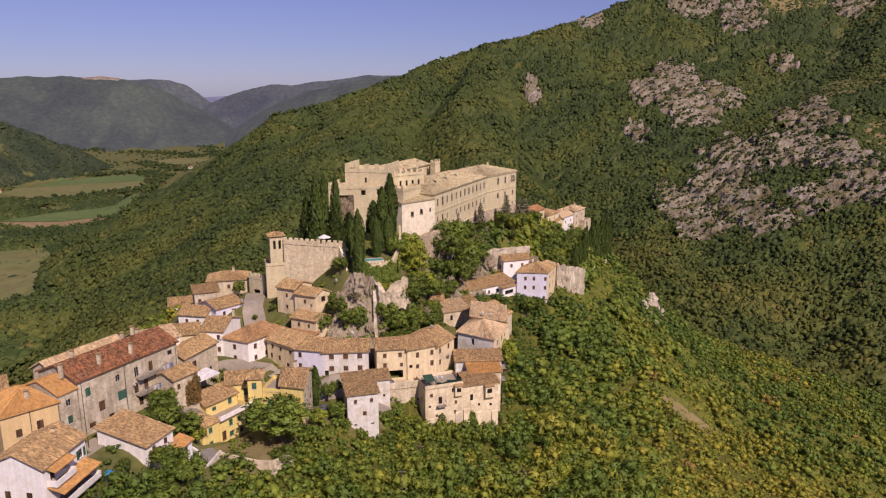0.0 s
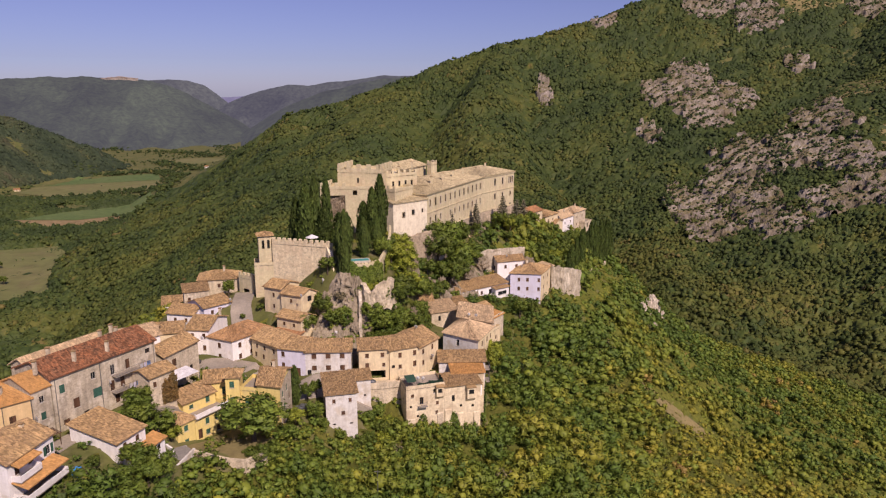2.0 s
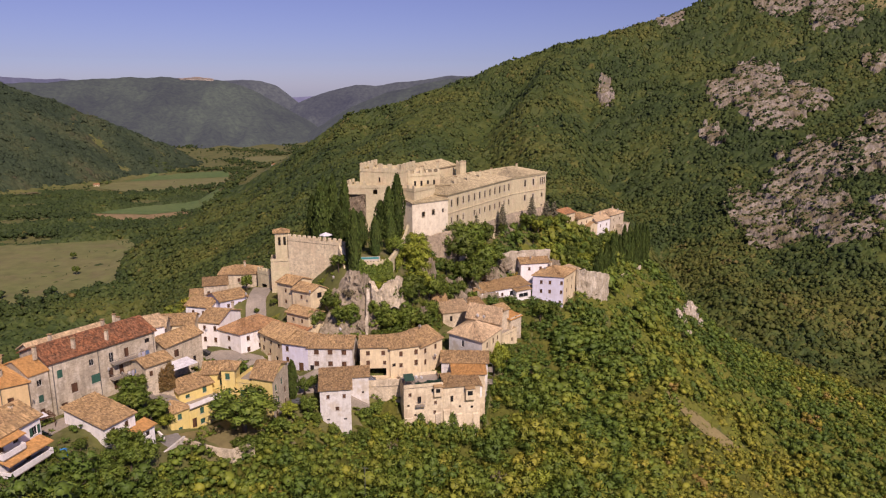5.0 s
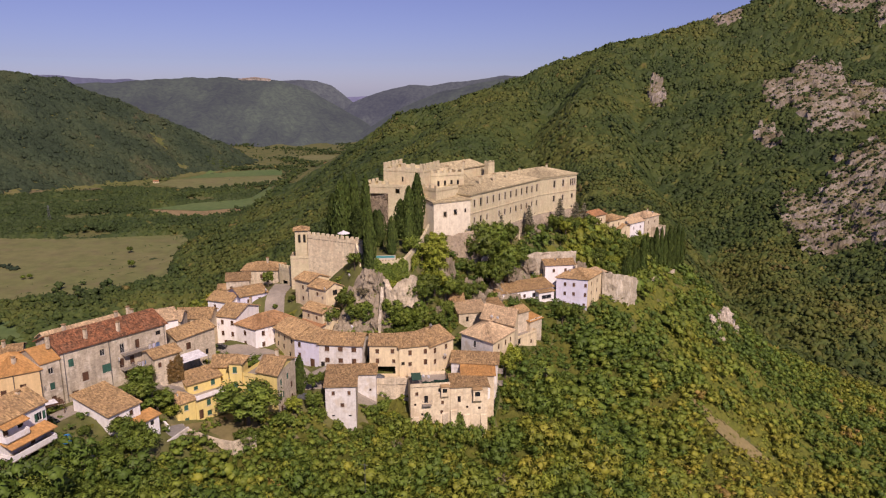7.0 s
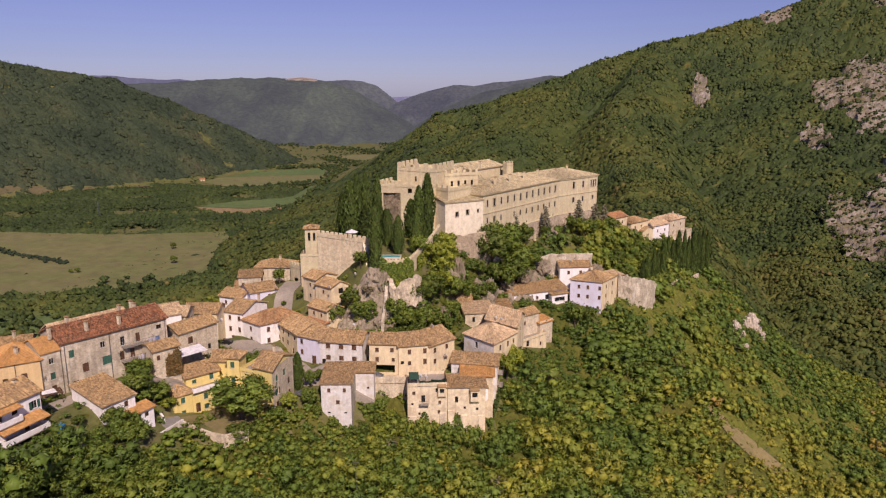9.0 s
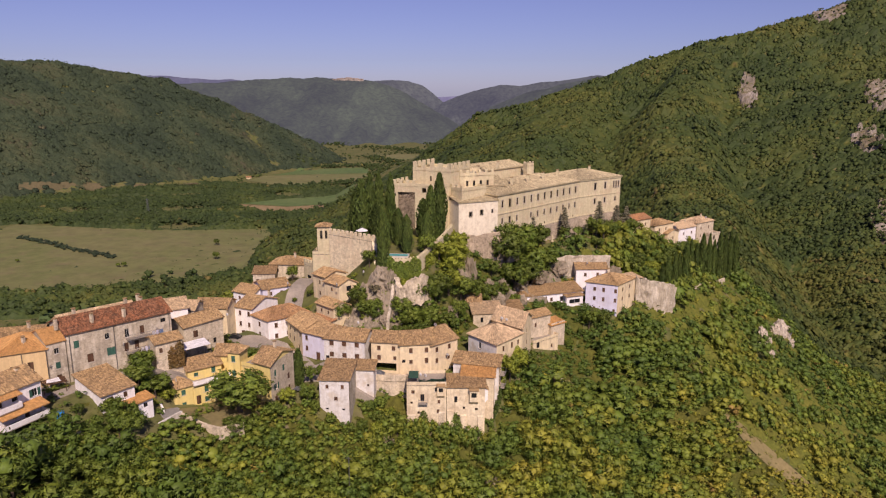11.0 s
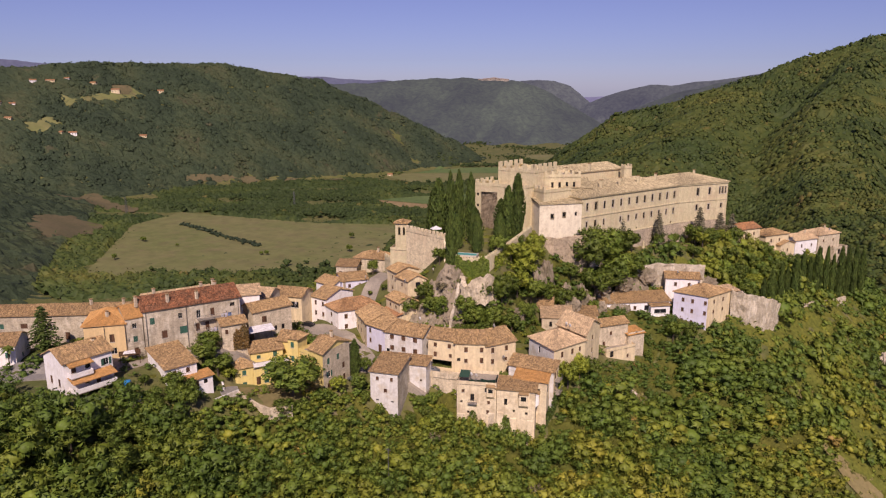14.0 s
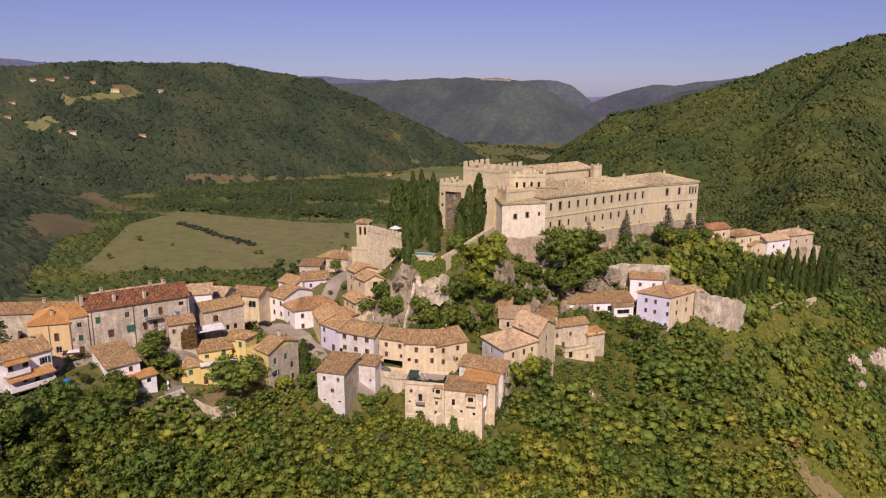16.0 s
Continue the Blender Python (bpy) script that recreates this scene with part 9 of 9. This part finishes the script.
for z0, z1, r0, r1 in ((0, 0.1, 0.75, 0.85), (0.1, 1.3, 0.85, 0.85), (1.3, 1.5, 0.85, 0.35)):
    bmesh.ops.create_cone(bm, cap_ends=True, segments=14, radius1=r0, radius2=r1, depth=z1 - z0, matrix=Matrix.Translation((0, 0, (z0 + z1) / 2)))
tank = tagged(part("water_tank", bm, m_blue), "bright blue plastic water tank in the garden", "tank")
tank.location = (-56.4, 107.8, float(ground(-56.4, 107.8)))
tank = tagged(part("garden_tank", mesh_of("garden_tank", m_teal, lambda bm: bmesh.ops.create_cone(bm, cap_ends=True, segments=12, radius1=0.9, radius2=0.6, depth=2.2, matrix=Matrix.Translation((0, 0, 1.0)))), None), "teal covered garden tank among the shrubs", "tank")
tank.location = (-50.5, 107.6, float(ground(-50.5, 107.6)))

# garden and retaining walls
bm = bmesh.new()
slab(bm, [(-17.6, 167.0, 145.7), (-9.6, 168.4, 145.7), (-4.6, 170.2, 145.7), (-3.4, 173.6, 145.7), (-9.4, 171.9, 145.7), (-17.2, 170.4, 145.7)], 9.0)
tagged(part("terrace", bm, m_stone), "stone-walled terrace before the gallery house", "terrace")
wall_run("terrace_wall", [(-17.4, 167.0, 146.6), (-9.6, 168.3, 146.6), (-4.6, 170.0, 146.7)], 0.35, m_stone, "low pale parapet wall of the terrace", drop=1.6)
wall_run("retaining_wall", [(-52.0, 119.0, 149.2), (-45.7, 120.2, 149.2), (-45.0, 124.4, 149.3), (-44.4, 128.6, 149.4)], 0.45, m_weathered, "grey concrete wall holding up the yard", drop=8)
bm = bmesh.new()
slab(bm, [(-52.0, 119.2, 148.7), (-45.9, 120.4, 148.7), (-45.2, 124.4, 148.7), (-44.6, 128.8, 148.7), (-47.2, 130.8, 148.8), (-51.5, 127.0, 148.9)], 4.0)
tagged(part("garden_yard", bm, m_asphalt), "grey paved yard between the houses", "yard")
wall_run("terrace_wall", [(-44.2, 128.4, 149.0), (-40.0, 127.9, 148.2), (-37.0, 127.8, 147.6), (-34.0, 128.2, 147.2), (-32.4, 130.2, 147.2), (-31.0, 132.4, 147.0)], 0.5, m_stone, "stone retaining wall round the garden of the yellow house", drop=8)
bm = bmesh.new()
slab(bm, [(-44.0, 128.9, 146.9), (-37.0, 128.3, 146.9), (-34.3, 128.7, 146.9), (-31.6, 132.4, 146.8), (-30.8, 142.8, 146.9), (-40.0, 142.8, 147.0), (-44.5, 136.4, 147.0)], 5.0)
tagged(part("garden_terrace", bm, m_dry_grass), "dry lawn on the walled terrace of the yellow house", "garden")
wall_run("retaining_wall", [(-57.0, 92, 156.2), (-51.5, 97.5, 155.6), (-49.6, 104.5, 154.6), (-50.2, 108.5, 154.0)], 0.6, m_stone, "pale retaining wall below the lawn", drop=7)
wall_run("retaining_wall", [(-54.2, 131.0, 150.8), (-51.8, 129.8, 150.4), (-49.8, 128.6, 150.0), (-48.2, 127.4, 149.8)], 0.4, m_white, "white garden wall beside the yellow house", drop=5)
wall_run("retaining_wall", [(-30.5, 150.0, 143.6), (-24.0, 150.2, 142.6)], 0.8, m_stone, "stone wall of a parking ledge", drop=6)
wall_run("roadside_wall", [(58.0, 289.0, 143.0), (63.0, 299.0, 142.0), (66.4, 306.0, 140.6), (70.0, 313.0, 140.9), (74.0, 322.0, 139.2), (79.0, 333.0, 138.6)], 0.6, m_stone, "low pale wall along the hillside lane", drop=3.5, rough=0.25)
wall_run("ruined_wall", [(44.8, 270.4, 152.4), (46.4, 270.8, 151.0), (48.0, 271.4, 151.4), (49.6, 272.2, 150.0), (51.2, 273.4, 150.4), (52.8, 274.8, 149.0), (54.4, 276.6, 149.2), (55.8, 278.6, 147.8), (57.0, 281.0, 147.6), (57.8, 284.0, 145.6), (58.2, 287.0, 144.4)], 1.8, m_grey_stone, "tall ruined stone wall with ivy stains", drop=17, rough=0.6)
wall_run("ruined_wall", [(13.0, 262.5, 157.6), (20.0, 268.0, 158.6), (28.0, 273.5, 158.2), (34.5, 275.5, 158.0)], 1.2, m_grey_stone, "grey terrace wall behind the houses", drop=9, rough=0.35)
wall_run("rampart_stair", [(-18.3, 183.2, 150.5), (-18.9, 188.0, 157.5), (-19.5, 193.0, 165.4)], 0.8, m_grey_stone, "steep ruined wall climbing the castle rock", drop=5, rough=0.3)


# ---- vehicles ----
def car(x, y, turn, paint, label, z=None):
    z = float(ground(x, y)) + 0.18 if z is None else z
    home = thing("car", x, y, z, turn, label, "car", "parked cars")
    bm = bmesh.new()
    prof = [(-2.1, 0.35), (-2.05, 0.85), (-1.2, 0.95), (-0.7, 1.42), (0.9, 1.42), (1.6, 0.95), (2.05, 0.85), (2.1, 0.35)]
    L = [bm.verts.new((px, -0.82 if pz < 1.2 else -0.66, pz)) for px, pz in prof]
    R = [bm.verts.new((px, 0.82 if pz < 1.2 else 0.66, pz)) for px, pz in prof]
    bm.faces.new(L)
    bm.faces.new(R[::-1])
    for k in range(len(prof)):
        j = (k + 1) % len(prof)
        bm.faces.new((L[k], R[k], R[j], L[j]))
    bmesh.ops.recalc_face_normals(bm, faces=bm.faces)
    bmesh.ops.bevel(bm, geom=bm.edges[:], offset=0.05, segments=2, affect="EDGES")
    body = part("body", bm, paint, home)
    bm = bmesh.new()
    for s in (-1, 1):
        slab(bm, [(-0.95, s * 0.79, 0.98), (1.35, s * 0.79, 0.98), (0.85, s * 0.70, 1.34), (-0.65, s * 0.70, 1.34)], 0.01)
    part("side_windows", bm, m_glass, body)
    wheel = mesh_of("wheel", m_glass, lambda bm: bmesh.ops.create_cone(bm, cap_ends=True, segments=14, radius1=0.32, radius2=0.32, depth=0.2, matrix=Matrix.Rotation(math.pi / 2, 4, "X")))
    for wx in (-1.3, 1.35):
        for wy in (-0.8, 0.8):
            ob = new("wheel", wheel)
            ob.parent, ob.location = home, (wx, wy, 0.32)


m_paint_black = mat("black_paint", (0.020, 0.021, 0.024), None, 0.25, 1.0, 4.0, 0.0, spec=0.5)
m_paint_white = mat("white_car_paint", (0.750, 0.750, 0.770), None, 0.3, 1.0, 4.0, 0.0, spec=0.5)
m_paint_grey = mat("grey_car_paint", (0.200, 0.210, 0.230), None, 0.3, 1.0, 4.0, 0.0, spec=0.5, metal=0.4)
car(-88.6, 107.4, 60, m_paint_black, "dark car parked in the shaded west yard")
car(-41.0, 169.2, -8, m_paint_black, "black car parked by the cream house")
car(-34.6, 164.2, 100, m_paint_white, "white car parked on the square")
car(-61.0, 172.6, 10, m_paint_black, "black car parked by the white house")
car(-27.5, 152.4, 5, m_paint_grey, "grey car parked on the stone ledge")
car(-14.6, 168.8, 12, m_paint_grey, "grey car parked on the terrace before the gallery house", 145.71)
car(-33.0, 161.2, 120, m_paint_black, "dark car parked on the square")
car(-56.0, 150.6, 60, m_paint_grey, "grey car parked by the awning")

# ---- lines and poles ----
pole = thing("power_pole", -9.0, 140.0, float(ground(-9, 140)), 0, "thin grey power pole above the scrub", "pole")
part("mast", mesh_of("mast", m_metal, lambda bm: rod(bm, (0, 0, 0), (0, 0, 9.5), 0.12)), None, pole)
part("cross_arm", mesh_of("cross_arm", m_metal, lambda bm: rod(bm, (-0.8, 0, 9.2), (0.8, 0, 9.2), 0.06)), None, pole)


def pylon(x, y, tall):
    home = thing("pylon", x, y, float(ground(x, y)), 30, "grey steel lattice pylon in the valley", "pylon", "pylons")
    bm = bmesh.new()
    for sx in (-1, 1):
        for sy in (-1, 1):
            rod(bm, (sx * 2.2, sy * 2.2, 0), (sx * 0.3, sy * 0.3, tall), 0.22, 4)
    for k in range(6):
        s0, s1 = 2.2 - 1.9 * k / 6, 2.2 - 1.9 * (k + 1) / 6
        rod(bm, (-s0, -s0, tall * k / 6), (s1, -s1, tall * (k + 1) / 6), 0.14, 4)
        rod(bm, (s0, s0, tall * k / 6), (-s1, s1, tall * (k + 1) / 6), 0.14, 4)
    part("mast", bm, m_metal, home)
    for z in (0.75, 0.9):
        part("cross_arm", mesh_of("cross_arm", m_metal, lambda bm: rod(bm, (-4, 0, tall * z), (4, 0, tall * z), 0.2, 4)), None, home)


pylon(-828, 1008, 30)
pylon(-1026, 795, 32)


# ---- farmhouses across the valley and the hill town ----
def far_house(x, y, wide, deep, tall, turn, wall, z=None, group="farmhouses", tile=None):
    z = float(ground(x, y)) if z is None else z
    home = thing("farmhouse", x, y, z, turn, "small distant house with a red tiled roof", "house", group)
    bm = bmesh.new()
    box(bm, -wide / 2, wide / 2, -deep / 2, deep / 2, -3, tall)
    part("wall", bm, wall, home)
    bm = bmesh.new()
    for s in (-1, 1):
        slab(bm, [(-wide / 2 - 0.6, s * (deep / 2 + 0.6), tall), (wide / 2 + 0.6, s * (deep / 2 + 0.6), tall), (wide / 2 + 0.6, 0, tall + 2.6), (-wide / 2 - 0.6, 0, tall + 2.6)], 0.3)
    bmesh.ops.recalc_face_normals(bm, faces=bm.faces)
    part("roof", bm, tile or m_tile_rust, home)
    bm = bmesh.new()
    for k in range(3):
        for zz in (1.0, tall - 2.2):
            box(bm, -wide / 2 + wide * (k + 0.5) / 3 - 0.6, -wide / 2 + wide * (k + 0.5) / 3 + 0.6, -deep / 2 - 0.05, -deep / 2 + 0.1, zz, zz + 1.4)
    tagged(part("windows", bm, m_glass, home), kind="stuff")


for x, y, w, d, h, turn, wall in [(-1403, 950, 22, 10, 7, 50, m_white), (-1339, 1078, 20, 10, 5, 40, m_cream), (-1476, 1115, 24, 12, 8, 50, m_cream), (-1538, 902, 18, 10, 7, 60, m_white), (-1574, 1017, 26, 12, 7, 50, m_cream), (-1550, 880, 16, 10, 7, 30, m_cream), (-1432, 1209, 20, 10, 6, 40, m_cream),
                                  (-1590, 985, 18, 10, 7, 70, m_white), (-1500, 870, 18, 10, 7, 40, m_cream), (-1520, 1090, 20, 10, 7, 20, m_cream), (-1415, 930, 14, 9, 6, 20, m_cream), (-1560, 1050, 16, 9, 6, 30, m_white), (-700, 1960, 16, 10, 6, 0, m_white), (-680, 1985, 14, 9, 6, 20, m_white), (-950, 1500, 16, 10, 5, 30, m_cream)]:
    far_house(x, y, w * 0.75, d * 0.8, h * 0.8, turn, wall)
m_far_roof = mat('far_roof', (0.300, 0.230, 0.190), None, 0.95, 0.05, 0.4, 0.0)
# the hill town's wall colour has the distance haze mixed in
m_far_wall = mat('hazed_plaster', (0.400, 0.340, 0.290), None, 0.95, 0.05, 0.4, 0.0)
for k in range(22):
    a = radians(-26.4 + 0.11 * k + 0.03 * math.sin(k * 7.0))
    far_house(math.sin(a) * 3490, math.cos(a) * 3490, 11 + 5 * (k % 3), 9, 6 + 3 * (k % 2), 25, m_far_wall, 220 + 3500 * math.tan(radians(0.66)) - 6 - 3 * abs(k - 11) / 4, "hill town houses", m_far_roof)


# ---- climbers, washing and odds and ends ----
def ivy(x0, y0, x1, y1, z0, z1, m, label, count=900, size=0.22, seed=0, fall=0.35):
    """Leaves against a wall from (x0, y0) to (x1, y1), thinning out towards its ragged edge."""
    r = np.random.default_rng(seed)
    u, w = r.random(count), r.random(count)
    top = 1 - fall * (0.5 + 0.32 * np.sin(u * 5 + seed) + 0.18 * np.sin(u * 13 + seed * 2)) - r.uniform(0, 0.12, count)
    L = math.hypot(x1 - x0, y1 - y0)
    nx, ny = (y1 - y0) / L, -(x1 - x0) / L
    o = r.uniform(0.05, 0.5, count) * (1.1 - np.abs(u - 0.5))
    p = np.stack([x0 + (x1 - x0) * u + nx * o, y0 + (y1 - y0) * u + ny * o, z0 + (z1 - z0) * w * top], -1)
    n = np.array([nx, ny, 0.5]) + r.normal(0, 0.6, (count, 3))
    n /= np.linalg.norm(n, axis=1)[:, None]
    t = np.cross(n, r.normal(0, 1, (count, 3)))
    t /= np.linalg.norm(t, axis=1)[:, None]
    b = np.cross(n, t)
    s = (size * r.uniform(0.6, 1.4, count))[:, None]
    V = np.stack([p - t * s, p - b * s * 0.8, p + t * s, p + b * s * 0.8], 1).reshape(-1, 3)
    F = np.arange(count * 4).reshape(-1, 4)
    return tagged(part("climber", mesh_np("climber", V, F), m), label, "climbing plant", "wall climbers")


ivy(-53.4, 136.2, -51.4, 139.4, 155.2, 162.2, m_ivy_red, "rusty autumn ivy on the stone annex", 1100, 0.22, 1)
ivy(-51.6, 139.2, -54.6, 142.0, 155.2, 161.4, m_ivy_red, "rusty autumn ivy on the stone annex", 500, 0.22, 2)
ivy(-13.4, 203.0, -13.3, 224.0, 163.0, 173.0, m_leaf_lime, "yellow-green ivy over the garden wall", 2600, 0.30, 3)
ivy(-23.5, 196.0, -16.6, 196.8, 165.0, 171.8, m_leaf, "green hedge hanging over the garden wall", 2600, 0.28, 4)
ivy(-17.6, 196.4, -13.8, 200.2, 165.0, 171.8, m_leaf, "green hedge hanging over the garden wall", 1600, 0.28, 14)
ivy(-37.0, 203.8, -29.6, 201.6, 156.0, 164.0, m_ivy, "dark ivy at the foot of the curtain wall", 900, 0.26, 5, 0.8)
ivy(44.4, 270.4, 50.4, 277.0, 136.0, 146.0, m_ivy_red, "reddish climber on the ruined wall", 500, 0.24, 6, 0.8)
ivy(14.2, 184.2, 18.6, 195.2, 141.0, 150.0, m_leaf_lime, "bright green climber on the cream house", 1500, 0.26, 7, 0.5)
ivy(15.5, 176.0, 15.9, 183.6, 134.0, 143.0, m_ivy, "green climber on the gable over the slope", 900, 0.25, 8, 0.6)
ivy(-4.2, 164.1, 5.0, 167.4, 129.5, 140.0, m_leaf, "green growth at the foot of the stone house", 2000, 0.25, 9, 0.8)
ivy(5.2, 167.8, 14.4, 170.8, 126.0, 139.5, m_leaf, "green growth at the foot of the tall stone house", 2600, 0.26, 10, 0.75)
ivy(14.6, 171.2, 16.2, 177.0, 126.0, 136.5, m_leaf, "green growth at the foot of the tall stone house", 1200, 0.26, 15, 0.7)
ivy(-22.0, 151.2, -15.4, 153.0, 136.6, 141.0, m_leaf, "green growth at the foot of the tower house", 700, 0.22, 11, 0.8)


def washing(x, y, z, turn, label="washing hung over a balcony rail", cloths=((0, 0.7, 1.0), (0.9, 0.6, 1.3), (1.7, 0.9, 0.9))):
    home = thing("washing_line", x, y, z, turn, label, "laundry", "washing")
    part("line", mesh_of("line", m_metal, lambda bm: rod(bm, (-0.2, 0, 0), (2.8, 0, 0), 0.015, 4)), None, home)
    for k, (x0, w, h) in enumerate(cloths):
        bm = bmesh.new()
        cols = [[bm.verts.new((x0 + w * i / 5, 0.05 * math.sin(i * 1.9 + k) * j / 3, -h * j / 3)) for i in range(6)] for j in range(4)]
        for lo, hi in zip(cols, cols[1:]):
            for i in range(5):
                bm.faces.new((lo[i], lo[i + 1], hi[i + 1], hi[i]))
        bmesh.ops.solidify(bm, geom=bm.faces[:], thickness=0.02)
        part("cloth", bm, (m_fabric, m_lilac, m_cloth_blue)[k % 3], home)


m_cloth_blue = mat("blue_cloth", (0.230, 0.330, 0.560), None, 0.9, 1.0, 3.0, 0.1)
washing(-58.9, 134.0, 160.7, 62)
washing(-57.6, 136.6, 164.0, 62)
washing(-57.6, 100.2, 158.3, 83, "washing on the white house's balcony")

# pergola with a white cloth between the garden and the long house
perg = thing("pergola", -66.6, 113.6, float(ground(-65, 115)), 55, "weathered timber pergola with a white cloth", "pergola")
post = mesh_of("post", m_brown_wood, lambda bm: rod(bm, (0, 0, -0.5), (0, 0, 2.4), 0.07))
for px in (0, 4.2):
    for py in (0, 3.2):
        ob = new("post", post)
        ob.parent, ob.location = perg, (px, py, 0)
slat = mesh_of("slat", m_brown_wood, lambda bm: box(bm, -0.3, 4.5, -0.05, 0.05, 2.4, 2.5))
for k in range(9):
    ob = new("slat", slat)
    ob.parent, ob.location = perg, (0, k * 0.4, 0.0)
bm = bmesh.new()
slab(bm, [(0.6, 0.6, 2.66), (3.4, 0.4, 2.62), (3.2, 2.6, 2.74), (0.9, 2.4, 2.70)], 0.03)
part("cloth", bm, m_fabric, perg)
